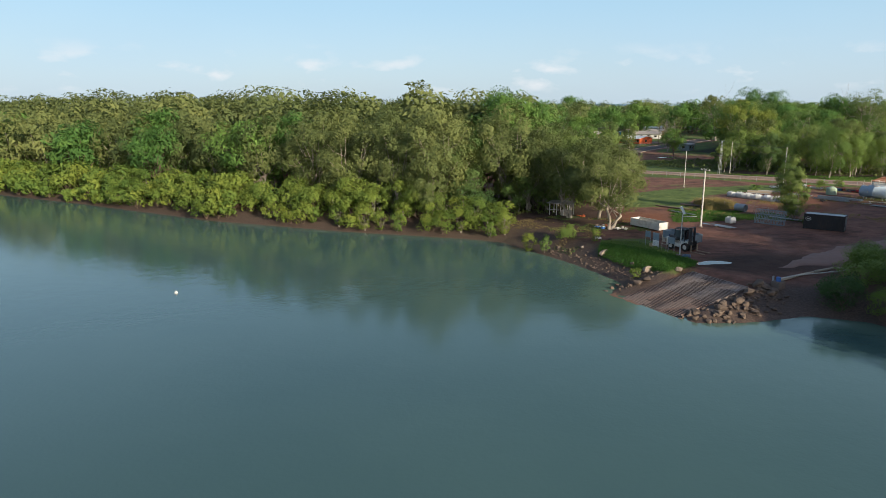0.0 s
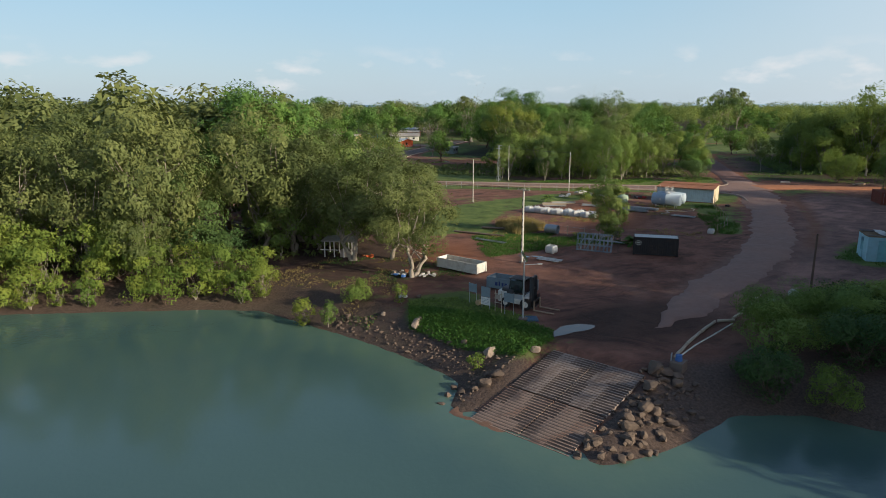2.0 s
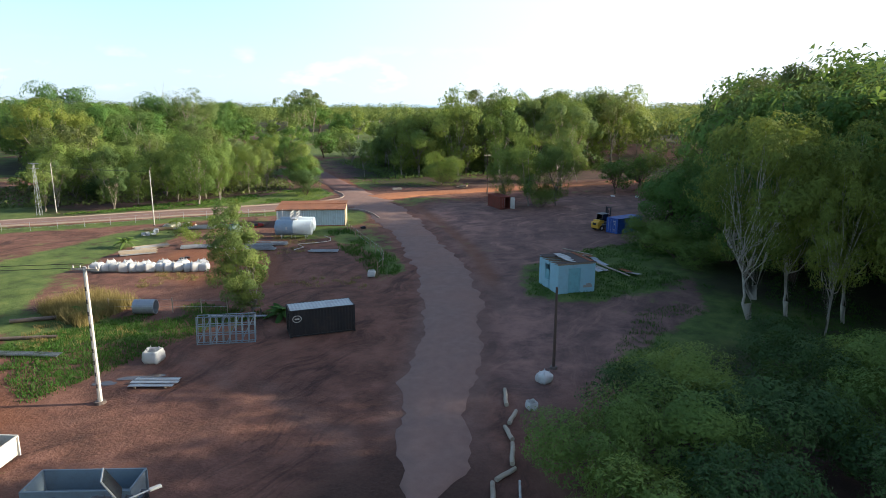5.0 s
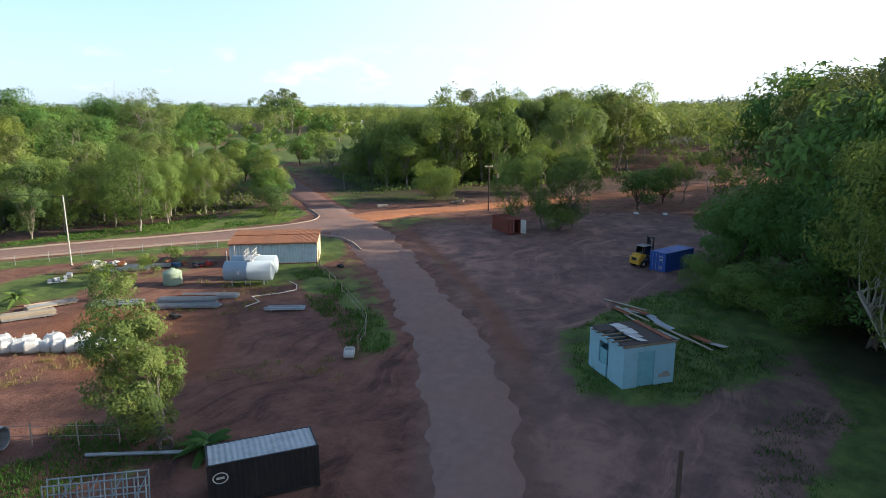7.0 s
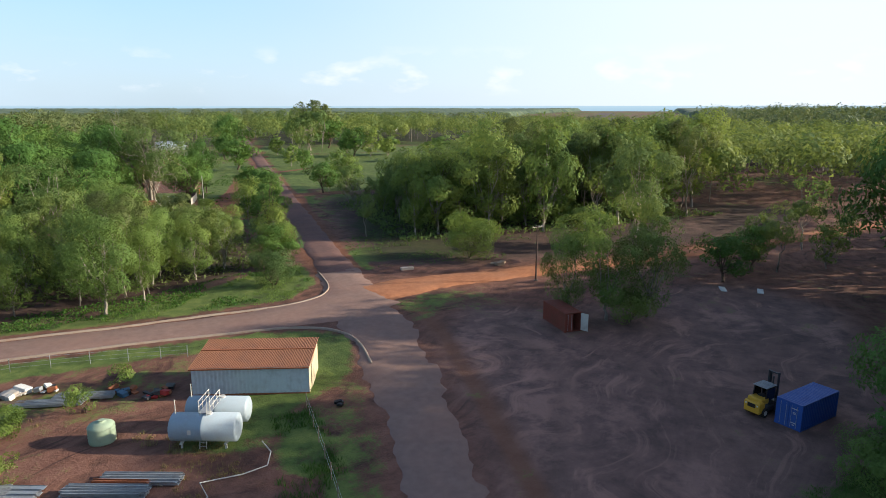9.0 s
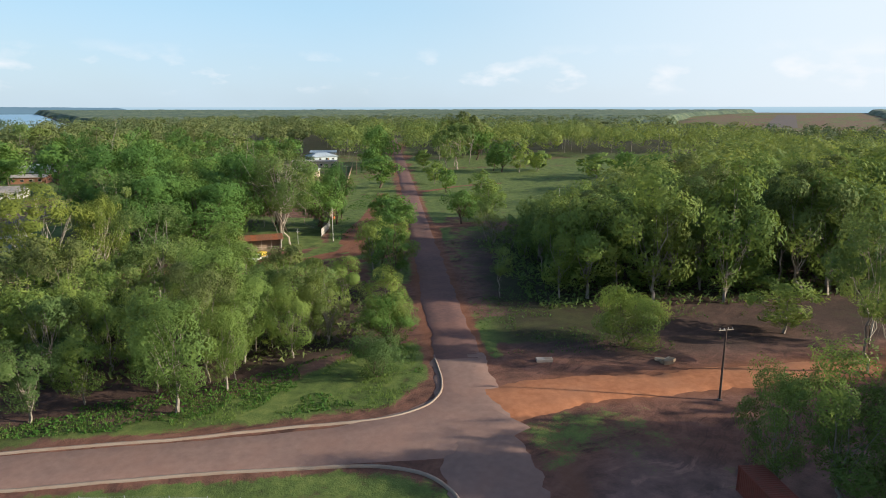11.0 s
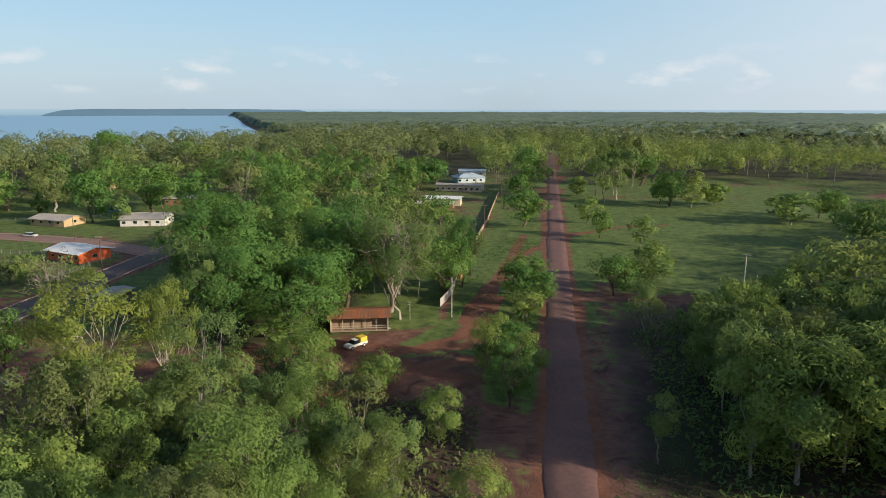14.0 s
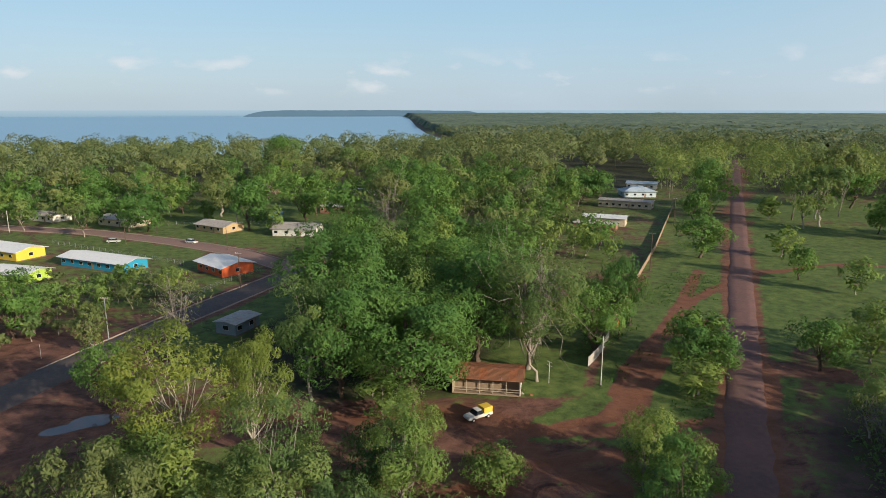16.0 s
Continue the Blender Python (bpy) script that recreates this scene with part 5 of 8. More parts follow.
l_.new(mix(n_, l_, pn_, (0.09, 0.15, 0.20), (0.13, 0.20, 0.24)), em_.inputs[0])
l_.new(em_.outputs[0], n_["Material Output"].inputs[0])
M["far_hill_haze"] = m_
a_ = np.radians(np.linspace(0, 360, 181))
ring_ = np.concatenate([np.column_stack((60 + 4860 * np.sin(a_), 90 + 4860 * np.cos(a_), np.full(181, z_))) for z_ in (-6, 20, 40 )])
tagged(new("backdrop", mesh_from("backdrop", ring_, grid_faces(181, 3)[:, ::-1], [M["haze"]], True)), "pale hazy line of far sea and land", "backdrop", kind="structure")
ridge("island", [(-90, 4600), (300, 4680), (900, 4600), (1500, 4450)], 44, "low wooded island across the bay, blue-grey with painted haze", 4)


# ---- helpers for things ----
def part(name, bm, material, parent, label=""):
    me = bpy.data.meshes.new(name)
    bm.to_mesh(me)
    bm.free()
    me.materials.append(M[material])
    ob = new(name, me)
    ob.parent = parent
    if label:
        ob["label"] = label
    return ob


def box(bm, sx, sy, sz, x=0, y=0, z=0, rx=0, ry=0, rz=0, bevel=0.0):
    """A block whose base stands at z, turned about its middle."""
    b2 = bmesh.new()
    bmesh.ops.create_cube(b2, size=1.0, matrix=Matrix.Diagonal((sx, sy, sz, 1)))
    if bevel:
        bmesh.ops.bevel(b2, geom=b2.edges[:], offset=bevel, segments=2, affect="EDGES", profile=0.6)
    bmesh.ops.transform(b2, matrix=pose(x, y, z + sz / 2, rx, ry, rz), verts=b2.verts)
    tmp = bpy.data.meshes.new("tmp")
    b2.to_mesh(tmp)
    b2.free()
    bm.from_mesh(tmp)
    bpy.data.meshes.remove(tmp)
    return bm


def rod(bm, a, b, r, r2=None, sides=10):
    a, b = Vector(a), Vector(b)
    d = b - a
    m = Matrix.Translation((a + b) / 2) @ d.to_track_quat("Z", "Y").to_matrix().to_4x4()
    bmesh.ops.create_cone(bm, cap_ends=True, segments=sides, radius1=r, radius2=r if r2 is None else r2, depth=d.length, matrix=m)
    return bm


def one(fn, *a, **k):
    bm = bmesh.new()
    fn(bm, *a, **k)
    return bm


def thing(name, x, y, rz, label, category, group="", z=None, kind=""):
    ob = new(name)
    ob.empty_display_size = 0.5
    ob.matrix_basis = pose(x, y, hz(x, y) + 0.02 if z is None else z, 0, 0, rz)
    return tagged(ob, label, category, group, kind)


def sheet_iron(bm, length, width, z=0.0, pitch=0.2, deep=0.025, x0=0.0, y0=0.0, thick=0.012, matrix=None):
    """Corrugated sheet: ribs run along y, waves along x."""
    k = max(4, int(length / pitch * 4))
    xs = np.linspace(0, length, k + 1)
    rows = []
    for y in (0, width):
        for dz in (0, -thick):
            rows.append([bm.verts.new((x0 + x, y0 + y, z + deep * math.cos(2 * math.pi * x / pitch) + dz)) for x in xs])
    a, a2, b, b2 = rows
    for i in range(k):
        bm.faces.new((a[i], a[i + 1], b[i + 1], b[i]))
        bm.faces.new((a2[i + 1], a2[i], b2[i], b2[i + 1]))
        bm.faces.new((a[i + 1], a[i], a2[i], a2[i + 1]))
        bm.faces.new((b[i], b[i + 1], b2[i + 1], b2[i]))
    if matrix is not None:
        bmesh.ops.transform(bm, matrix=matrix, verts=[v for r in rows for v in r])
    return bm

# ---- materials of things ----
for key_, col_, kw_ in (
    ("white", (0.62, 0.60, 0.55), dict(dirty=0.5, dirt=(0.22, 0.13, 0.08), rough=0.55)), ("white_bag", (0.66, 0.65, 0.62), dict(dirty=0.35, rough=0.8, bump=0.4)),
    ("blue_grey", (0.20, 0.255, 0.29), dict(dirty=0.3, rough=0.6)), ("navy", (0.03, 0.05, 0.17), dict(dirty=0.1)), ("black", (0.012, 0.012, 0.014), dict(dirty=0.15, rough=0.45)),
    ("cont_black", (0.018, 0.018, 0.02), dict(dirty=0.25, rough=0.55)), ("cont_blue", (0.025, 0.085, 0.33), dict(dirty=0.2, rough=0.5)), ("cont_red", (0.22, 0.055, 0.035), dict(dirty=0.7, rough=0.85)),
    ("yellow", (0.62, 0.34, 0.03), dict(dirty=0.2, rough=0.45)), ("tyre", (0.018, 0.017, 0.016), dict(dirty=0.5, rough=0.9)), ("steel", (0.33, 0.34, 0.35), dict(metal=0.5, rough=0.5)),
    ("galv", (0.42, 0.44, 0.46), dict(metal=0.55, rough=0.48, dirty=0.3)), ("dark_steel", (0.06, 0.06, 0.065), dict(metal=0.3, rough=0.5)), ("rust", (0.30, 0.105, 0.045), dict(dirty=0.6, dirt=(0.11, 0.05, 0.035), rough=0.9)),
    ("rust_roof", (0.25, 0.105, 0.052), dict(dirty=0.75, dirt=(0.17, 0.09, 0.065), rough=0.85, scale=0.6)), ("pale_blue", (0.34, 0.55, 0.62), dict(dirty=0.3, dirt=(0.25, 0.27, 0.27), rough=0.8)),
    ("aqua", (0.22, 0.46, 0.50), dict(dirty=0.4, rough=0.7)), ("shed_white", (0.52, 0.60, 0.63), dict(dirty=0.3, rough=0.6)), ("cream", (0.58, 0.49, 0.34), dict(dirty=0.4, rough=0.8)),
    ("tan", (0.45, 0.32, 0.17), dict(dirty=0.4, rough=0.8)), ("orange", (0.60, 0.11, 0.03), dict(dirty=0.15, rough=0.7)), ("turquoise", (0.02, 0.25, 0.40), dict(dirty=0.1, rough=0.7)),
    ("sun_yellow", (0.68, 0.46, 0.05), dict(dirty=0.1, rough=0.7)), ("lime", (0.36, 0.50, 0.07), dict(dirty=0.1, rough=0.7)), ("roof_white", (0.74, 0.73, 0.70), dict(dirty=0.15, rough=0.5)),
    ("roof_dark", (0.062, 0.046, 0.042), dict(dirty=0.5, dirt=(0.12, 0.075, 0.05), rough=0.85)), ("roof_grey", (0.42, 0.38, 0.34), dict(dirty=0.5, rough=0.7)), ("roof_blue", (0.46, 0.54, 0.60), dict(dirty=0.3, rough=0.5)), ("brick", (0.34, 0.16, 0.10), dict(dirty=0.4, rough=0.9)),
    ("timber", (0.30, 0.22, 0.15), dict(dirty=0.5, rough=0.9)), ("timber_pale", (0.45, 0.38, 0.29), dict(dirty=0.4, rough=0.9)), ("pole_wood", (0.10, 0.065, 0.05), dict(dirty=0.5, rough=0.9)),
    ("pole_pale", (0.55, 0.52, 0.47), dict(dirty=0.3, rough=0.8)), ("green_tank", (0.33, 0.42, 0.30), dict(dirty=0.3, rough=0.6)), ("red_paint", (0.42, 0.04, 0.035), dict(dirty=0.3)), ("blue_paint", (0.05, 0.14, 0.38), dict(dirty=0.3)),
    ("tarp", (0.05, 0.12, 0.20), dict(dirty=0.3, rough=0.5)), ("plaster", (0.40, 0.34, 0.29), dict(dirty=0.3)), ("barrier", (0.75, 0.16, 0.05), dict(dirty=0.2)),
):
    M[key_] = surface(key_, col_, **kw_)
m_, n_, l_, b_ = nodes_of("glass")
b_.inputs["Base Color"].default_value, b_.inputs["Roughness"].default_value = (0.015, 0.02, 0.025, 1), 0.06
b_.inputs["Specular IOR Level"].default_value = 0.8
M["glass"] = m_
m_, n_, l_, b_ = nodes_of("puddle_water")
b_.inputs["Base Color"].default_value, b_.inputs["Roughness"].default_value = (0.10, 0.07, 0.055, 1), 0.03
b_.inputs["IOR"].default_value, b_.inputs["Specular IOR Level"].default_value = 1.33, 0.9
M["puddle"] = m_


# ---- boat ramp and bank ----
def slab(bm, u0, u1, v0, v1, pitch=0.34):
    """A grooved concrete slab that follows the fall of the ramp; mud fills the grooves along the wheel ways."""
    us = np.arange(u0, u1 + 0.01, pitch / 4)
    vs = np.linspace(v0, v1, 13)
    A, B = np.meshgrid(us, vs, indexing="ij")
    Q = RAMP_TOP + A.ravel()[:, None] * RAMP_DIR + B.ravel()[:, None] * RAMP_SIDE
    way = np.abs(B.ravel() - (v0 * 0.45 + v1 * 0.55) + 0.7 * (fbm(Q * (1, 1), 0.5, 61) - 0.5))
    fill = np.clip(0.85 * smooth(way, 0.95, 0.5) + 0.8 * smooth(fbm(Q, 0.55, 62), 0.62, 0.7), 0, 1).reshape(A.shape)
    step = (np.arange(len(us)) % 4 >= 2)[:, None]
    Z = 2.0 - RAMP_FALL * A - np.where(step, 0.085 * (1 - 0.65 * fill), 0.0)
    vert = [[bm.verts.new((*(RAMP_TOP + RAMP_DIR * A[i, j] + RAMP_SIDE * B[i, j]), Z[i, j])) for j in range(len(vs))] for i in range(len(us))]
    for i in range(len(us) - 1):
        for j in range(len(vs) - 1):
            f = bm.faces.new((vert[i][j], vert[i][j + 1], vert[i + 1][j + 1], vert[i + 1][j]))
            f.material_index = 1 if i % 4 in (2, 3) or (i % 4 == 1 and fill[i, j] < 0.4) else 0
    for j, turn in ((0, 1), (len(vs) - 1, -1)):
        low = [bm.verts.new(vert[i][j].co - Vector((0, 0, 0.28))) for i in range(len(us))]
        for i in range(len(us) - 1):
            bm.faces.new((vert[i][j], vert[i + 1][j], low[i + 1], low[i])[::turn])
    bmesh.ops.recalc_face_normals(bm, faces=bm.faces)
    return bm


def ramp_concrete(name, col, mud, wet):
    """Old concrete with drawn-out mud smears down the slope and dark wet patches."""
    m, n, l, b = nodes_of(name)
    pos = n.new("ShaderNodeNewGeometry").outputs["Position"]
    mp = n.new("ShaderNodeMapping")
    mp.inputs["Rotation"].default_value, mp.inputs["Scale"].default_value = (0, 0, -math.atan2(RAMP_DIR[1], RAMP_DIR[0])), (0.16, 0.9, 0.5)
    l.new(pos, mp.inputs[0])
    run, big, fine = noise_node(n, l, mp.outputs[0], 1.0, 6, 0.7), noise_node(n, l, pos, 0.33, 5, 0.65), noise_node(n, l, pos, 9, 4, 0.7)
    c = mix(n, l, span(n, l, fine, 0.3, 0.75, 0, 0.5), col, tuple(k * 0.6 for k in col))
    c = mix(n, l, span(n, l, run, 0.5, 0.62, 0, 0.75), c, mud)
    c = mix(n, l, span(n, l, big, 0.52, 0.6, 0, 0.7), c, wet)
    l.new(c, b.inputs["Base Color"])
    l.new(span(n, l, big, 0.5, 0.62, 0.9, 0.55), b.inputs["Roughness"])
    bumped(n, l, b, maths(n, l, "ADD", fine, maths(n, l, "MULTIPLY", run, 2)), 0.4, 0.03)
    return m


ramp_ob = tagged(new("boat_ramp"), "grooved grey-brown concrete boat ramp running into water", "boat ramp", kind="structure")
M["ramp_red"] = ramp_concrete("ramp_red", (0.27, 0.19, 0.15), (0.20, 0.105, 0.07), (0.075, 0.05, 0.042))
M["ramp_pale"] = ramp_concrete("ramp_pale", (0.27, 0.215, 0.185), (0.15, 0.10, 0.08), (0.085, 0.062, 0.055))
M["groove_mud"] = surface("groove_mud", (0.085, 0.062, 0.052), (0.19, 0.14, 0.115), 0.9, 0.95, 0, 0.35, 0.4)
for u0_, u1_ in ((0, 6.7), (6.85, 12.2), (12.3, 17)):
    for v0_, v1_ in ((-4.3, -0.06), (0.06, 4.3)):
        part("slab", one(slab, u0_, u1_, v0_, v1_), "ramp_pale" if u0_ < 5 else "ramp_red", ramp_ob).data.materials.append(M["groove_mud"])


def sandbank():
    """Red mud and sand washed over the foot of the ramp."""
    us, vs = np.linspace(6.2, 16.5, 34), np.linspace(-5.2, 6.2, 38)
    A, B = np.meshgrid(us, vs)
    Q = RAMP_TOP + A.ravel()[:, None] * RAMP_DIR + B.ravel()[:, None] * RAMP_SIDE
    edge = 12.4 - 0.2 * B.ravel() + 2.2 * (fbm(Q, 0.5, 6) - 0.5)
    k = smooth(A.ravel() - edge, -0.9, 1.2)
    z = 2.0 - RAMP_FALL * A.ravel() - 0.2 + k * (0.26 + 0.12 * (fbm(Q, 0.9, 7) - 0.5))
    me = mesh_from("sandbank", np.column_stack((Q, z)), grid_faces(34, 38), [M["sand"]], True)
    tagged(new("sandbank", me), "wet reddish sand washed over the foot of the ramp", "sand", kind="structure")


M["sand"] = road_material("wet_sand", (0.10, 0.058, 0.042), (0.17, 0.095, 0.066), (0.20, 0.12, 0.085), 0.5)
sandbank()


M["rock_pale"] = surface("rock_pale", (0.27, 0.21, 0.165), (0.09, 0.06, 0.048), 0.7, 0.95, 0, 1.6, 0.9)


def boulder_mesh(seed):
    bm = bmesh.new()
    bmesh.ops.create_icosphere(bm, subdivisions=2, radius=0.5)
    r = np.random.RandomState(seed)
    for v in bm.verts:
        v.co *= 1 + 0.55 * noise.noise(v.co * 1.7 + Vector((seed * 3.1, 0, 0)))
        v.co.z *= 0.7
    for _ in range(11):
        d = Vector(r.normal(size=3)).normalized()
        for v in bm.verts:
            k = v.co.dot(d) - 0.27
            if k > 0:
                v.co -= d * k * 0.85
    me = bpy.data.meshes.new("rock")
    bm.to_mesh(me)
    bm.free()
    me.materials.append(M["rock"])
    return me


ROCKS = [boulder_mesh(k) for k in range(6)]
rr = np.random.RandomState(8)
PALE_ROCK = boulder_mesh(17)
PALE_ROCK.materials.clear()
PALE_ROCK.materials.append(M["rock_pale"])


def rock(x, y, s, z=None):
    ob = new("rock", ROCKS[rr.randint(6)])
    ob.matrix_basis = Matrix.LocRotScale((x, y, (hz(x, y) if z is None else z) + 0.12 * s), Euler(rr.uniform(-0.3, 0.3, 2).tolist() + [rr.uniform(0, 6)]), (s * rr.uniform(0.8, 1.4), s, s * rr.uniform(0.7, 1.1)))
    tagged(ob, "rough grey-brown rock lying on the muddy bank", "rock", "rocks of the bank")


mound_ = [(26.6, 71.2), (29, 69.6), (33, 69.6), (38.5, 72), (41, 75.5), (40.5, 79), (38.2, 78.4), (33, 75.6)]
P_ = rr.uniform((26, 69), (42, 80), (900, 2))
P_ = P_[inside(P_, mound_)]
for (x_, y_) in P_[:150]:
    low_ = dist_to_line(np.array([(x_, y_)]), [(26.2, 71.8), (28.3, 69.6), (32.8, 69.6), (38, 70.8)])[0] < 2.2
    rock(x_, y_, rr.uniform(0.45, 1.0) if low_ else rr.choice([0.3, 0.45, 0.7, 1.3], p=[0.35, 0.3, 0.25, 0.1]))
left_ = [(22.2, 81.3), (24.8, 86), (23.2, 91), (20, 98), (16, 104.5), (18, 106), (22, 101), (25, 96), (27, 89), (29.5, 85), (26, 82.5)]
P_ = rr.uniform((15, 80), (30, 107), (1600, 2))
P_ = P_[inside(P_, left_)]
for (x_, y_) in P_[:80]:
    rock(x_, y_, rr.choice([0.35, 0.5, 0.75], p=[0.55, 0.3, 0.15]))


def rubble(P, lo, hi, seed):
    """Stones too small and many to count, one mesh."""
    rng = np.random.RandomState(seed)
    z, V, F, o = heights(P), [], [], 0
    kinds = []
    for me in ROCKS:
        co = np.empty(len(me.vertices) * 3, np.float32)
        me.vertices.foreach_get("co", co)
        kinds.append((co.reshape(-1, 3), np.array([p.vertices[:] for p in me.polygons])))
    for (x, y), h in zip(P, z):
        v, f = kinds[rng.randint(6)]
        a, k = rng.uniform(0, 6.28), rng.uniform(lo, hi)
        c, s = math.cos(a), math.sin(a)
        q = v * k * rng.uniform(0.7, 1.4, 3)
        V.append(np.column_stack((q[:, 0] * c - q[:, 1] * s + x, q[:, 0] * s + q[:, 1] * c + y, q[:, 2] + h + 0.1 * k)))
        F.append(f + o)
        o += len(v)
    tagged(new("rubble", mesh_from("rubble", np.concatenate(V), np.concatenate(F), [M["rock"]])), "small brown stones strewn over the muddy bank", "stones", kind="stuff")


rubble(P_[80:380], 0.12, 0.38, 31)
for x_, y_, s_ in ((27.0, 90.6, 1.2), (25.3, 82.8, 1.4), (26.8, 83.2, 1.2), (22.4, 83.5, 1.0), (21.4, 82.3, 0.9), (23.4, 84.6, 1.1), (27, 103.6, 0.8), (25.4, 105, 0.9), (38.6, 77.4, 1.9), (36.5, 75.6, 1.6), (34.3, 73.4, 1.4), (39.8, 76.2, 1.3), (31.8, 72, 1.2)):
    rock(x_, y_, s_)
for x_, y_, a_, sx_, sy_, sz_ in ((24.6, 97.4, 52, 4.4, 1.6, 1.1), (28.2, 87.4, 20, 2.6, 1.7, 1.5), (31.6, 85.2, -30, 1.6, 1.2, 0.9), (22.2, 101.6, 60, 1.5, 0.8, 0.5)):
    ob_ = new("ledge_rock", PALE_ROCK)
    ob_.matrix_basis = Matrix.LocRotScale((x_, y_, hz(x_, y_) + 0.1), Euler((0.1, -0.12, radians(a_))), (sx_, sy_, sz_))
    tagged(ob_, "large pale sandstone ledge jutting from the muddy bank", "rock", "ledges of the bank")


def scatter(name, poly, count, size, material, label, seed, lift=0.25, high=0.3, gate=None):
    """Low plants too small to count, one mesh of leaves."""
    rng = np.random.RandomState(seed)
    p = np.array(poly, float)
    P = rng.uniform(p.min(0), p.max(0), (int(count * 2.5), 2))
    P = P[inside(P, poly)]
    for line, half, _ in ROADS.values():
        P = P[dist_to_line(P, line) > max(half[2:-1]) + 0.3]
    if gate is not None:
        P = P[gate(P)]
    P = P[:count]
    C = np.column_stack((P, heights(P) + lift * rng.uniform(0.2, 1, len(P))))
    v, f = leaves(rng, C, np.full((len(C), 3), high), 1, size, 1.6, 0.9, 0.5, 0.0, 0.0)
    tagged(new(name, mesh_from(name, v, f, [M[material]])), label, "plants", kind="stuff")


def blades(name, poly, count, high, material, label, seed, gate=None, wide=0.05, tuft=1):
    """Upright grass: thin bent blades in tufts, one mesh."""
    rng = np.random.RandomState(seed)
    p = np.array(poly, float)
    P = rng.uniform(p.min(0), p.max(0), (int(count * 3 / tuft), 2))
    P = P[inside(P, poly)]
    for line, half, _ in ROADS.values():
        P = P[dist_to_line(P, line) > max(half[2:-1]) + 0.4]
    if gate is not None:
        P = P[gate(P)]
    P = np.repeat(P[:count // tuft], tuft, 0) + rng.normal(size=(len(P[:count // tuft]) * tuft, 2)) * (0.22 if tuft > 1 else 0.0)
    k = len(P)
    a, h = rng.uniform(0, 6.28, k), high * rng.uniform(0.5, 1.2, k)
    d = np.column_stack((np.cos(a), np.sin(a), np.zeros(k)))
    B = np.column_stack((P, heights(P) - 0.03))
    tip = B + rng.normal(size=(k, 3)) * 0.28 * h[:, None] * (1, 1, 0) + np.column_stack((np.zeros((k, 2)), h))
    w = wide * rng.uniform(0.7, 1.4, (k, 1))
    V = np.stack((B - d * w, B + d * w, tip), 1).reshape(-1, 3)
    tagged(new(name, mesh_from(name, V, np.arange(3 * k).reshape(-1, 3), [M[material]])), label, "plants", kind="stuff")


scatter("creeper", [(23.6, 97), (25.0, 101), (28, 98.5), (31.5, 95), (34.0, 91), (35.3, 88.3), (34, 86.2), (30, 84.6), (26.3, 90)], 17000, 0.13, "vine", "dense bright green creeper over the bank", 1, 0.34, 0.2)
scatter("bank_grass", [(23.6, 97), (25.5, 103), (31, 102), (34.4, 95), (35.5, 88.5), (30, 90)], 9000, 0.12, "leaf_light", "short green grass on top of the bank", 21, 0.08, 0.08)
scatter("bank_weeds", [(20, 100), (24, 104), (30, 108), (36, 108), (34, 120), (22, 126), (10, 118), (16, 108)], 5000, 0.13, "grass_dry", "patchy dry grass under paperbarks", 22, 0.1, 0.1, lambda P: fbm(P, 0.35, 45) > 0.6)
scatter("bank_weeds", [(20, 100), (24, 104), (30, 108), (36, 108), (34, 120), (22, 126), (10, 118), (16, 108)], 9000, 0.12, "leaf_dark", "patchy green weeds under paperbarks", 23, 0.1, 0.1, lambda P: fbm(P, 0.35, 46) > 0.55)
tuft_ = lambda P: fbm(P, 0.16, 44) > 0.52
blades("dry_grass", [(46, 128), (62, 118), (78, 114), (92, 132), (96, 140), (90, 160), (70, 158), (56, 146)], 22000, 0.42, "grass_dry", "dry straw-coloured grass tufts on red earth", 2, lambda P: fbm(P, 0.16, 44) > 0.56, 0.016, 26)
blades("dry_grass", [(53, 129), (60, 131), (59, 138), (53, 137)], 7000, 1.5, "grass_dry", "tall dry straw-coloured grass by the pipes", 3, None, 0.03, 5)
blades("weeds", [(42, 117), (60, 119), (66, 116), (64, 126), (46, 132)], 16000, 0.3, "vine", "low green weeds between stored materials", 4, lambda P: fbm(P, 0.4, 49) > 0.42, 0.04, 4)
blades("verge_grass", [(84, 198), (108, 178), (128, 168), (141, 173), (146, 184), (120, 186), (100, 192)], 12000, 0.3, "leaf_light", "rough green grass by the kerb", 51, lambda P: fbm(P, 0.3, 50) > 0.45, 0.05, 5)
scatter("undergrowth", [(60, 232), (84, 212), (104, 197), (120, 190), (142, 188), (160, 214), (140, 234), (90, 250)], 9000, 0.5, "leaf_grey", "low scrub under the trees", 5, 0.5, 0.4)
scatter("undergrowth", [(172, 180), (200, 158), (250, 128), (250, 190), (222, 232), (206, 230)], 9000, 0.55, "leaf_euc", "low scrub under the trees", 6, 0.7, 0.5)
scatter("undergrowth", [(86, 48), (100, 54), (120, 72), (150, 86), (190, 92), (190, 70), (120, 26)], 6000, 0.5, "leaf_dark", "low scrub under the trees", 7, 0.5, 0.4)
scatter("undergrowth", [(-120, 186), (-48, 144), (0, 124), (26, 128), (32, 140), (0, 150), (-60, 176)], 8000, 0.5, "leaf_grey", "low scrub under the trees", 8, 0.5, 0.4)
blades("verge_grass", [(86, 98), (88, 91), (100, 84), (122, 82), (128, 92), (112, 100), (98, 103)], 14000, 0.32, "vine", "green grass round the derelict hut", 24, lambda P: fbm(P, 0.35, 47) > 0.42, 0.03, 8)
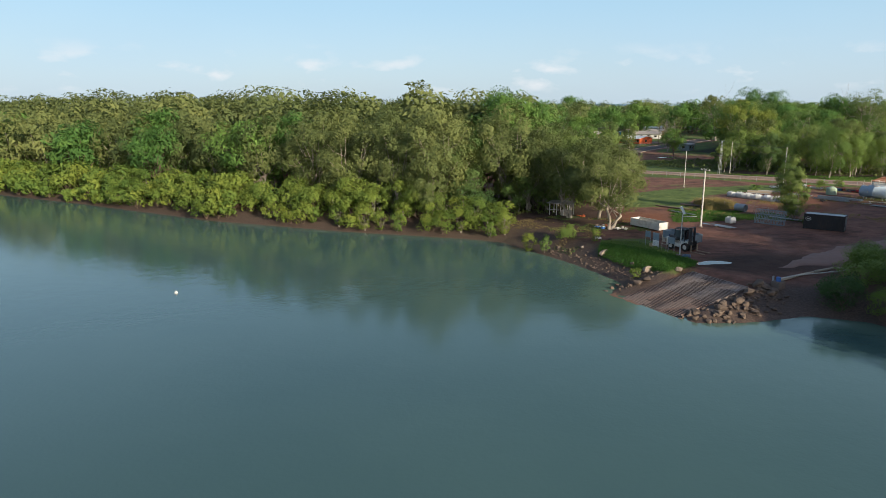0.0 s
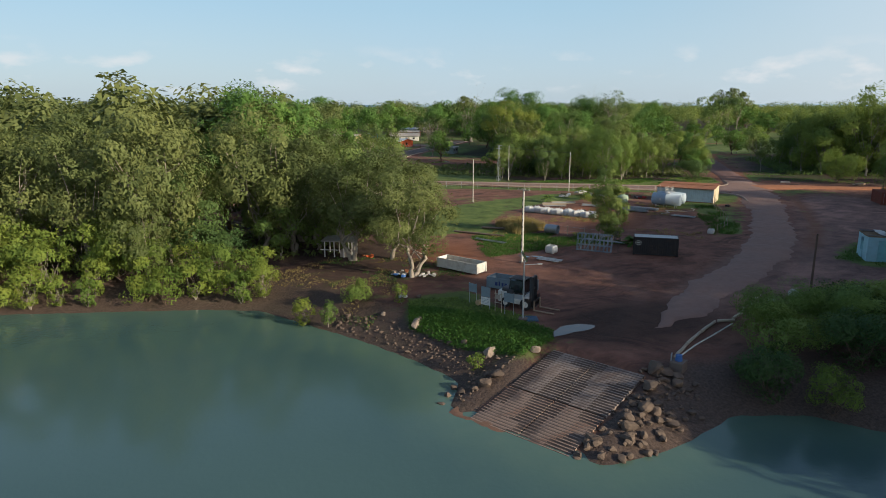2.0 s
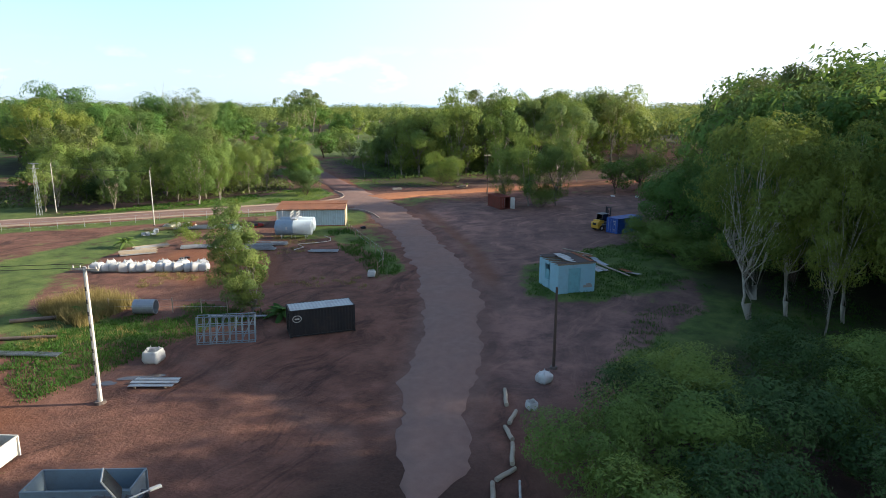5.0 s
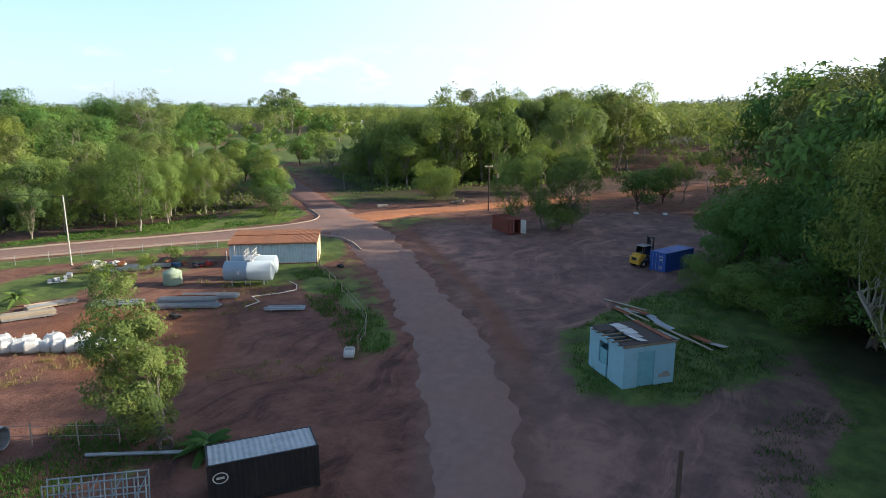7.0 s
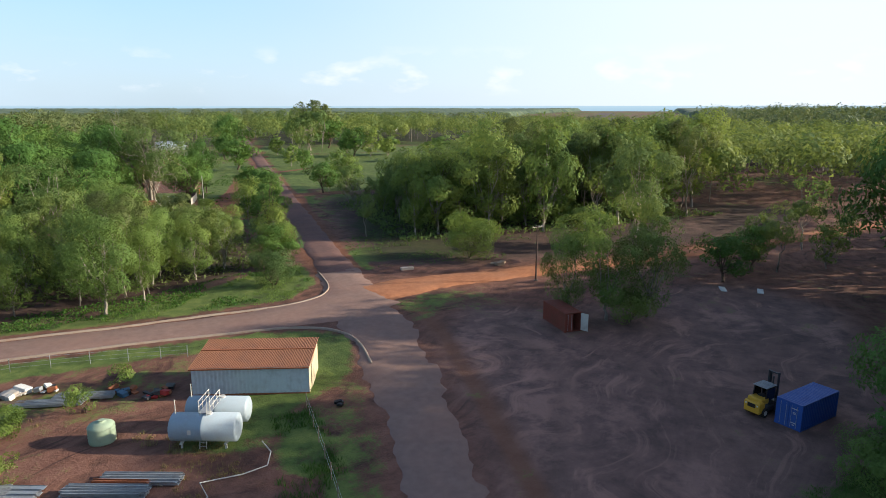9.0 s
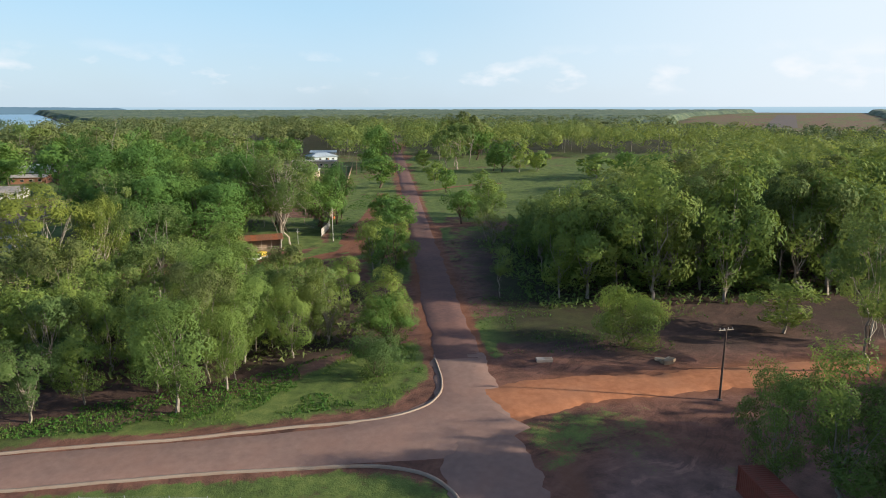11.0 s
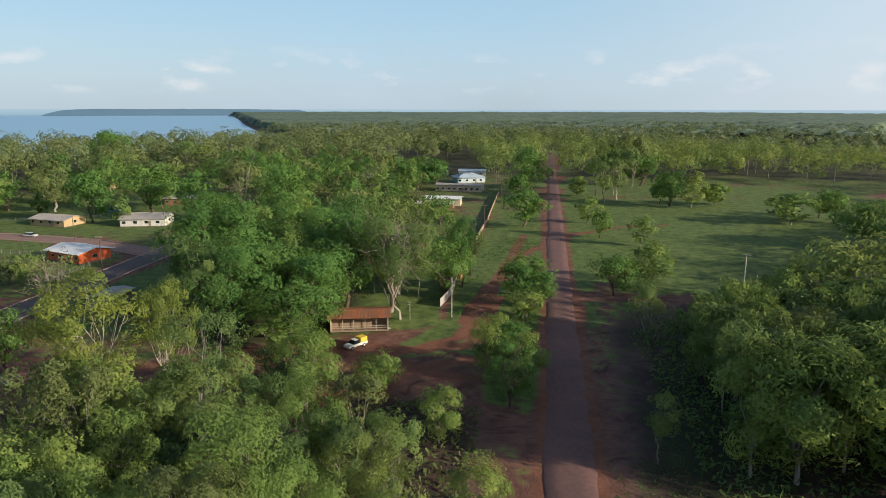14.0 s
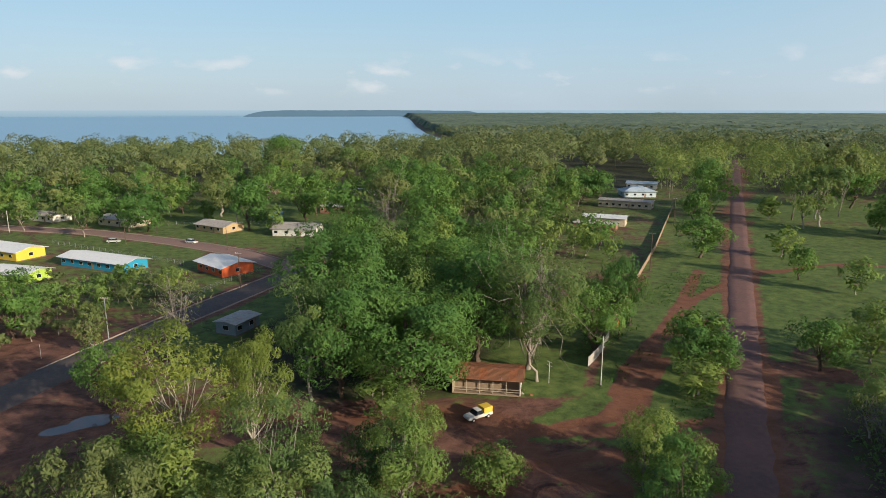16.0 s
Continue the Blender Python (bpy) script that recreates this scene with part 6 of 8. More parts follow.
blades("verge_grass", [(82, 116), (88, 115), (100, 132), (105, 140), (101, 141), (92, 130)], 9000, 0.5, "vine", "green weeds along the broken fence", 25, lambda P: fbm(P, 0.4, 48) > 0.45, 0.03, 8)
blades("verge_grass", [(70, 84), (90, 86), (98, 96), (110, 90), (118, 70), (100, 64), (74, 72)], 12000, 0.3, "vine", "green grass tufts in the shade", 9, tuft_, 0.03, 8)
scatter("verge_grass", [(150, 172), (158, 164), (170, 155), (196, 140), (204, 150), (186, 172), (176, 182), (214, 234), (206, 240)], 12000, 0.2, "leaf_dark", "patchy grass and scrub at the edge of the woods", 12, 0.15, 0.15, tuft_)
scatter("verge_grass", [(82, 196), (108, 180), (128, 170), (140, 174), (144, 186), (120, 188), (100, 194)], 9000, 0.24, "vine", "patchy grass under the trees by the kerb", 13, 0.12, 0.12, tuft_)
scatter("verge_grass", [(186, 234), (212, 268), (250, 318), (240, 326), (196, 284), (178, 256)], 7000, 0.3, "vine", "green grass tufts beside the road", 10, 0.15, 0.15, tuft_)


def puddle(x, y, rx, ry, rz, seed):
    bm = bmesh.new()
    r = np.random.RandomState(seed)
    k = 28
    ph = r.uniform(0, 6.28, 4)
    ring = []
    for i in range(k):
        a = 6.283 * i / k
        s = 1 + 0.22 * math.sin(2 * a + ph[0]) + 0.16 * math.sin(3 * a + ph[1]) + 0.1 * math.sin(5 * a + ph[2])
        ring.append(bm.verts.new((rx * s * math.cos(a), ry * s * math.sin(a), 0)))
    bm.faces.new(ring)
    me = bpy.data.meshes.new("puddle")
    bm.to_mesh(me)
    bm.free()
    me.materials.append(M["puddle"])
    ob = new("puddle", me)
    ob.matrix_basis = pose(x, y, hz(x, y) + 0.035, 0, 0, rz)
    tagged(ob, "shallow muddy puddle reflecting the sky", "puddle", kind="structure")


for q_ in PUDDLES:
    puddle(*q_)


# ---- kerbs ----
def kerb(line, name="kerb", wide=0.16, high=0.14):
    c, _ = resample(line, 1.0)
    t = np.gradient(c, axis=0)
    t /= np.hypot(*t.T)[:, None]
    nrm = np.column_stack((-t[:, 1], t[:, 0]))
    z = heights(c)
    rows = [np.column_stack((c + nrm * o, z + h)) for o, h in ((-wide, 0), (-wide * 0.7, high + 0.09), (wide, high + 0.1), (wide, -0.05))]
    V = np.stack(rows, 1).reshape(-1, 3)
    tagged(new(name, mesh_from(name, V, grid_faces(4, len(c)), [M["kerb"]])), "pale dusty concrete kerb along the road", "kerb", kind="structure")


def offset(line, d):
    p = np.array(line, float)
    t = np.gradient(p, axis=0)
    t /= np.hypot(*t.T)[:, None]
    return [tuple(q) for q in p + np.column_stack((-t[:, 1], t[:, 0])) * d]


kerb([(-20, 265.5), (30, 228.6), (60, 208), (96.1, 184.9), (106.6, 177.9), (118.9, 170.8), (125, 166.6), (130, 164.9), (134.2, 165.6), (137.6, 168.4), (140.2, 172), (142.6, 175.6)])
kerb([(-20, 258.5), (30, 221.4), (60, 201), (93.3, 177.7), (108.3, 167.7), (117, 161), (121.5, 156.5), (122.6, 151.5), (120.6, 147.2), (116.2, 141.8)])
kerb(offset(ROADS["street"][0][3:], 4.5))
kerb(offset(ROADS["street"][0][3:], -4.5))
kerb(offset(ROADS["back_street"][0], 4.5))
kerb(offset(ROADS["back_street"][0], -4.5))


# ---- containers, bins and machines ----
def corrugated_wall(bm, length, high, matrix, pitch=0.28, deep=0.036):
    """A ribbed container wall, standing on its x axis and facing -y."""
    k = int(length / pitch)
    prof = []
    for i in range(k):
        x = i * length / k
        w = length / k
        prof += [(x, 0), (x + w * 0.32, 0), (x + w * 0.5, deep), (x + w * 0.82, deep)]
    prof.append((length, 0))
    lo = [bm.verts.new(matrix @ Vector((x, y, 0))) for x, y in prof]
    hi = [bm.verts.new(matrix @ Vector((x, y, high))) for x, y in prof]
    for i in range(len(prof) - 1):
        bm.faces.new((lo[i], lo[i + 1], hi[i + 1], hi[i]))
    return bm


def container(x, y, rz, material, label, length=6.06, wide=2.44, high=2.59, open_door=False, mark=None, roof=None, writing=False):
    """Local x runs along the container; its doors are at -x."""
    ob = thing("shipping_container", x, y, rz, label, "container")
    L, W = length / 2, wide / 2
    bm = bmesh.new()
    for sx in (-1, 1):
        for sy in (-1, 1):
            box(bm, 0.16, 0.16, high, sx * (L - 0.08), sy * (W - 0.08), 0.0, bevel=0.012)
            box(bm, 0.2, 0.2, 0.14, sx * (L - 0.09), sy * (W - 0.09), 0.0)
    for sy in (-1, 1):
        for z in (0.04, high - 0.14):
            box(bm, length - 0.3, 0.1, 0.12, 0, sy * (W - 0.06), z)
    for sx in (-1, 1):
        for z in (0.04, high - 0.14):
            box(bm, 0.1, wide - 0.3, 0.12, sx * (L - 0.06), 0, z)
    box(bm, length - 0.2, wide - 0.2, 0.06, 0, 0, 0.06)
    part("frame", bm, material, ob)
    for sy in (-1, 1):
        m = pose(-L + 0.15, sy * (W - 0.07), 0.14) if sy < 0 else pose(L - 0.15, W - 0.07, 0.14, 0, 0, 180)
        part("side_wall", one(corrugated_wall, length - 0.3, high - 0.28, m), material, ob)
    part("end_wall", one(corrugated_wall, wide - 0.3, high - 0.28, pose(L - 0.07, -W + 0.15, 0.14, 0, 0, 90)), material, ob)
    bm = bmesh.new()
    sheet_iron(bm, length - 0.25, wide - 0.25, high - 0.03, 0.32, 0.018, -L + 0.125, -W + 0.125)
    part("roof", bm, roof or material, ob)
    for k, sy in enumerate((-1, 1)):
        turn = 118 if open_door and sy < 0 else 0
        hinge = new("door")
        me = bmesh.new()
        box(me, 0.06, W - 0.12, high - 0.3, 0, -sy * (W - 0.12) / 2, 0)
        for q in (0.2, 0.5, 0.8):
            box(me, 0.02, W - 0.2, 0.05, -0.035, -sy * (W - 0.12) / 2, (high - 0.3) * q)
        data = bpy.data.meshes.new("door")
        me.to_mesh(data)
        me.free()
        data.materials.append(M["white" if open_door and sy < 0 else material])
        hinge.data = None
        bpy.data.objects.remove(hinge)
        door = new("door", data)
        door.parent = ob
        door.matrix_basis = pose(-L + 0.05, sy * (W - 0.1), 0.16, 0, 0, turn)
        for q in (0.3, 0.72):
            part("lock_rod", one(rod, (-0.06, -sy * W * q, 0.05), (-0.06, -sy * W * q, high - 0.4), 0.02, sides=6), "galv", door)
    if writing:
        for z, w in ((1.98, 0.62), (1.62, 0.26), (1.5, 0.26), (0.62, 0.5), (0.42, 0.22)):
            part("stencil_bar", one(box, 0.006, w, 0.09, -L - 0.0, -W * 0.5 + 0.1, z), "white", ob, "pale stencilled bars of unreadable writing")
    if mark:
        bm = bmesh.new()
        for i in range(20):
            a0, a1 = 6.283 * i / 20, 6.283 * (i + 1) / 20
            f = [bm.verts.new((mark[0] + r * 1.25 * math.cos(a), -W - 0.005 - 0.0, mark[1] + r * math.sin(a))) for a, r in ((a0, 0.3), (a1, 0.3), (a1, 0.25), (a0, 0.25))]
            bm.faces.new(f)
        box(bm, 0.4, 0.012, 0.1, mark[0], -W - 0.004, mark[1] - 0.05)
        part("painted_mark", bm, "white", ob, "pale painted oval mark")
    return ob


container(128.6, 99.55, -24.5, "cont_blue", "bright blue steel shipping container on red earth", writing=True)
container(64.9, 109.6, 142.5, "cont_black", "black steel shipping container with grey dusty roof", mark=None, roof="galv")
container(140.75, 129.3, 52, "cont_red", "rust red shipping container with one white door open", open_door=True)
bk_c = [o for o in bpy.data.objects if o.name.startswith("shipping_container")][1]
bm = bmesh.new()
for i_ in range(20):
    a0_, a1_ = 6.283 * i_ / 20, 6.283 * (i_ + 1) / 20
    bm.faces.new([bm.verts.new((2.35 + r_ * 1.25 * math.cos(q_), 1.226, 1.75 + r_ * math.sin(q_))) for q_, r_ in ((a0_, 0.34), (a1_, 0.34), (a1_, 0.28), (a0_, 0.28))])
box(bm, 0.42, 0.012, 0.14, 2.35, 1.224, 1.68)
part("painted_mark", bm, "white", bk_c, "pale painted oval mark")


def skip_bin(x, y, rz, length, material, label, bars=False, inner="timber"):
    """An open hook-lift bin: sloped ends, ribs and a rim. Local x runs along it."""
    ob = thing("skip_bin", x, y, rz, label, "skip bin", "bins in the yard")
    L, W, Hh, t = length / 2, 1.05, 1.35, 0.05
    for sy in (-1, 1):
        bm = bmesh.new()
        v = [bm.verts.new((px, sy * (W - dy), pz)) for dy in (0, t) for px, pz in ((-L + 0.12, 0.15), (L - 0.05, 0.15), (L, Hh), (-L, Hh))]
        bm.faces.new(v[:4])
        bm.faces.new(v[4:][::-1])
        for i in range(4):
            bm.faces.new((v[i], v[(i + 1) % 4], v[4 + (i + 1) % 4], v[4 + i]))
        bmesh.ops.recalc_face_normals(bm, faces=bm.faces)
        part("side_wall", bm, material, ob)
    if inner == "timber":
        part("load", one(box, length - 0.3, 2 * W - 0.16, 0.5, 0, 0, 0.22, bevel=0.06), "bark_dark", ob, "dark brown soil and rubbish in the bin")
    part("floor_plate", one(box, length - 0.2, 2 * W - 0.1, 0.06, 0, 0, 0.15), inner, ob)
    for sx in (-1, 1):
        part("end_wall", one(box, 0.06, 2 * W - 0.1, Hh - 0.15, sx * (L - 0.06), 0, 0.15, ry=sx * 3), material, ob)
        for sy in (-1, 1):
            part("end_post", one(box, 0.12, 0.1, Hh - 0.1, sx * (L + 0.02), sy * (W - 0.05), 0.12), material, ob)
    bm = bmesh.new()
    for sy in (-1, 1):
        box(bm, length + 0.06, 0.1, 0.09, 0, sy * W, Hh - 0.03)
    for sx in (-1, 1):
        box(bm, 0.1, 2 * W, 0.09, sx * L, 0, Hh - 0.03)
    part("rim", bm, material, ob)
    for sy in (-0.5, 0.5):
        part("skid", one(box, length - 0.3, 0.14, 0.15, 0, sy, 0), "dark_steel", ob)
    for sx in (-0.8, 0.8):
        part("roller", one(rod, (sx * L, -W + 0.15, 0.1), (sx * L, W - 0.15, 0.1), 0.1), "dark_steel", ob)
    if bars:
        for i, w in enumerate((0.34, 0.2, 0.26, 0.3)):
            part("letter_bar", one(box, w, 0.012, 0.42 if i != 1 else 0.55, -L + 1.25 + i * 0.42, -W - 0.012, 0.5), "navy", ob, "dark blue painted block")
    return ob


skip_bin(36.0, 112.35, -61.6, 6.5, "white", "white dusty open skip bin standing on red earth")
skip_bin(38.1, 102.1, -56, 5.6, "blue_grey", "blue-grey open skip bin with dark blue painted blocks", True, "blue_grey")


def wheel(parent, x, y, r, w):
    ob = part("wheel", one(rod, (x, y - w / 2, r), (x, y + w / 2, r), r, sides=20), "tyre", parent)
    part("rim", one(rod, (x, y - w / 2 - 0.012, r), (x, y + w / 2 + 0.012, r), r * 0.52, sides=14), "white", ob)
    return ob


def forklift(x, y, rz, paint, size, label, chassis, mast_high):
    """Counterbalance forklift; local +x is forward, towards the forks."""
    ob = thing("forklift", x, y, rz, label, "forklift")
    s = size
    bm = bmesh.new()
    box(bm, 0.75 * s, 1.25 * s, 0.85 * s, -1.15 * s, 0, 0.32 * s, bevel=0.14 * s)
    part("counterweight", bm, paint, ob)
    bm = bmesh.new()
    box(bm, 0.95 * s, 1.1 * s, 0.42 * s, -0.75 * s, 0, 0.95 * s, ry=6, bevel=0.1 * s)
    part("bonnet", bm, paint if paint == "yellow" else "dark_steel", ob)
    part("grille", one(box, 0.05 * s, 0.6 * s, 0.3 * s, -1.52 * s, 0, 0.75 * s), "black", ob)
    bm = bmesh.new()
    box(bm, 1.9 * s, 1.15 * s, 0.38 * s, -0.1 * s, 0, 0.32 * s, bevel=0.05 * s)
    box(bm, 0.5 * s, 1.1 * s, 0.35 * s, 0.65 * s, 0, 0.6 * s, bevel=0.05 * s)
    part("chassis", bm, chassis, ob)
    part("seat", one(box, 0.45 * s, 0.5 * s, 0.5 * s, -0.3 * s, 0, 0.95 * s, bevel=0.08 * s), "black", ob)
    for px in (-0.7, 0.55):
        for sy in (-1, 1):
            part("cab_post", one(rod, (px * s, sy * 0.5 * s, 0.9 * s), ((px * 0.78) * s, sy * 0.47 * s, 2.12 * s), 0.045 * s, sides=6), "black", ob)
    bm = bmesh.new()
    box(bm, 1.25 * s, 1.08 * s, 0.06 * s, -0.06 * s, 0, 2.1 * s, bevel=0.02 * s)
    for i in range(5):
        box(bm, 0.05 * s, 1.0 * s, 0.05 * s, (-0.5 + 0.22 * i) * s, 0, 2.15 * s)
    part("cab_roof", bm, "steel" if paint == "yellow" else "dark_steel", ob)
    for sy in (-1, 1):
        part("cab_window", one(box, 0.95 * s, 0.012, 0.85 * s, -0.08 * s, sy * 0.5 * s, 1.15 * s), "glass", ob)
    part("windscreen", one(box, 0.012, 0.9 * s, 0.9 * s, 0.5 * s, 0, 1.1 * s), "glass", ob)
    mast = bmesh.new()
    for sy in (-1, 1):
        box(mast, 0.16 * s, 0.1 * s, mast_high, 0.98 * s, sy * 0.36 * s, 0.12)
        box(mast, 0.12 * s, 0.08 * s, mast_high * 0.97, 1.1 * s, sy * 0.28 * s, 0.16)
    for z in (0.3, 0.62, 0.98):
        box(mast, 0.12 * s, 0.8 * s, 0.1 * s, 1.0 * s, 0, mast_high * z)
    rod(mast, (0.95 * s, 0, 0.2), (0.95 * s, 0, mast_high * 0.9), 0.06 * s)
    part("mast", mast, "dark_steel", ob)
    bm = bmesh.new()
    for z in (0.28, 0.62):
        box(bm, 0.1 * s, 1.2 * s, 0.12 * s, 1.24 * s, 0, z * s)
    for i in range(6):
        box(bm, 0.05 * s, 0.05 * s, 0.75 * s, 1.24 * s, (-0.5 + 0.2 * i) * s, 0.3 * s)
    part("carriage", bm, "black", ob)
    for sy in (-1, 1):
        bm = bmesh.new()
        box(bm, 0.07 * s, 0.13 * s, 0.7 * s, 1.32 * s, sy * 0.5 * s, 0.06)
        box(bm, 1.5 * s, 0.14 * s, 0.06 * s, 2.06 * s, sy * 0.5 * s, 0.04)
        part("fork", bm, "timber" if paint != "yellow" else "dark_steel", ob)
    for px, r in ((0.72, 0.42), (-0.85, 0.36)):
        for sy in (-1, 1):
            wheel(ob, px * s, sy * 0.56 * s, r * s, 0.3 * s)
    part("headlight", one(box, 0.06 * s, 0.12 * s, 0.1 * s, -1.5 * s, 0.45 * s, 0.9 * s), "white_bag", ob)
    part("headlight", one(box, 0.06 * s, 0.12 * s, 0.1 * s, -1.5 * s, -0.45 * s, 0.9 * s), "white_bag", ob)
    return ob


forklift(36.05, 96.35, -54, "white", 1.5, "white and black rough-terrain forklift parked beside a bin", "white", 3.5)
forklift(128.0, 103.1, -24.5, "yellow", 1.3, "yellow forklift parked beside a blue container", "dark_steel", 3.7)


# ---- poles, lamps and signs ----
def power_pole(x, y, high, label, material="pole_pale", arms=1, rz=0, r=0.14, slots=False):
    ob = thing("power_pole", x, y, rz, label, "pole", "poles along the roads")
    part("shaft", one(rod, (0, 0, -0.3), (0, 0, high), r, r * 0.72, 8), material, ob)
    if slots:
        # slots through the shaft, their darkness shown by dark blocks set over it
        for i in range(9):
            part("rung", one(box, 2 * r * 1.04, 0.09, 0.3, 0, 0, 1.2 + i * 0.9), "dark_steel", ob)
    part("footing", one(rod, (0, 0, -0.25), (0, 0, 0.16), r * 2.6, r * 2.2, 10), "concrete", ob)
    for i in range(arms):
        z = high - 0.25 - i * 0.9
        part("crossarm", one(box, 0.1, 2.0, 0.12, 0, 0, z), "timber_pale", ob)
        for q in (-0.85, -0.3, 0.3, 0.85):
            part("insulator", one(rod, (0, q, z + 0.1), (0, q, z + 0.34), 0.05, 0.035, 8), "white", ob)
    return ob


def lattice_pole(x, y, high):
    ob = thing("lattice_pole", x, y, 20, "slender grey steel lattice pole by the road", "pole", "poles along the roads")
    for sx in (-1, 1):
        for sy in (-1, 1):
            part("leg", one(rod, (sx * 0.35, sy * 0.35, -0.1), (sx * 0.12, sy * 0.12, high), 0.035, sides=5), "galv", ob)
    k = 10
    for i in range(k):
        w0, w1 = 0.35 - 0.23 * i / k, 0.35 - 0.23 * (i + 1) / k
        for (ax, ay), (bx, by) in (((-1, -1), (1, -1)), ((1, -1), (1, 1)), ((1, 1), (-1, 1)), ((-1, 1), (-1, -1))):
            part("brace", one(rod, (ax * w0, ay * w0, high * i / k), (bx * w1, by * w1, high * (i + 1) / k), 0.02, sides=4), "galv", ob)
    for z in (high - 0.1, high - 1.0):
        part("crossarm", one(box, 0.1, 2.2, 0.1, 0, 0, z), "galv", ob)


power_pole(45.2, 112.8, 10.1, "pale concrete power pole with a timber crossarm", "pole_pale", 1, 25, 0.17, True)
power_pole(68.8, 87.7, 6.9, "short dark timber pole beside the road", "pole_wood", 0, 0, 0.14)
power_pole(159.4, 142, 9.3, "dark timber power pole beside the gravel track", "pole_wood", 1, 60, 0.15)
power_pole(60.5, 163, 9.2, "pale slender pole on the grass", "pole_pale", 0, 0, 0.1)
lattice_pole(84, 197.9, 9.9)
power_pole(87.2, 198.1, 9.6, "pale slender pole on the grass", "pole_pale", 0, 0, 0.1)
power_pole(89, 170, 9.6, "pale slender pole beside the kerb", "pole_pale", 0, 0, 0.1)
power_pole(178.3, 255.6, 9.4, "white slender pole on the verge", "white", 0, 0, 0.1)
power_pole(201, 284.9, 11.2, "dark timber power pole by the fence", "pole_wood", 1, 40, 0.16)
power_pole(233.4, 328.9, 12, "dark timber power pole by the fence", "pole_wood", 1, 40, 0.16)
power_pole(286, 396, 12, "dark timber power pole by the fence", "pole_wood", 1, 40, 0.16)
power_pole(255.7, 239.3, 9.4, "pale power pole standing on the lawn", "pole_pale", 1, 30, 0.16)
power_pole(254.1, 234.7, 5.2, "short pale post standing on the lawn", "pole_pale", 0, 0, 0.1)
power_pole(85.5, 303.3, 9.6, "grey street pole beside the kerb", "galv", 1, 60, 0.12)
power_pole(111.2, 338.6, 10.4, "dark timber pole beside the street", "pole_wood", 1, 60, 0.14)
power_pole(66.4, 413.2, 8.5, "dark street pole by the houses", "pole_wood", 0, 0, 0.12)
power_pole(73.7, 434.4, 8.5, "dark street pole by the houses", "pole_wood", 0, 0, 0.12)
power_pole(15.5, 449, 9.2, "pale street pole by the houses", "pole_pale", 0, 0, 0.12)
power_pole(104, 392, 9.0, "dark street pole by the houses", "pole_wood", 0, 0, 0.12)


def cable(a, b, sag=0.6):
    a, b = Vector(a), Vector(b)
    pts = [a.lerp(b, k / 12) - Vector((0, 0, sag * 4 * (k / 12) * (1 - k / 12))) for k in range(13)]
    v, f = tube([tuple(p) for p in pts], [0.018] * 13, 4)
    tagged(new("cable", mesh_from("cable", v, f, [M["black"]])), "thin black overhead power cable between poles", "cable", "overhead cables")


for q_ in (-0.7, 0.7):
    cable((45.2 + q_ * 0.4, 112.8 + q_ * 0.9, hz(45.2, 112.8) + 10.2), (-6 + q_, 172, 17), 1.2)
    cable((84 + q_, 197.9, hz(84, 198) + 9.9), (89 + q_ * 0.1, 170, hz(89, 170) + 9.5), 0.4)
    cable((201 + q_, 284.9, hz(201, 285) + 11.3), (233.4 + q_, 328.9, hz(233, 329) + 12.1), 0.9)
    cable((233.4 + q_, 328.9, hz(233, 329) + 12.1), (286 + q_, 396, hz(286, 396) + 12.1), 1.2)


def solar_lamp():
    ob = thing("solar_lamp", 34.3, 92.5, -35, "galvanised solar street lamp on a concrete footing", "street lamp")
    part("footing", one(box, 0.9, 0.9, 0.25, 0, 0, -0.1, bevel=0.05), "concrete", ob)
    part("pole", one(rod, (0, 0, 0), (0, 0, 6.1), 0.11, 0.07, 10), "galv", ob)
    p = part("solar_panel", one(box, 0.06, 1.0, 1.15, 0.0, 0, 6.0, ry=-28), "glass", ob, "dark solar panel")
    part("panel_frame", one(box, 0.05, 1.06, 1.2, -0.035, 0, 5.98, ry=-28), "galv", p)
    part("arm", one(rod, (0, 0, 5.7), (1.3, 0.5, 5.75), 0.035), "galv", ob)
    part("lamp_head", one(box, 0.5, 0.2, 0.1, 1.5, 0.57, 5.7, rz=20, bevel=0.03), "white", ob)


solar_lamp()


def notice_board(x, y, rz, label, kind, w=1.15):
    """A sign on two posts; its face looks along local -y."""
    ob = thing("notice_board", x, y, rz, label, "sign", "signs at the ramp")
    top = 2.35
    for sx in (-1, 1):
        part("post", one(rod, (sx * w * 0.42, 0, -0.2), (sx * w * 0.42, 0, top), 0.035, sides=6), "timber_pale" if kind == "frame" else "galv", ob)
    if kind == "frame":
        for z in (1.0, 1.45, 1.95):
            part("rail", one(box, w, 0.03, 0.07, 0, -0.04, z), "timber_pale", ob)
        part("panel", one(box, 0.5, 0.02, 0.5, 0, -0.06, 1.4), "plaster", ob)
        return
    if kind == "long":
        p = part("panel", one(box, w, 0.03, 1.1, 0, -0.04, 1.3), "blue_grey", ob)
        q = part("lower_panel", one(box, w, 0.03, 0.85, 0, -0.04, 0.4), "white_bag", ob)
        for i in range(4):
            part("text_bar", one(box, w * 0.75, 0.01, 0.035, 0, -0.06, 0.55 + i * 0.16), "blue_grey", q, "faint bars of unreadable writing")
    else:
        part("panel", one(box, w, 0.03, 0.95, 0, -0.04, 1.35, bevel=0.01), "blue_grey", ob)


notice_board(31.8, 99.3, -64, "grey back-turned metal sign on two posts", "plain")
notice_board(32.35, 97.2, -58, "tall white and grey notice board on posts", "long")
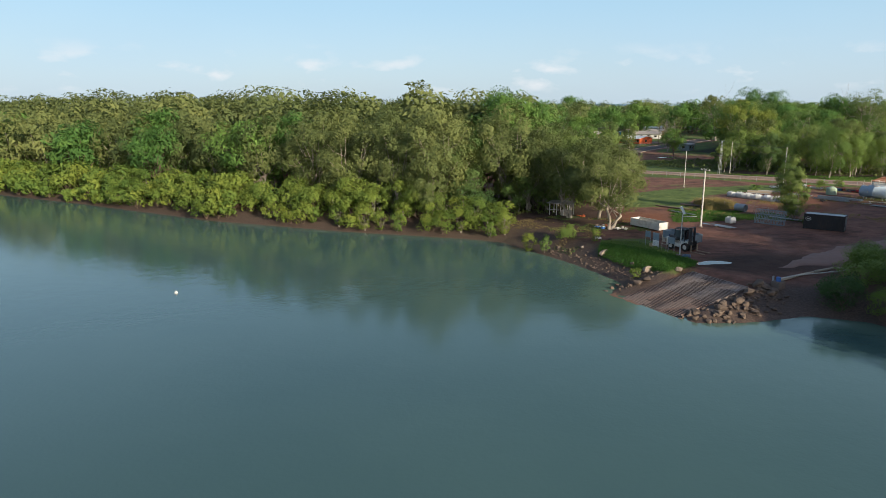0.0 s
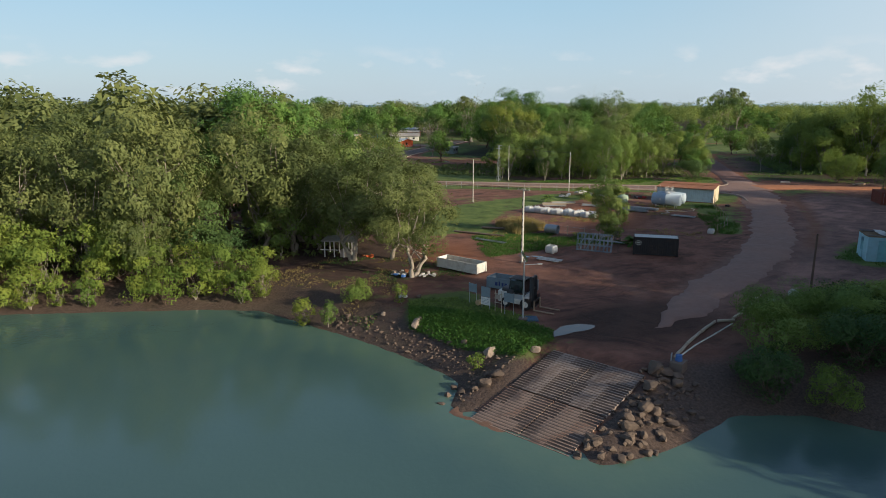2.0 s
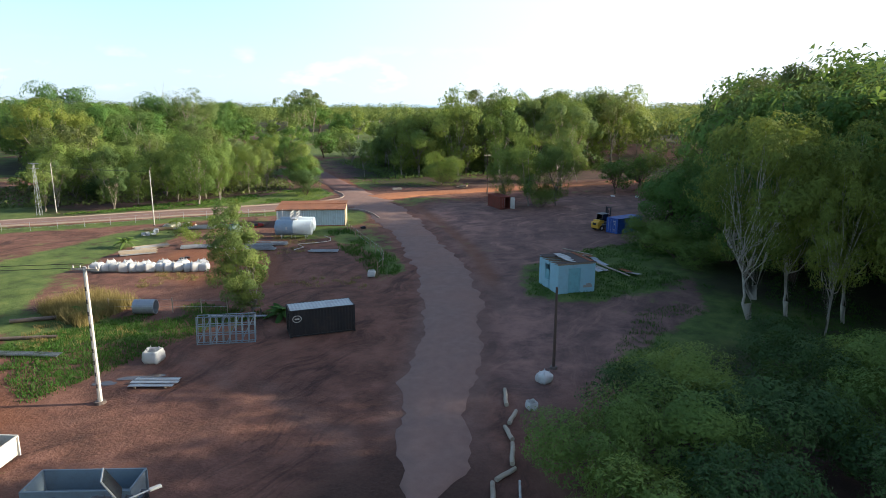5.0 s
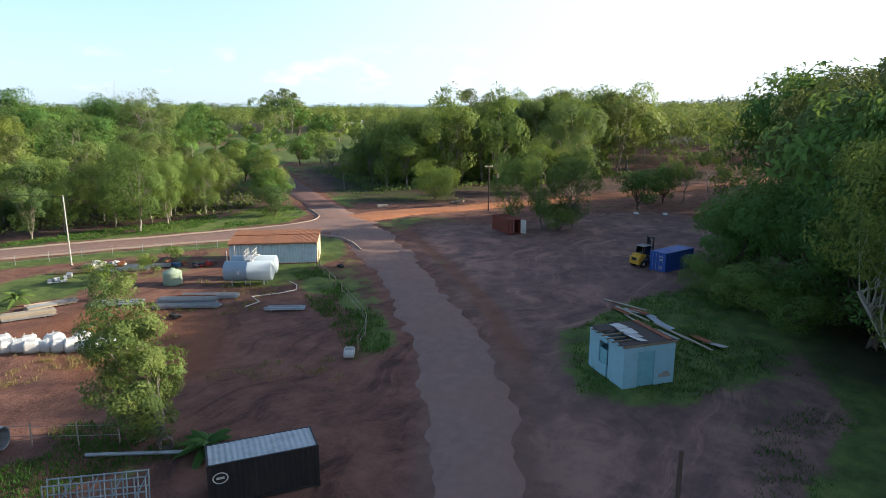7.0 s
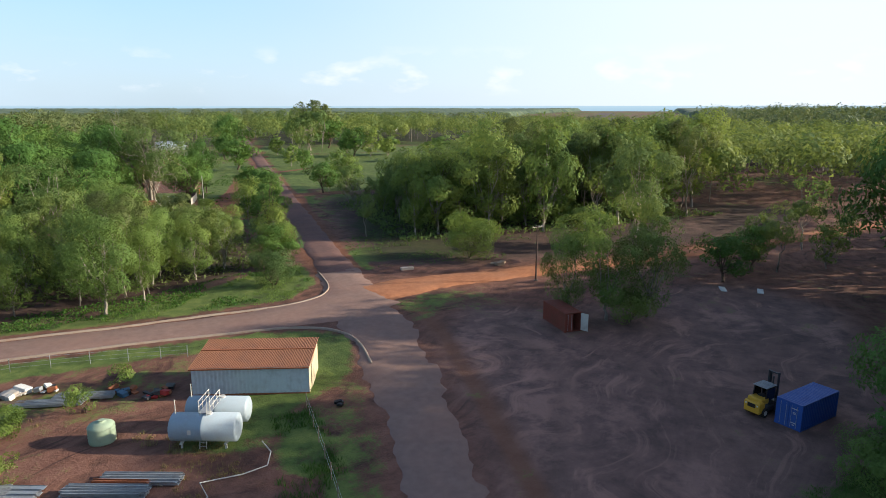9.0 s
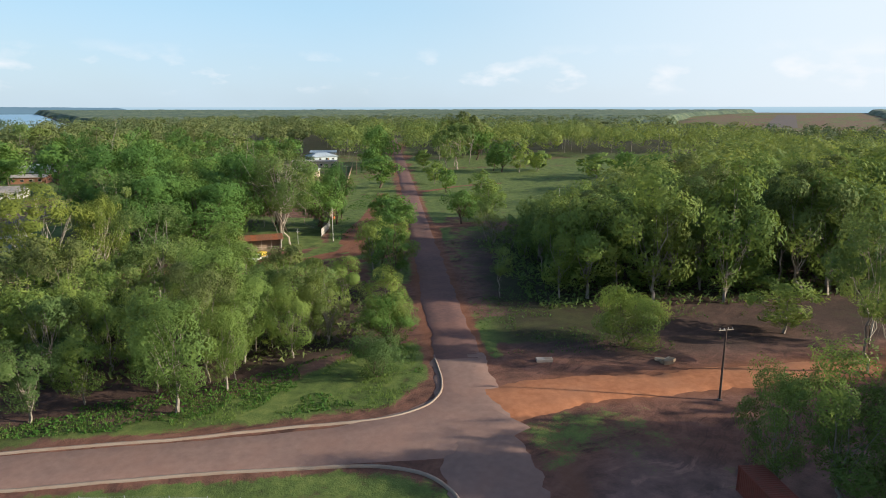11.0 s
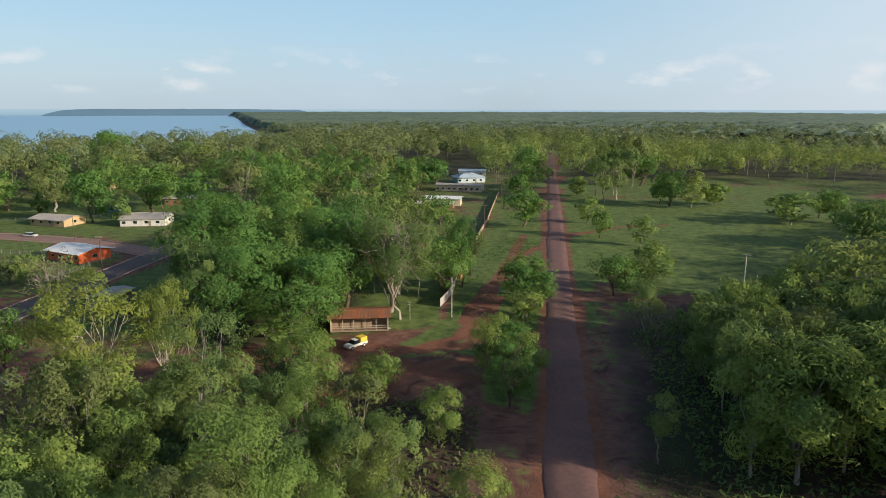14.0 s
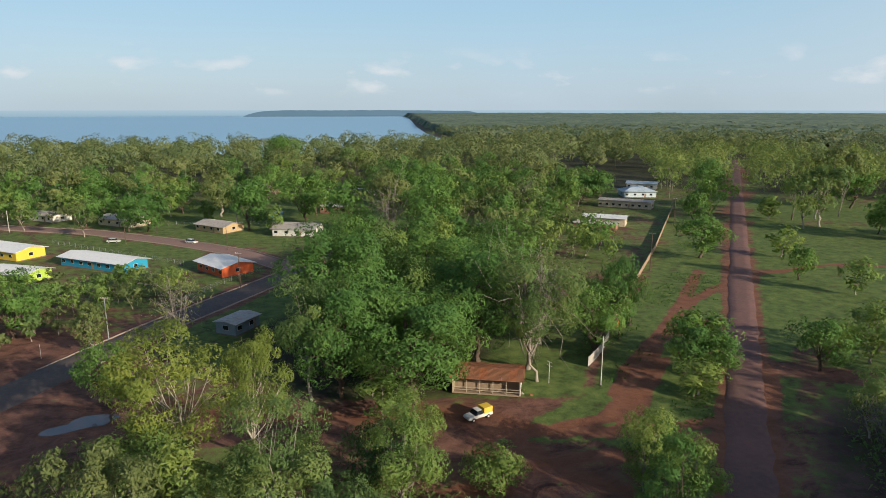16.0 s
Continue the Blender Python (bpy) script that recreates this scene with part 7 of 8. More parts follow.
notice_board(33.05, 95.6, -60, "bare timber sign frame on two posts", "frame", 0.95)
notice_board(33.7, 94.4, -50, "grey metal sign on two thin posts", "plain")


def barrel(x, y, material, label, lying=None, r=0.3, h=0.88):
    ob = thing("drum", x, y, lying or 0, label, "drum")
    bm = bmesh.new()
    z = r if lying is not None else 0
    a, b = ((-h / 2, 0, z), (h / 2, 0, z)) if lying is not None else ((0, 0, 0), (0, 0, h))
    rod(bm, a, b, r, sides=18)
    part("body", bm, material, ob)
    for k in (0.02, 0.33, 0.66, 0.98):
        c = Vector(a).lerp(Vector(b), k)
        d = (Vector(b) - Vector(a)).normalized() * 0.02
        part("hoop", one(rod, c - d, c + d, r * 1.04, sides=18), material, ob)


barrel(32.35, 98.6, "tan", "orange-brown drum lying on its side by signs", 20)


def pallet(x, y, rz, material, label, n=6, w=1.15, d=1.1, z=None):
    ob = thing("pallet", x, y, rz, label, "pallet", z=z)
    for i in range(3):
        part("bearer", one(box, d, 0.09, 0.09, 0, -w / 2 + 0.05 + i * (w - 0.1) / 2, 0), material, ob)
    for i in range(n):
        part("board", one(box, 0.13, w, 0.025, -d / 2 + 0.07 + i * (d - 0.14) / (n - 1), 0, 0.09), material, ob)


pallet(35.2, 92.3, -20, "tarp", "blue plastic pallet lying on the ground", 7, 1.5, 1.2)


# ---- ramp side: pump block, pipe and log edging ----
blk = thing("pump_block", 40.8, 77.3, 28, "rough concrete block with a blue pump on it", "block")
part("block", one(box, 1.25, 1.1, 1.0, 0, 0, -0.25, bevel=0.06), "concrete", blk)
part("pump_body", one(rod, (0, 0, 0.75), (0, 0, 1.25), 0.3, 0.26, 14), "blue_paint", blk, "blue pump body")
part("frame_post", one(box, 0.08, 0.08, 1.5, -0.4, 0.5, -0.2), "galv", blk)
part("frame_post", one(box, 0.08, 0.08, 1.5, -0.05, 0.6, -0.2), "galv", blk)


def pipe(pts, r, material, label, name="pipe"):
    v, f = tube(pts, [r] * len(pts), 10)
    tagged(new(name, mesh_from(name, v, f, [M[material]], True)), label, "pipe")


pipe([(x_, y_, hz(x_, y_) + z_) for x_, y_, z_ in ((41.2, 77.5, 1.05), (44, 78.9, 0.8), (48, 80.9, 0.5), (52.5, 83.1, 0.2))], 0.07, "white", "long white plastic water pipe along the road edge")


def log(x0, y0, x1, y1, r=0.16):
    d = math.degrees(math.atan2(y1 - y0, x1 - x0))
    L = math.hypot(x1 - x0, y1 - y0)
    ob = thing("log", (x0 + x1) / 2, (y0 + y1) / 2, d, "weathered grey log edging the road", "log", "logs edging the road")
    v, f = tube([(-L / 2, 0, r), (-L / 6, 0.03, r), (L / 6, -0.03, r), (L / 2, 0, r)], [r, r * 0.95, r * 0.97, r * 0.85], 9)
    part("trunk", bm_of(v, f), "timber_pale", ob)


def bm_of(v, f):
    bm = bmesh.new()
    vs = [bm.verts.new(tuple(p)) for p in v]
    for q in f:
        bm.faces.new([vs[i] for i in q])
    bmesh.ops.holes_fill(bm, edges=[e for e in bm.edges if e.is_boundary], sides=12)
    bmesh.ops.recalc_face_normals(bm, faces=bm.faces)
    return bm


for q_ in ((41.6, 78.6, 44.6, 80.6), (44.8, 80.7, 48, 82.6), (48.2, 82.6, 51.6, 84.4), (51.9, 84.3, 53.6, 83.9), (53.8, 84.2, 56.1, 85.3), (56.5, 85.5, 57.8, 86.7), (58.3, 86.6, 60.2, 87.0), (60.5, 87.9, 62.8, 89.2)):
    log(*q_)


# ---- bulk bags ----
def bulk_bag(x, y, s, label, full=True):
    ob = thing("bulk_bag", x, y, rr.uniform(0, 90), label, "bag", "white bulk bags")
    bm = bmesh.new()
    bmesh.ops.create_cube(bm, size=1.0)
    bmesh.ops.subdivide_edges(bm, edges=bm.edges[:], cuts=4, use_grid_fill=True)
    sd = rr.uniform(0, 50)
    for v in bm.verts:
        k = 1 + 0.16 * (0.25 - v.co.z ** 2) * 4
        v.co.x *= k
        v.co.y *= k
        v.co += Vector([0.07 * noise.noise(v.co * 3 + Vector((sd + i * 9, 0, 0))) for i in range(3)])
        if v.co.z > 0.4:
            v.co.x *= 0.8 if full else 1.05
            v.co.y *= 0.8 if full else 1.05
        v.co.z = max(v.co.z, -0.5)
    if not full:
        bmesh.ops.delete(bm, geom=[f for f in bm.faces if f.calc_center_median().z > 0.46], context="FACES")
        bmesh.ops.solidify(bm, geom=bm.faces[:], thickness=0.02)
    bmesh.ops.transform(bm, matrix=Matrix.Diagonal((s, s, s * 0.95, 1)) @ Matrix.Translation((0, 0, 0.5)), verts=bm.verts)
    for f in bm.faces:
        f.smooth = True
    part("sack", bm, "white_bag", ob)
    for sx, sy in ((-1, -1), (1, -1), (1, 1), (-1, 1)):
        v, f = tube([(sx * 0.36 * s, sy * 0.36 * s, s * 0.9), (sx * 0.3 * s, sy * 0.3 * s, s * 1.12), (sx * 0.2 * s, sy * 0.36 * s, s * 0.9)], [0.03] * 3, 5)
        part("strap", bm_of(v, f), "white_bag", ob)


bulk_bag(51.9, 116.3, 1.15, "white open bulk bag standing on red earth", False)
for i_ in range(13):
    k_ = i_ / 12
    bulk_bag(65.6 + 7.4 * k_ + rr.uniform(-0.15, 0.15), 147.8 - 11.4 * k_ + rr.uniform(-0.2, 0.2), rr.uniform(0.95, 1.2), "filled white bulk bag in a long row")
    if i_ % 2:
        bulk_bag(66.9 + 7.4 * k_ + rr.uniform(-0.2, 0.2), 148.6 - 11.4 * k_ + rr.uniform(-0.2, 0.2), rr.uniform(0.95, 1.15), "filled white bulk bag in a long row")
bulk_bag(65.9, 87.3, 0.85, "white bulk bag slumped beside the road")
bulk_bag(61.3, 86.3, 0.6, "white bulk bag slumped beside the road", False)
for x_, y_, a_ in ((171, 114.7, 20), (172.9, 109.5, 10)):
    wb_ = thing("white_board", x_, y_, a_, "white board lying on the ground by trees", "board", "white boards")
    part("board", one(box, 2.6, 0.9, 0.12, 0, 0, 0.05, rx=2, bevel=0.02), "white_bag", wb_)
bulk_bag(82.5, 117.3, 0.8, "white bulk bag slumped on the grass", False)


# ---- yard: steel frames, pipes, stacks ----
def steel_frame():
    ob = thing("steel_frame", 57.8, 114.4, -49, "blue-grey steel lattice frames leaning together upright", "frame")
    for k, (dy, tilt) in enumerate(((0, 8), (0.5, 12))):
        a = math.tan(radians(tilt))
        for i in range(10):
            x = -2.5 + i * 0.555
            part("upright", one(rod, (x, dy, 0), (x, dy + 2.5 * a, 2.5), 0.045, sides=5), "blue_grey", ob)
        for z in (0.05, 0.85, 1.65, 2.45):
            part("crossbar", one(rod, (-2.5, dy + z * a, z), (2.5, dy + z * a, z), 0.045, sides=5), "blue_grey", ob)
        for i in range(4):
            part("diagonal", one(rod, (-2.5 + i * 1.25, dy, 0.05), (-1.25 + i * 1.25, dy + 2.4 * a, 2.4), 0.035, sides=5), "blue_grey", ob)


steel_frame()


def culvert(x, y, rz, length, r, label, material="concrete"):
    ob = thing("culvert_pipe", x, y, rz, label, "pipe")
    bm = bmesh.new()
    for i in range(24):
        a0, a1 = 6.2832 * i / 24, 6.2832 * (i + 1) / 24
        q = lambda x_, rr_, a: bm.verts.new((x_, rr_ * math.cos(a), r + rr_ * math.sin(a)))
        L = length / 2
        for (xa, ra), (xb, rb) in (((-L, r), (L, r)), ((L, r), (L, r * 0.88)), ((L, r * 0.88), (-L, r * 0.88)), ((-L, r * 0.88), (-L, r))):
            bm.faces.new((q(xa, ra, a0), q(xb, rb, a0), q(xb, rb, a1), q(xa, ra, a1)))
    bmesh.ops.remove_doubles(bm, verts=bm.verts[:], dist=0.001)
    bmesh.ops.recalc_face_normals(bm, faces=bm.faces)
    part("barrel", bm, material, ob)


culvert(58.8, 127.6, -57, 2.1, 0.75, "large grey corrugated culvert pipe lying on grass", "galv")
culvert(64.6, 117.9, 60, 0.7, 0.45, "short pale concrete pipe on grass")
culvert(47.4, 131.6, -50, 9, 0.16, "long pale concrete pipe lying in weeds")
culvert(51.5, 134.6, -40, 4, 0.2, "long pale concrete pipe lying in weeds")
culvert(63.1, 118.9, -56, 6, 0.13, "long pale steel pipe lying on grass", "galv")


def bundle(x, y, rz, rows, cols, length, material, label, w=0.22, h=0.12, spread=0.15):
    """A loose stack of long sections; local x runs along them."""
    ob = thing("section_stack", x, y, rz, label, "stack", "stacks in the yard")
    for sx in (-0.3, 0.3):
        part("bearer", one(box, 0.12, cols * w * 1.15, 0.12, sx * length, 0, 0), "timber", ob)
    for k in range(rows):
        for c in range(cols):
            L = length * rr.uniform(0.88, 1.0)
            bm = bmesh.new()
            yy = (c - (cols - 1) / 2) * w * 1.08 + rr.uniform(-0.02, 0.02)
            zz = 0.12 + k * h
            box(bm, L, w * 0.9, h * 0.28, rr.uniform(-1, 1) * spread, yy, zz, rz=rr.uniform(-0.7, 0.7))
            box(bm, L, 0.02, h * 0.6, 0, yy - w * 0.4, zz + h * 0.26)
            box(bm, L, 0.02, h * 0.6, 0, yy + w * 0.4, zz + h * 0.26)
            part("section", bm, material if rr.rand() < 0.85 else "galv", ob)


bundle(85.6, 142.2, -57, 3, 4, 6.6, "galv", "stack of galvanised steel sections on bearers", 0.34, 0.16)
bundle(88.2, 141.8, -57, 2, 4, 6.6, "galv", "stack of galvanised steel sections on bearers", 0.34, 0.16)
bundle(84.4, 140.8, -55, 2, 3, 7.2, "galv", "stack of galvanised steel sections on bearers", 0.34, 0.16)
bundle(86.8, 142.4, -58, 2, 2, 4.4, "rust", "short rusty steel sections between the stacks", 0.4, 0.2)
bundle(80.6, 149.2, -38, 2, 3, 3.0, "galv", "tumbled grey steel sheets on dark scrap", 0.6, 0.12)
bundle(82, 147.5, -57, 2, 3, 3.2, "galv", "short stack of grey steel sheets", 0.6, 0.1)
bundle(90.8, 161.5, -50, 2, 4, 7, "galv", "stack of pale steel sections by the road fence", 0.32, 0.14)
bundle(93.6, 160.2, -50, 2, 4, 6, "galv", "stack of pale steel sections by the road fence", 0.32, 0.14)
bundle(87.5, 165.6, -45, 2, 3, 6, "timber", "stack of weathered timber in the yard", 0.25, 0.16)
bundle(74, 152, -30, 3, 4, 5, "timber_pale", "stack of weathered pale timber in the yard", 0.28, 0.2)
bundle(77.5, 154, -20, 2, 4, 5, "timber_pale", "stack of weathered pale timber in the yard", 0.28, 0.2)
bundle(89.4, 131.4, -58, 1, 3, 4.4, "galv", "dark steel sheets lying flat on earth", 0.5, 0.08)
bundle(46.8, 126.2, -62, 1, 3, 6, "galv", "dark pipes lying in the weeds", 0.26, 0.12)
bundle(49.3, 112.4, -58, 1, 3, 3.8, "galv", "thin grey sheets lying flat on earth", 0.55, 0.04)


def water_tank():
    ob = thing("water_tank", 90, 150.4, 0, "pale green plastic rainwater tank on earth", "tank")
    bm = bmesh.new()
    prof = [(0.0, 0.0), (1.1, 0.0)]
    for i in range(10):
        prof += [(1.13 if i % 2 else 1.08, 0.12 + i * 0.14)]
    prof += [(1.04, 1.56), (0.55, 1.78), (0.22, 1.82), (0.22, 1.9), (0.0, 1.9)]
    rev(bm, prof, 28)
    part("body", bm, "green_tank", ob)
    part("lid", one(rod, (0.1, 0, 1.88), (0.1, 0, 1.94), 0.28, sides=16), "green_tank", ob)


def rev(bm, prof, k):
    rings = [[bm.verts.new((r * math.cos(6.2832 * i / k), r * math.sin(6.2832 * i / k), z)) for i in range(k)] for r, z in prof]
    for a, b in zip(rings, rings[1:]):
        for i in range(k):
            bm.faces.new((a[i], a[(i + 1) % k], b[(i + 1) % k], b[i]))
    bmesh.ops.remove_doubles(bm, verts=bm.verts[:], dist=0.002)
    bmesh.ops.recalc_face_normals(bm, faces=bm.faces)
    for f in bm.faces:
        f.smooth = True
    return bm


water_tank()


def fuel_tank(x, y, rz, length, r, label, ladder):
    ob = thing("fuel_tank", x, y, rz, label, "tank", "fuel tanks")
    bm = bmesh.new()
    L = length / 2
    rev(bm, [(0.0, -L - 0.22), (r * 0.45, -L - 0.17), (r * 0.82, -L - 0.07), (r, -L + 0.04), (r, -0.02), (r * 1.012, 0.0), (r, 0.02), (r, L - 0.04), (r * 0.82, L + 0.07), (r * 0.45, L + 0.17), (0.0, L + 0.22)], 36)
    bmesh.ops.transform(bm, matrix=pose(0, 0, r + 0.45, 0, 90, 0), verts=bm.verts)
    part("shell", bm, "blue_tank", ob)
    for sx in (-0.68, 0.68):
        for sy in (-1, 1):
            part("leg", one(box, 0.16, 0.12, 0.95, sx * L, sy * r * 0.55, 0), "white", ob)
        part("saddle", one(box, 0.2, r * 1.5, 0.14, sx * L, 0, 0.42), "white", ob)
    part("manhole", one(rod, (0.4, 0, 2 * r + 0.42), (0.4, 0, 2 * r + 0.56), 0.28, sides=18), "white", ob)
    part("vent_pipe", one(rod, (-L * 0.9, 0, 2 * r + 0.3), (-L * 0.9, 0, 2 * r + 1.7), 0.04, sides=8), "white", ob)
    part("tag", one(box, 0.3, 0.012, 0.42, -L * 0.35, -r - 0.0, r + 0.3), "white", ob)
    if ladder:
        st = part("platform", one(box, 1.0, 2.6, 0.05, 0.0, 1.2, 2 * r + 0.5), "galv", ob)
        for q in (-0.48, 0.48):
            for yy in (0.0, 0.85, 1.7, 2.4):
                part("rail_post", one(rod, (q, yy, 2 * r + 0.5), (q, yy, 2 * r + 1.55), 0.03, sides=6), "white", st)
            for z in (1.0, 1.5):
                part("rail", one(rod, (q, -0.05, 2 * r + 0.5 + z - 0.45), (q, 2.45, 2 * r + 0.5 + z - 0.45), 0.03, sides=6), "white", st)
            part("ladder_stile", one(rod, (q * 0.6, -0.9, 0.1), (q * 0.6, -0.1, 2 * r + 1.4), 0.035, sides=6), "white", ob)
        for i in range(9):
            k = i / 9
            part("ladder_rung", one(rod, (-0.29, -0.88 + 0.7 * k, 0.3 + 2.6 * k), (0.29, -0.88 + 0.7 * k, 0.3 + 2.6 * k), 0.02, sides=5), "white", ob)


M["blue_tank"] = surface("tank_paint", (0.33, 0.40, 0.46), (0.25, 0.19, 0.15), 0.25, 0.5)
fuel_tank(94.7, 142.3, -57.2, 5.6, 1.22, "pale blue-grey horizontal fuel tank on white legs", True)
fuel_tank(97.6, 144.3, -57.2, 5.4, 1.15, "pale blue-grey horizontal fuel tank on white legs", False)
pipe([(x_, y_, hz(x_, y_) + 0.25) for x_, y_ in ((97.4, 138.4), (96.6, 136.4), (95, 135), (93, 135.6), (90.4, 137.4), (89.6, 135.4), (87.4, 135.2))], 0.05, "white", "thin white pipe bent across the yard")


def shed():
    """Long tin shed: white walls, one end coloured as sunlit, rusted single-slope roof. Local x along the front."""
    ob = thing("tin_shed", 105.95, 148.75, -53.3, "white tin shed with a rusted orange iron roof", "shed")
    L, W, h0, h1 = 11.7, 6.4, 3.0, 3.45
    for nm, ln, hh, m in (("front_wall", L, h0, pose(-L / 2, -W / 2, 0)), ("back_wall", L, h1 - 0.05, pose(L / 2, W / 2, 0, 0, 0, 180))):
        part(nm, one(corrugated_wall, ln, hh, m, 0.4, 0.03), "shed_white", ob)
    # sunward end warmer than the front: sunlight and shade put into wall colours
    for sx, m in ((1, pose(L / 2, -W / 2, 0, 0, 0, 90)), (-1, pose(-L / 2, W / 2, 0, 0, 0, -90))):
        bm = bmesh.new()
        corrugated_wall(bm, W, h0, m, 0.4, 0.03)
        part("end_wall", bm, "cream" if sx > 0 else "shed_white", ob)
        g = bmesh.new()
        v = [g.verts.new((sx * (L / 2 - dx), y, z)) for dx in (0, 0.08) for y, z in ((-W / 2, h0), (W / 2, h0), (W / 2, h1))]
        g.faces.new(v[:3])
        g.faces.new(v[3:][::-1])
        bmesh.ops.recalc_face_normals(g, faces=g.faces)
        part("gable", g, "cream" if sx > 0 else "shed_white", ob)
    tilt = math.degrees(math.atan2(h1 - h0, W))
    for i in range(12):
        bm = bmesh.new()
        sheet_iron(bm, L / 12 + 0.06, (W + 0.7) / math.cos(radians(tilt)), 0.0, 0.16, 0.02, -L / 2 - 0.1 + i * (L + 0.2) / 12, -W / 2 - 0.35)
        bmesh.ops.transform(bm, matrix=Matrix.Translation((0, 0, (h0 + h1) / 2 + 0.07 + 0.004 * (i % 2))) @ pose(0, 0, 0, tilt), verts=bm.verts)
        part("roof_sheet", bm, "rust_roof", ob)
    part("gutter", one(box, L + 0.2, 0.12, 0.12, 0, -W / 2 - 0.4, h0 - 0.12), "rust", ob)
    part("roof_seam", one(box, L + 0.2, 0.16, 0.05, 0, 0.6, (h0 + h1) / 2 + 0.15, rx=tilt), "rust", ob)
    part("door", one(box, 0.06, 2.4, 2.6, L / 2 + 0.05, -0.6, 0.05), "cream", ob)
    part("base_strip", one(box, L + 0.06, 0.1, 0.14, 0, -W / 2 - 0.02, 0), "rust", ob)


shed()


def hut():
    """Derelict pale blue block hut with a half-lost roof. Local -x face and -y face look to the road."""
    ob = thing("derelict_hut", 91.6, 95.5, 48, "derelict pale blue block hut with a broken roof", "hut")
    A, B, h, t = 4.6, 4.9, 3.35, 0.2
    # A: width along local y, B: length along local x
    for nm, sx, sy, x, y in (("front_wall", t, A, 0, 0),):
        bm = bmesh.new()
        box(bm, t, A * 0.27, h, -B / 2, A * 0.365, 0)
        box(bm, t, A * 0.40, h, -B / 2, -A * 0.30, 0)
        box(bm, t, A * 0.33, 0.45, -B / 2, A * 0.065, h - 0.45)
        part("end_wall", bm, "pale_blue", ob)
    part("door", one(box, 0.07, A * 0.32, h - 0.47, -B / 2 + 0.02, A * 0.065, 0.02), "aqua", ob, "closed corrugated aqua door")
    part("bare_patch", one(box, 0.01, 1.1, 0.32, -B / 2 - t / 2, -A * 0.31, 0.55), "plaster", ob)
    part("bare_patch", one(box, 0.01, 0.6, 0.22, -B / 2 - t / 2, -A * 0.33, 0.8), "plaster", ob)
    part("back_wall", one(box, t, A, h, B / 2, 0, 0), "pale_blue", ob)
    part("side_wall", one(box, B - t, t, h, 0, -A / 2 + t / 2, 0), "pale_blue", ob)
    bm = bmesh.new()
    box(bm, B * 0.42, t, h, -B * 0.28, A / 2 - t / 2, 0)
    box(bm, B * 0.28, t, h, B * 0.35, A / 2 - t / 2, 0)
    box(bm, B * 0.22, t, 0.5, B * 0.1, A / 2 - t / 2, h - 0.5)
    box(bm, B * 0.22, t, 1.0, B * 0.1, A / 2 - t / 2, 0)
    part("side_wall", bm, "pale_blue", ob)
    part("opening_panel", one(box, B * 0.21, 0.06, 1.2, B * 0.1, A / 2 - t / 2, 1.02), "aqua", ob)
    part("floor", one(box, B - 0.3, A - 0.3, 0.06, 0, 0, 0.0), "concrete", ob)
    for i in range(6):
        part("rafter", one(box, 0.09, A + 0.5, 0.12, -B / 2 + 0.5 + i * (B - 1) / 5, 0, h), "timber", ob)
    part("roof_sheet", one(box, B * 1.04, A * 0.62, 0.04, 0, -A * 0.2, h + 0.14, rx=1), "roof_dark", ob, "dark weathered roof sheet")
    part("roof_sheet", one(box, 0.75, A * 1.04, 0.04, -B / 2 + 0.3, 0, h + 0.145), "roof_dark", ob)
    part("roof_sheet", one(box, B * 0.3, A * 0.5, 0.04, B * 0.36, A * 0.26, h + 0.15), "roof_dark", ob)
    part("roof_edge", one(box, B * 1.0, 0.5, 0.03, 0.1, -A * 0.42, h + 0.2, rx=2), "rust", ob)
    for i in range(5):
        part("loose_sheet", one(box, 1.25, 1.0, 0.02, -B / 2 + 1.0 + i * 0.72, A * 0.06 + 0.1 * (i % 2), h + 0.2 + 0.05 * i % 0.12, rx=6 - 4 * (i % 3), rz=12 - 7 * (i % 4)), "galv", ob)
    part("fascia", one(box, 0.06, A + 0.3, 0.18, -B / 2 - 0.12, 0, h - 0.02), "timber", ob)


hut()
rs_ = np.random.RandomState(77)
for i_ in range(16):
    k_ = i_ / 15
    x_, y_ = 100.6 + 7.0 * k_ + rs_.normal() * 0.7, 91.2 + 9.6 * k_ + rs_.normal() * 0.7
    if i_ % 3:
        pb_ = thing("fallen_sheet", x_, y_, 54 + rs_.normal() * 12, "fallen weathered roof sheet lying by the hut", "sheet", "fallen sheets")
        part("sheet", one(sheet_iron, 0.8, rs_.uniform(1.8, 3.2), 0.12 + 0.1 * rs_.rand(), 0.15, 0.02, -0.4, -1.4, matrix=pose(0, 0, 0, rs_.normal() * 4, rs_.normal() * 5, -90)), ("galv", "roof_grey", "rust", "galv")[i_ % 4], pb_)
    else:
        pb_ = thing("fallen_board", x_, y_, 54 + rs_.normal() * 9, "long grey timber fallen beside the hut", "board", "fallen boards")
        part("board", one(box, rs_.uniform(3.5, 5.5), 0.2, 0.09, 0, 0, 0.1 + 0.1 * rs_.rand(), ry=rs_.normal() * 1.5), "timber_pale", pb_)


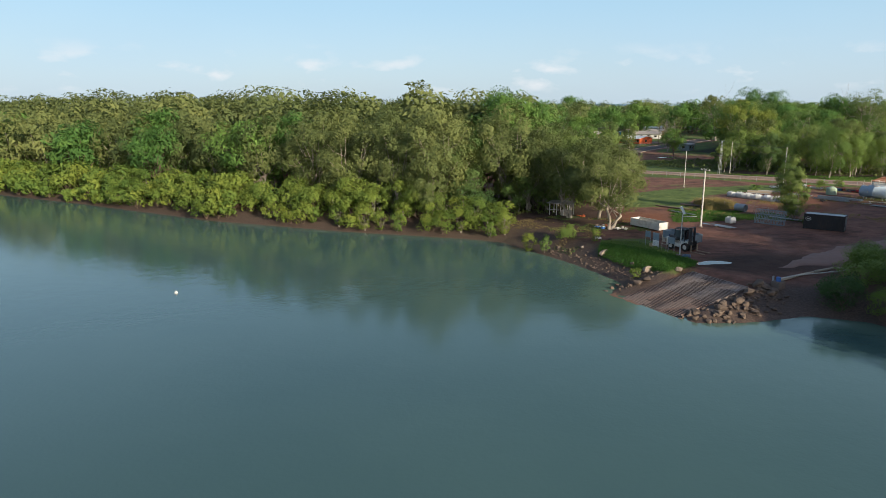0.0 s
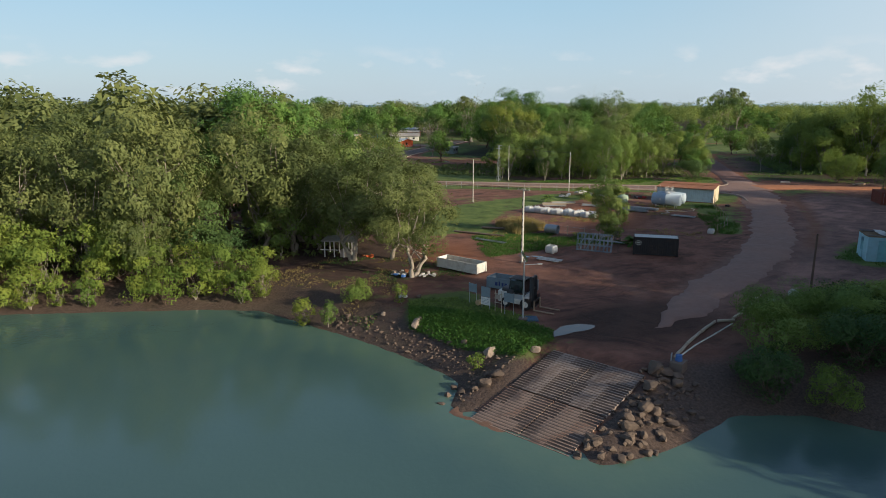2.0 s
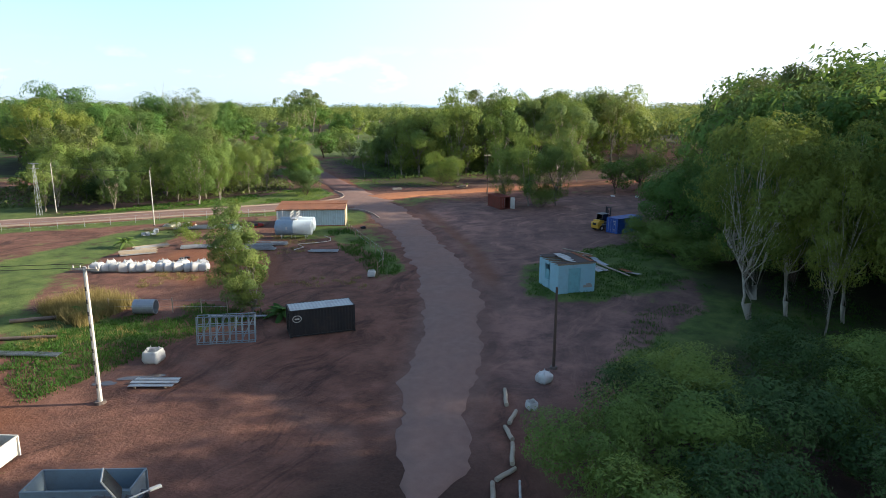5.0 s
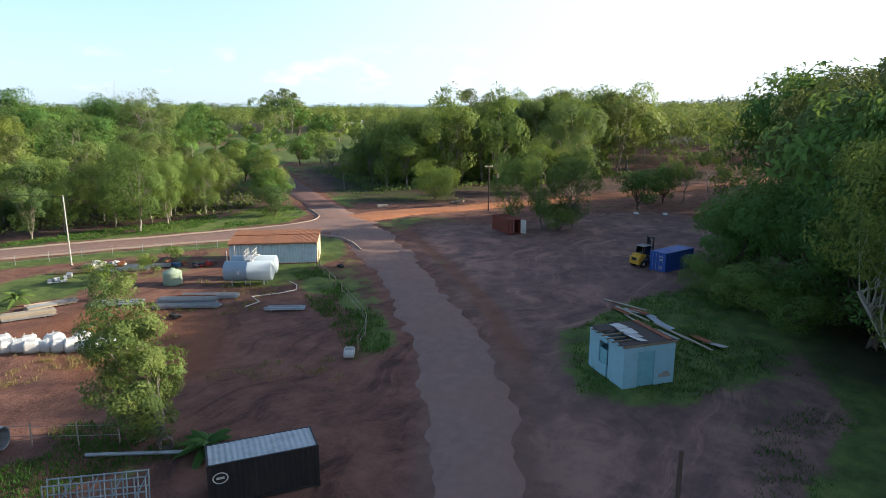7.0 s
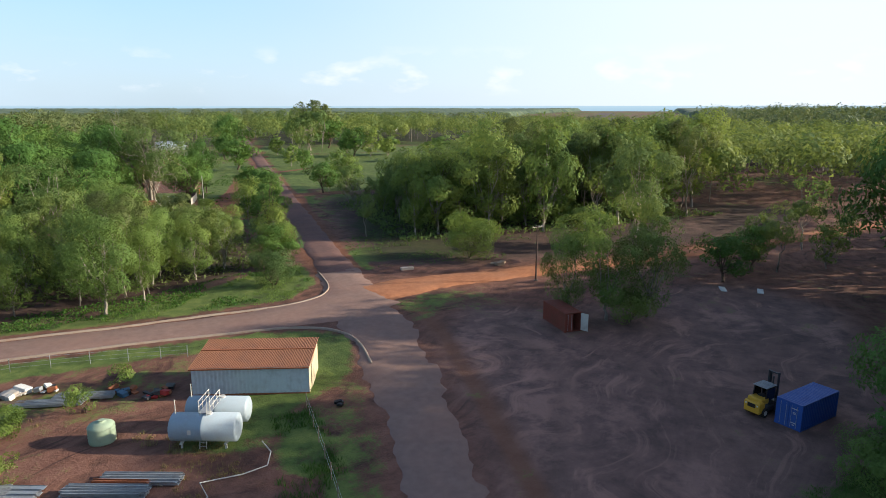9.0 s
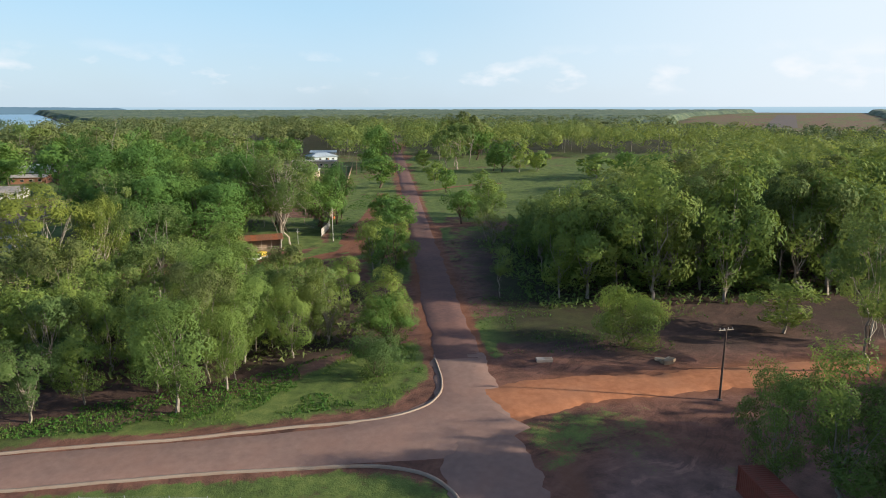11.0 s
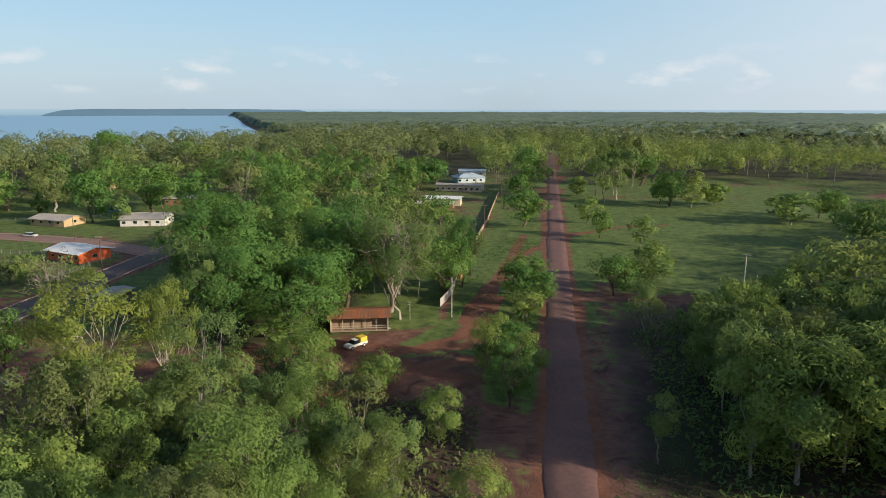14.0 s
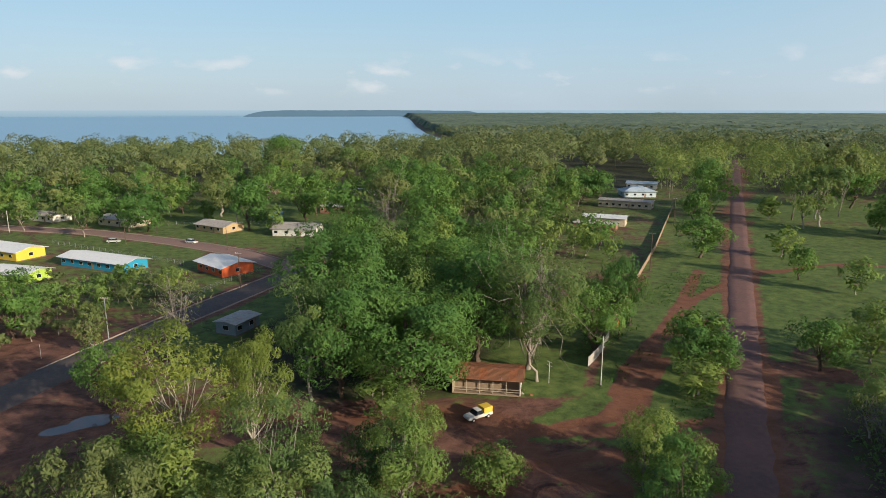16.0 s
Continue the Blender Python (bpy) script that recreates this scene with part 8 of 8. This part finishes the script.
def shelter():
    ob = thing("shelter", 23.3, 126.4, -30, "small white-posted shelter with a dark roof", "shelter")
    for x in (-2, -0.6, 0.8, 2):
        for y in (-1.2, 1.2):
            part("post", one(box, 0.14, 0.14, 2.4, x, y, 0), "white", ob)
    part("roof", one(box, 4.8, 3.2, 0.1, 0, 0, 2.4, rx=4), "roof_grey", ob)
    part("counter", one(box, 1.4, 1.0, 1.0, 0.9, -0.6, 0), "plaster", ob)
    part("rail", one(box, 2.6, 0.08, 0.1, -1.3, -1.25, 1.0), "white", ob)


shelter()


def rubbish(x, y, n, spread, label, mats, seed, s=0.6):
    """A heap of boards, sheets and bins: every piece a part."""
    r = np.random.RandomState(seed)
    ob = thing("rubbish_heap", x, y, 0, label, "rubbish", "rubbish heaps")
    for i in range(n):
        a, d = r.uniform(0, 6.28), spread * r.rand() ** 0.6
        part("piece", one(box, s * r.uniform(0.5, 1.8), s * r.uniform(0.4, 1.1), s * r.uniform(0.08, 0.7), d * math.cos(a), d * math.sin(a), r.uniform(0, 0.35) * s, r.uniform(-15, 15), r.uniform(-15, 15), r.uniform(0, 180), 0.02), mats[r.randint(len(mats))], ob)


rubbish(28.0, 113.4, 15, 1.3, "heap of white and rusty scrap under a paperbark", ("white", "rust", "white_bag", "timber", "blue_paint"), 1)
rubbish(30.9, 111.5, 7, 1.0, "pale torn sheeting on the ground", ("white_bag", "white", "roof_grey"), 2, 0.5)
rubbish(25.6, 104.2, 5, 0.8, "pale broken slabs lying on the bank", ("white_bag", "concrete"), 3, 0.5)
rubbish(26.6, 124.2, 5, 0.8, "orange plastic barrier dropped on grass", ("barrier", "rust"), 4, 0.4)
rubbish(75, 143, 8, 0.8, "dark scrap metal heap on red earth", ("rust", "black", "dark_steel"), 5, 0.6)
rubbish(81.4, 138.8, 6, 0.6, "dark tyres and scrap in the yard", ("black", "tyre"), 6, 0.5)
rubbish(84, 163.4, 8, 1.6, "pale sheeting and scrap by the fence", ("white_bag", "white", "galv"), 7, 0.7)
rubbish(96.2, 158.2, 9, 1.2, "dark scrap and machine parts by the shed", ("rust", "black", "dark_steel", "tarp"), 8, 0.7)
rubbish(66.6, 113.6, 4, 0.5, "white broken basin by the black container", ("white_bag", "white"), 9, 0.6)
rubbish(106.5, 137.8, 5, 0.5, "black pump parts by the shed corner", ("black", "dark_steel"), 10, 0.5)
sl_ = thing("concrete_slab", 153.6, 164.6, -40, "pale concrete pit cover standing on the grass verge", "slab")
part("cover", one(box, 2.3, 1.0, 0.45, 0, 0, -0.05, bevel=0.03), "plaster", sl_)
part("lid", one(box, 1.0, 0.7, 0.06, 0.5, 0, 0.4, bevel=0.01), "kerb", sl_)
rubbish(165.2, 152.6, 7, 1.3, "stack of grey logs beside the track", ("timber", "timber_pale"), 11, 0.9)
rubbish(163, 255.5, 8, 2.2, "rubble and boards beside the derelict house", ("plaster", "timber", "rust"), 12, 0.5)


def car(x, y, rz, material, label, ute=False, canopy=None, wheels=True):
    """A car or ute; local +x is forward."""
    ob = thing("ute" if ute else "car", x, y, rz, label, "car")
    bm = bmesh.new()
    low = [(-2.35, 0.45), (-2.4, 0.85), (-2.3, 1.0), (0.95, 1.02), (2.2, 0.92), (2.4, 0.7), (2.35, 0.42)]
    a = [bm.verts.new((px, -0.88, pz)) for px, pz in low]
    b = [bm.verts.new((px, 0.88, pz)) for px, pz in low]
    for i in range(len(low)):
        j = (i + 1) % len(low)
        bm.faces.new((a[i], a[j], b[j], b[i]))
    bm.faces.new(a[::-1])
    bm.faces.new(b)
    bmesh.ops.recalc_face_normals(bm, faces=bm.faces)
    bmesh.ops.bevel(bm, geom=bm.edges[:], offset=0.06, segments=2, affect="EDGES")
    part("body", bm, material, ob)
    x0, x1 = (-0.35, 1.15) if ute else (-1.75, 1.15)
    bm = bmesh.new()
    v = [bm.verts.new((px, py * k, pz)) for px, pz, k in ((x0 - 0.1, 1.0, 0.86), (x1, 1.0, 0.86), (x1 - 0.65, 1.62, 0.72), (x0 + 0.15, 1.65, 0.72)) for py in (-1, 1)]
    for q in ((0, 2, 3, 1), (2, 4, 5, 3), (4, 6, 7, 5), (6, 0, 1, 7), (0, 6, 4, 2), (1, 3, 5, 7)):
        bm.faces.new([v[i] for i in q])
    bmesh.ops.recalc_face_normals(bm, faces=bm.faces)
    part("glasshouse", bm, "glass", ob)
    part("roof", one(box, x1 - x0 - 0.55, 1.42, 0.06, (x0 + x1) / 2 - 0.2, 0, 1.62, bevel=0.02), material, ob)
    if canopy:
        part("canopy", one(box, 1.7, 1.7, 0.95, -1.45, 0, 0.95, bevel=0.05), canopy, ob, "pale yellow box canopy")
    elif ute:
        part("tray", one(box, 1.8, 1.7, 0.08, -1.45, 0, 0.98), "dark_steel", ob)
    for sx in (-1.45, 1.45):
        for sy in (-0.8, 0.8):
            if wheels:
                wheel(ob, sx, sy, 0.34, 0.24)
    for sy in (-0.62, 0.62):
        part("headlight", one(box, 0.05, 0.3, 0.16, 2.36, sy, 0.68), "white_bag", ob)


car(152.9, 249.0, 198, "white", "white ute with a yellow box canopy on red earth", True, "sun_yellow")
car(61.6, 416.6, -12, "white", "white parked car on the back street")
rubbish(98.6, 155.2, 12, 1.5, "heap of blue and red scrap panels by the shed", ("blue_paint", "red_paint", "dark_steel", "black", "rust"), 14, 0.8)
rubbish(92.4, 164.4, 8, 1.4, "pale and dark scrap under shrubs by the fence", ("white_bag", "rust", "black", "galv"), 15, 0.7)
rubbish(89.6, 166.6, 9, 1.2, "crumpled pale sheeting heaped by the road fence", ("white_bag", "white", "roof_grey"), 16, 1.0)
car(262, 420, 30, "navy", "dark blue car parked by a white-roofed house")
car(90, 408, -40, "white", "white parked car near the orange house")


# ---- houses ----
def house(x, y, rz, L, W, h, wall, roof, label, pitch=14, over=0.7, windows=4, hip=False, base=0.2, verandah=False):
    """Low house: slab, four walls with windows and a door, pitched roof. Local x runs along the ridge."""
    ob = thing("house", x, y, rz, label, "house", "houses of the village")
    part("slab", one(box, L + 0.3, W + 0.3, base + 0.3, 0, 0, -0.3), "concrete", ob)
    t = 0.16
    for sy in (-1, 1):
        part("wall", one(box, L, t, h, 0, sy * (W / 2 - t / 2), base), wall, ob)
    for sx in (-1, 1):
        part("wall", one(box, t, W - 2 * t, h, sx * (L / 2 - t / 2), 0, base), wall, ob)
    rise = math.tan(radians(pitch)) * (W / 2 + over)
    E, Wd = L / 2 + over, W / 2 + over
    z0 = base + h - math.tan(radians(pitch)) * over + 0.06
    inset = Wd if hip else 0
    for sy in (-1, 1):
        bm = bmesh.new()
        v = [bm.verts.new(p) for p in ((-E, sy * Wd, z0), (E, sy * Wd, z0), (E - inset, 0, z0 + rise), (-E + inset, 0, z0 + rise))]
        f = bm.faces.new(v)
        bmesh.ops.recalc_face_normals(bm, faces=bm.faces)
        bmesh.ops.solidify(bm, geom=bm.faces[:], thickness=0.1)
        k = part("roof", bm, roof, ob)
        for i in range(int(L / 1.6)):
            xx = -E + 0.8 + i * 1.6
            if hip and abs(xx) > E - Wd:
                continue
            part("roof_rib", one(rod, (xx, sy * Wd, z0 + 0.09), (xx, 0, z0 + rise + 0.09), 0.03, sides=4), roof, k)
    for sx in (-1, 1):
        bm = bmesh.new()
        if hip:
            v = [bm.verts.new(p) for p in ((sx * E, -Wd, z0), (sx * E, Wd, z0), (sx * (E - inset), 0, z0 + rise))]
            bm.faces.new(v)
            bmesh.ops.solidify(bm, geom=bm.faces[:], thickness=0.1)
            part("roof", bm, roof, ob)
        else:
            q = math.tan(radians(pitch)) * W / 2
            v = [bm.verts.new((sx * (L / 2 - dx), yy, zz)) for dx in (0, t) for yy, zz in ((-W / 2, base + h), (W / 2, base + h), (0, base + h + q))]
            bm.faces.new(v[:3])
            bm.faces.new(v[3:][::-1])
            bmesh.ops.recalc_face_normals(bm, faces=bm.faces)
            part("gable", bm, wall, ob)
    for sy in (-1, 1):
        for i in range(windows):
            xx = -L / 2 + (i + 0.5) * L / windows
            if i == windows // 2:
                part("door", one(box, 0.95, 0.05, 2.05, xx + 0.5, sy * (W / 2 + 0.012), base), "timber", ob)
            w = part("window", one(box, 1.5, 0.06, 1.15, xx - 0.7, sy * (W / 2 + 0.01), base + 0.95), "white", ob)
            part("pane", one(box, 1.36, 0.03, 1.0, xx - 0.7, sy * (W / 2 + 0.035), base + 1.02), "glass", w)
    for sx in (-1, 1):
        w = part("window", one(box, 0.06, 1.5, 1.15, sx * (L / 2 + 0.01), 0, base + 0.95), "white", ob)
        part("pane", one(box, 0.03, 1.36, 1.0, sx * (L / 2 + 0.035), 0, base + 1.02), "glass", w)
    if verandah:
        part("verandah_roof", one(box, 5, W * 0.8, 0.1, L / 2 + 2.6, 0, base + h - 0.25, ry=4), roof, ob)
        for yy in (-W * 0.36, W * 0.36):
            part("verandah_post", one(box, 0.12, 0.12, h, L / 2 + 4.9, yy, 0), "white", ob)
    return ob


house(105.5, 361, 124, 15, 10.5, 2.9, "orange", "roof_white", "orange-red house with a broad white roof", 12, 0.9, 4, verandah=False)
house(67.6, 376.6, -38, 28, 9, 2.8, "turquoise", "roof_white", "long turquoise blue house with a white roof", 12, 0.9, 7)
house(31, 402, -38, 26, 10, 3.0, "sun_yellow", "roof_white", "long yellow house with a white roof", 12, 0.9, 6)
house(46, 366, -30, 18, 9, 2.7, "lime", "roof_white", "lime green house with a white roof", 12, 0.8, 4)
house(98, 434, -46, 17, 10.5, 2.6, "tan", "roof_grey", "tan house with a weathered grey roof", 13)
house(57, 457, -39, 20, 10, 3.0, "cream", "roof_grey", "cream house with a weathered roof", 12)
house(129.5, 417.5, -22, 17, 12, 2.9, "white", "roof_grey", "white-ended house with a grey iron roof", 14)
house(190, 391.5, -60, 19, 9, 3.0, "cream", "roof_grey", "cream house behind dark shade trees", 12)
house(259.5, 407.5, -36, 18, 9, 3.4, "cream", "roof_white", "cream house with a bright white roof", 10)
house(251, 399, -36, 17, 7, 2.5, "brick", "roof_grey", "low brick house with a pinkish roof", 8)
house(294, 450, -41, 26, 8, 3.6, "timber_pale", "roof_grey", "long pale hall with a dark flat roof", 7, 0.6, 8)
house(322, 487, -14, 18, 13, 3.4, "shed_white", "roof_blue", "pale house with a blue-white hipped roof", 20, 0.9, 4, True)
house(243, 482, -14, 14, 9, 2.8, "blue_grey", "roof_grey", "grey house among trees", 12)
house(166, 528, -27, 20, 10, 3.0, "white", "roof_white", "white house far among trees", 12)
house(120.5, 458.5, -12, 6.5, 4, 2.6, "turquoise", "roof_blue", "small blue shed on the grass", 10, 0.3, 2)
house(195, 540, -30, 16, 9, 3.0, "cream", "roof_grey", "cream house far among trees", 12)
house(118, 560, -30, 16, 9, 3.0, "tan", "roof_grey", "tan house far among trees", 12)
house(22, 478, -39, 16, 9, 2.8, "white", "roof_grey", "white house among trees", 12)
house(112.5, 303.5, 53, 8, 5.5, 2.6, "blue_grey", "roof_grey", "grey carport under trees beside the street", 8, 0.5, 2)
house(150, 470, -30, 15, 9, 3.0, "brick", "roof_grey", "brick house among trees", 12)
house(673, 583, -28, 26, 10, 4, "white", "roof_white", "distant white hall at the edge of the woods", 12)
house(640, 606, -28, 16, 9, 3.4, "cream", "roof_grey", "distant cream hall at the edge of the woods", 12)
house(345, 520, -35, 18, 10, 3.2, "white", "roof_blue", "pale house by the long road", 12)


def ruin():
    """Derelict house with a rusted iron roof and an open rail verandah."""
    ob = thing("derelict_house", 158.0, 259.6, -23, "derelict pale house with a rusted iron roof and open verandah", "house")
    L, W, h = 12.0, 6.6, 3.0
    part("floor", one(box, L, W, 0.25, 0, 0, 0.2), "timber", ob)
    part("back_wall", one(box, L, 0.14, h, 0, W / 2, 0.3), "cream", ob)
    part("end_wall", one(box, 0.14, W, h, L / 2 - 0.07, 0, 0.3), "white", ob)
    part("end_wall", one(box, 0.14, W, h, -L / 2 + 0.07, 0, 0.3), "cream", ob)
    part("inner_wall", one(box, L - 0.3, 0.12, h, 0, -W / 2 + 1.8, 0.3), "timber", ob)
    for i in range(6):
        part("post", one(box, 0.12, 0.12, h - 0.2, -L / 2 + 0.2 + i * (L - 0.4) / 5, -W / 2 + 0.1, 0.4), "timber_pale", ob)
    for z in (0.9, 1.35):
        part("rail", one(box, L - 0.3, 0.06, 0.1, 0, -W / 2 + 0.08, z), "timber_pale", ob)
    for i in range(5):
        part("stump", one(rod, (-L / 2 + 0.5 + i * 2.75, -W / 2 + 0.4, -0.2), (-L / 2 + 0.5 + i * 2.75, -W / 2 + 0.4, 0.25), 0.14), "concrete", ob)
    for sy, tilt in ((-1, 11), (1, -11)):
        for i in range(10):
            bm = bmesh.new()
            sheet_iron(bm, (L + 1) / 10 + 0.05, W / 2 + 0.75, 0, 0.16, 0.02, -L / 2 - 0.5 + i * (L + 1) / 10, -(W / 2 + 0.75) if sy < 0 else 0)
            bmesh.ops.transform(bm, matrix=Matrix.Translation((0, 0, h + 1.05 + 0.004 * (i % 2))) @ pose(0, 0, 0, tilt), verts=bm.verts)
            part("roof_sheet", bm, "rust_roof" if (i * 7 + (sy > 0)) % 4 else "rust", ob)
    bm = bmesh.new()
    for sx in (-1, 1):
        v = [bm.verts.new((sx * (L / 2 - dx), yy, zz)) for dx in (0, 0.1) for yy, zz in ((-W / 2, h + 0.3), (W / 2, h + 0.3), (0, h + 0.98))]
        bm.faces.new(v[:3])
        bm.faces.new(v[3:][::-1])
    bmesh.ops.recalc_face_normals(bm, faces=bm.faces)
    part("gable", bm, "white", ob)


ruin()


def aerial(x, y, h):
    ob = thing("aerial_mast", x, y, 20, "thin white aerial mast with crossbars on grass", "aerial")
    part("mast", one(rod, (0, 0, 0), (0, 0, h), 0.05, sides=6), "white", ob)
    for z in (h - 0.1, h - 0.8):
        part("crossbar", one(box, 0.06, 1.4, 0.06, 0, 0, z), "white", ob)


aerial(169.5, 258.8, 4.2)


# ---- fences ----
def fence(pts, gap, high, label, post="timber_pale", panel=None, wires=0, r=0.05):
    ob = tagged(new("fence"), label, "fence")
    c, _ = resample(pts, gap)
    pm = None
    for i, (x, y) in enumerate(c):
        z = hz(x, y)
        if pm is None:
            bm = one(rod, (0, 0, -0.2), (0, 0, high), r, sides=6)
            pm = part("post", bm, post, ob).data
            p = ob.children[-1]
        else:
            p = new("post", pm)
            p.parent = ob
        p.matrix_basis = pose(x, y, z)
        if i + 1 < len(c):
            x1, y1 = c[i + 1]
            d, L = math.degrees(math.atan2(y1 - y, x1 - x)), math.hypot(x1 - x, y1 - y)
            mid = pose((x + x1) / 2, (y + y1) / 2, (z + hz(x1, y1)) / 2, 0, 0, d)
            if panel:
                q = part("panel", one(box, L * 0.98, 0.03, high * 0.9, 0, 0, 0.08), panel, ob)
                q.matrix_basis = mid
            for k in range(wires):
                q = part("wire", one(rod, (-L / 2, 0, high * (k + 1) / (wires + 0.3)), (L / 2, 0, high * (k + 1) / (wires + 0.3)), 0.012, sides=4), "galv", ob)
                q.matrix_basis = mid


fence([(192, 278), (198.2, 287.5), (218.1, 312.8), (253.5, 357.9), (313.8, 439.2)], 3.0, 1.9, "long weathered boarded fence beside the road", "timber", "timber")
fence([(180, 264), (186, 270), (192, 278)], 3.0, 2.2, "tall pale sheet fence by the shade trees", "white", "roof_grey")
fence([(84, 117.5), (89, 119.6), (97, 130), (104.5, 140.2)], 3.0, 1.5, "broken wire fence with weathered dark posts", "timber", None, 2)
fence([(92.5, 173.5), (84, 178), (70, 187), (52, 200)], 4.0, 1.5, "thin wire fence along the kerb", "galv", None, 3, 0.035)
fence([(92.5, 173.5), (99, 168), (106, 161)], 4.0, 1.5, "thin wire fence along the kerb", "galv", None, 3, 0.035)
fence([(96, 324), (103, 341), (116, 358)], 3.0, 1.5, "low wire fence round the orange house", "galv", None, 3, 0.035)
fence([(40, 420), (70, 392), (92, 372)], 3.5, 1.6, "wire fence behind the coloured houses", "galv", None, 3, 0.035)
fence([(72, 452), (106, 446), (142, 436)], 3.5, 1.6, "wire fence round grassed yards", "galv", None, 3, 0.035)
fence([(57, 131), (63.5, 121)], 3.2, 1.6, "wire fence behind the culvert pipes", "timber_pale", None, 2)
bar_ = thing("barrier_mesh", 198.6, 285.6, 52, "orange plastic safety barrier mesh along a fence", "barrier")
part("mesh_sheet", one(box, 5.5, 0.03, 1.0, 0, 0, 0.05), "barrier", bar_)
part("stake", one(rod, (-2.7, 0, -0.1), (-2.7, 0, 1.2), 0.03), "timber", bar_)
part("stake", one(rod, (2.7, 0, -0.1), (2.7, 0, 1.2), 0.03), "timber", bar_)


def give_way(x, y):
    ob = thing("road_sign", x, y, -70, "white triangular road sign on a thin post", "sign")
    part("post", one(rod, (0, 0, -0.1), (0, 0, 2.4), 0.04, sides=6), "galv", ob)
    part("plate", one(rod, (0, -0.02, 2.5), (0, 0.02, 2.5), 0.55, sides=3), "white", ob)


give_way(74.9, 295)


def palm(x, y, h, n, label, seed, spread=1.7):
    r = np.random.RandomState(seed)
    ob = thing("palm", x, y, 0, label, "palm")
    if h > 1:
        v, f = tube([(0, 0, -0.2), (0.1, 0, h * 0.5), (0.05, 0.1, h)], [0.2, 0.14, 0.13], 7)
        part("trunk", bm_of(v, f), "bark_grey", ob)
    for i in range(n):
        a, e = 6.283 * i / n + r.uniform(-0.2, 0.2), r.uniform(0.1, 1.1)
        bm = bmesh.new()
        prev = None
        for k in range(7):
            q = k / 6
            rad = spread * (math.cos(e) * q + 0.15 * q * q)
            z = h + spread * (math.sin(e) * q - 0.75 * q * q * (1 - 0.3 * e))
            w = 0.28 * spread / 1.7 * math.sin(math.pi * min(1, q * 0.85 + 0.12))
            c = Vector((rad * math.cos(a), rad * math.sin(a), z))
            sd = Vector((-math.sin(a), math.cos(a), 0)) * w
            cur = (bm.verts.new(c - sd - Vector((0, 0, w * 0.6))), bm.verts.new(c), bm.verts.new(c + sd - Vector((0, 0, w * 0.6))))
            if prev:
                bm.faces.new((prev[0], prev[1], cur[1], cur[0]))
                bm.faces.new((prev[1], prev[2], cur[2], cur[1]))
            prev = cur
        part("frond", bm, "leaf_light" if seed > 5 else "leaf_dark", ob)


palm(65.6, 115.2, 0.7, 22, "low dark green cycad palm by the black container", 1, 2.0)
palm(55, 131.5, 0.7, 18, "low dark green cycad palm by stored pipes", 2, 1.9)
palm(76, 158, 0.9, 16, "low green cycad palm in the yard", 7, 1.9)
palm(192, 247.5, 2.0, 18, "low green palm beside the long road", 8, 2.6)
palm(104, 446, 7.5, 18, "coconut palm with yellowish fronds by houses", 9, 3.6)
palm(186, 366, 6, 16, "slender coconut palm by a cream house", 10, 3.0)
palm(192, 372, 5.5, 16, "slender coconut palm by a cream house", 11, 3.0)

# runway on the far airfield
rw_ = mesh_from("runway", np.array([(1245, 556, 3.6), (1300, 520, 3.6), (3200, 1172, 3.6), (3130, 1225, 3.6)]), [[0, 1, 2, 3]], [M["bitumen"]])
tagged(new("runway", rw_), "dark distant airstrip runway across dry grass", "runway", kind="structure")
fl_ = thing("buoy", *BUOY, 0, "small white buoy floating on the water", "buoy", z=0.0)
bm = bmesh.new()
bmesh.ops.create_uvsphere(bm, u_segments=16, v_segments=10, radius=0.24)
part("float", bm, "white_bag", fl_)
part("stem", one(rod, (0, 0, 0.18), (0, 0, 0.42), 0.03), "white_bag", fl_)
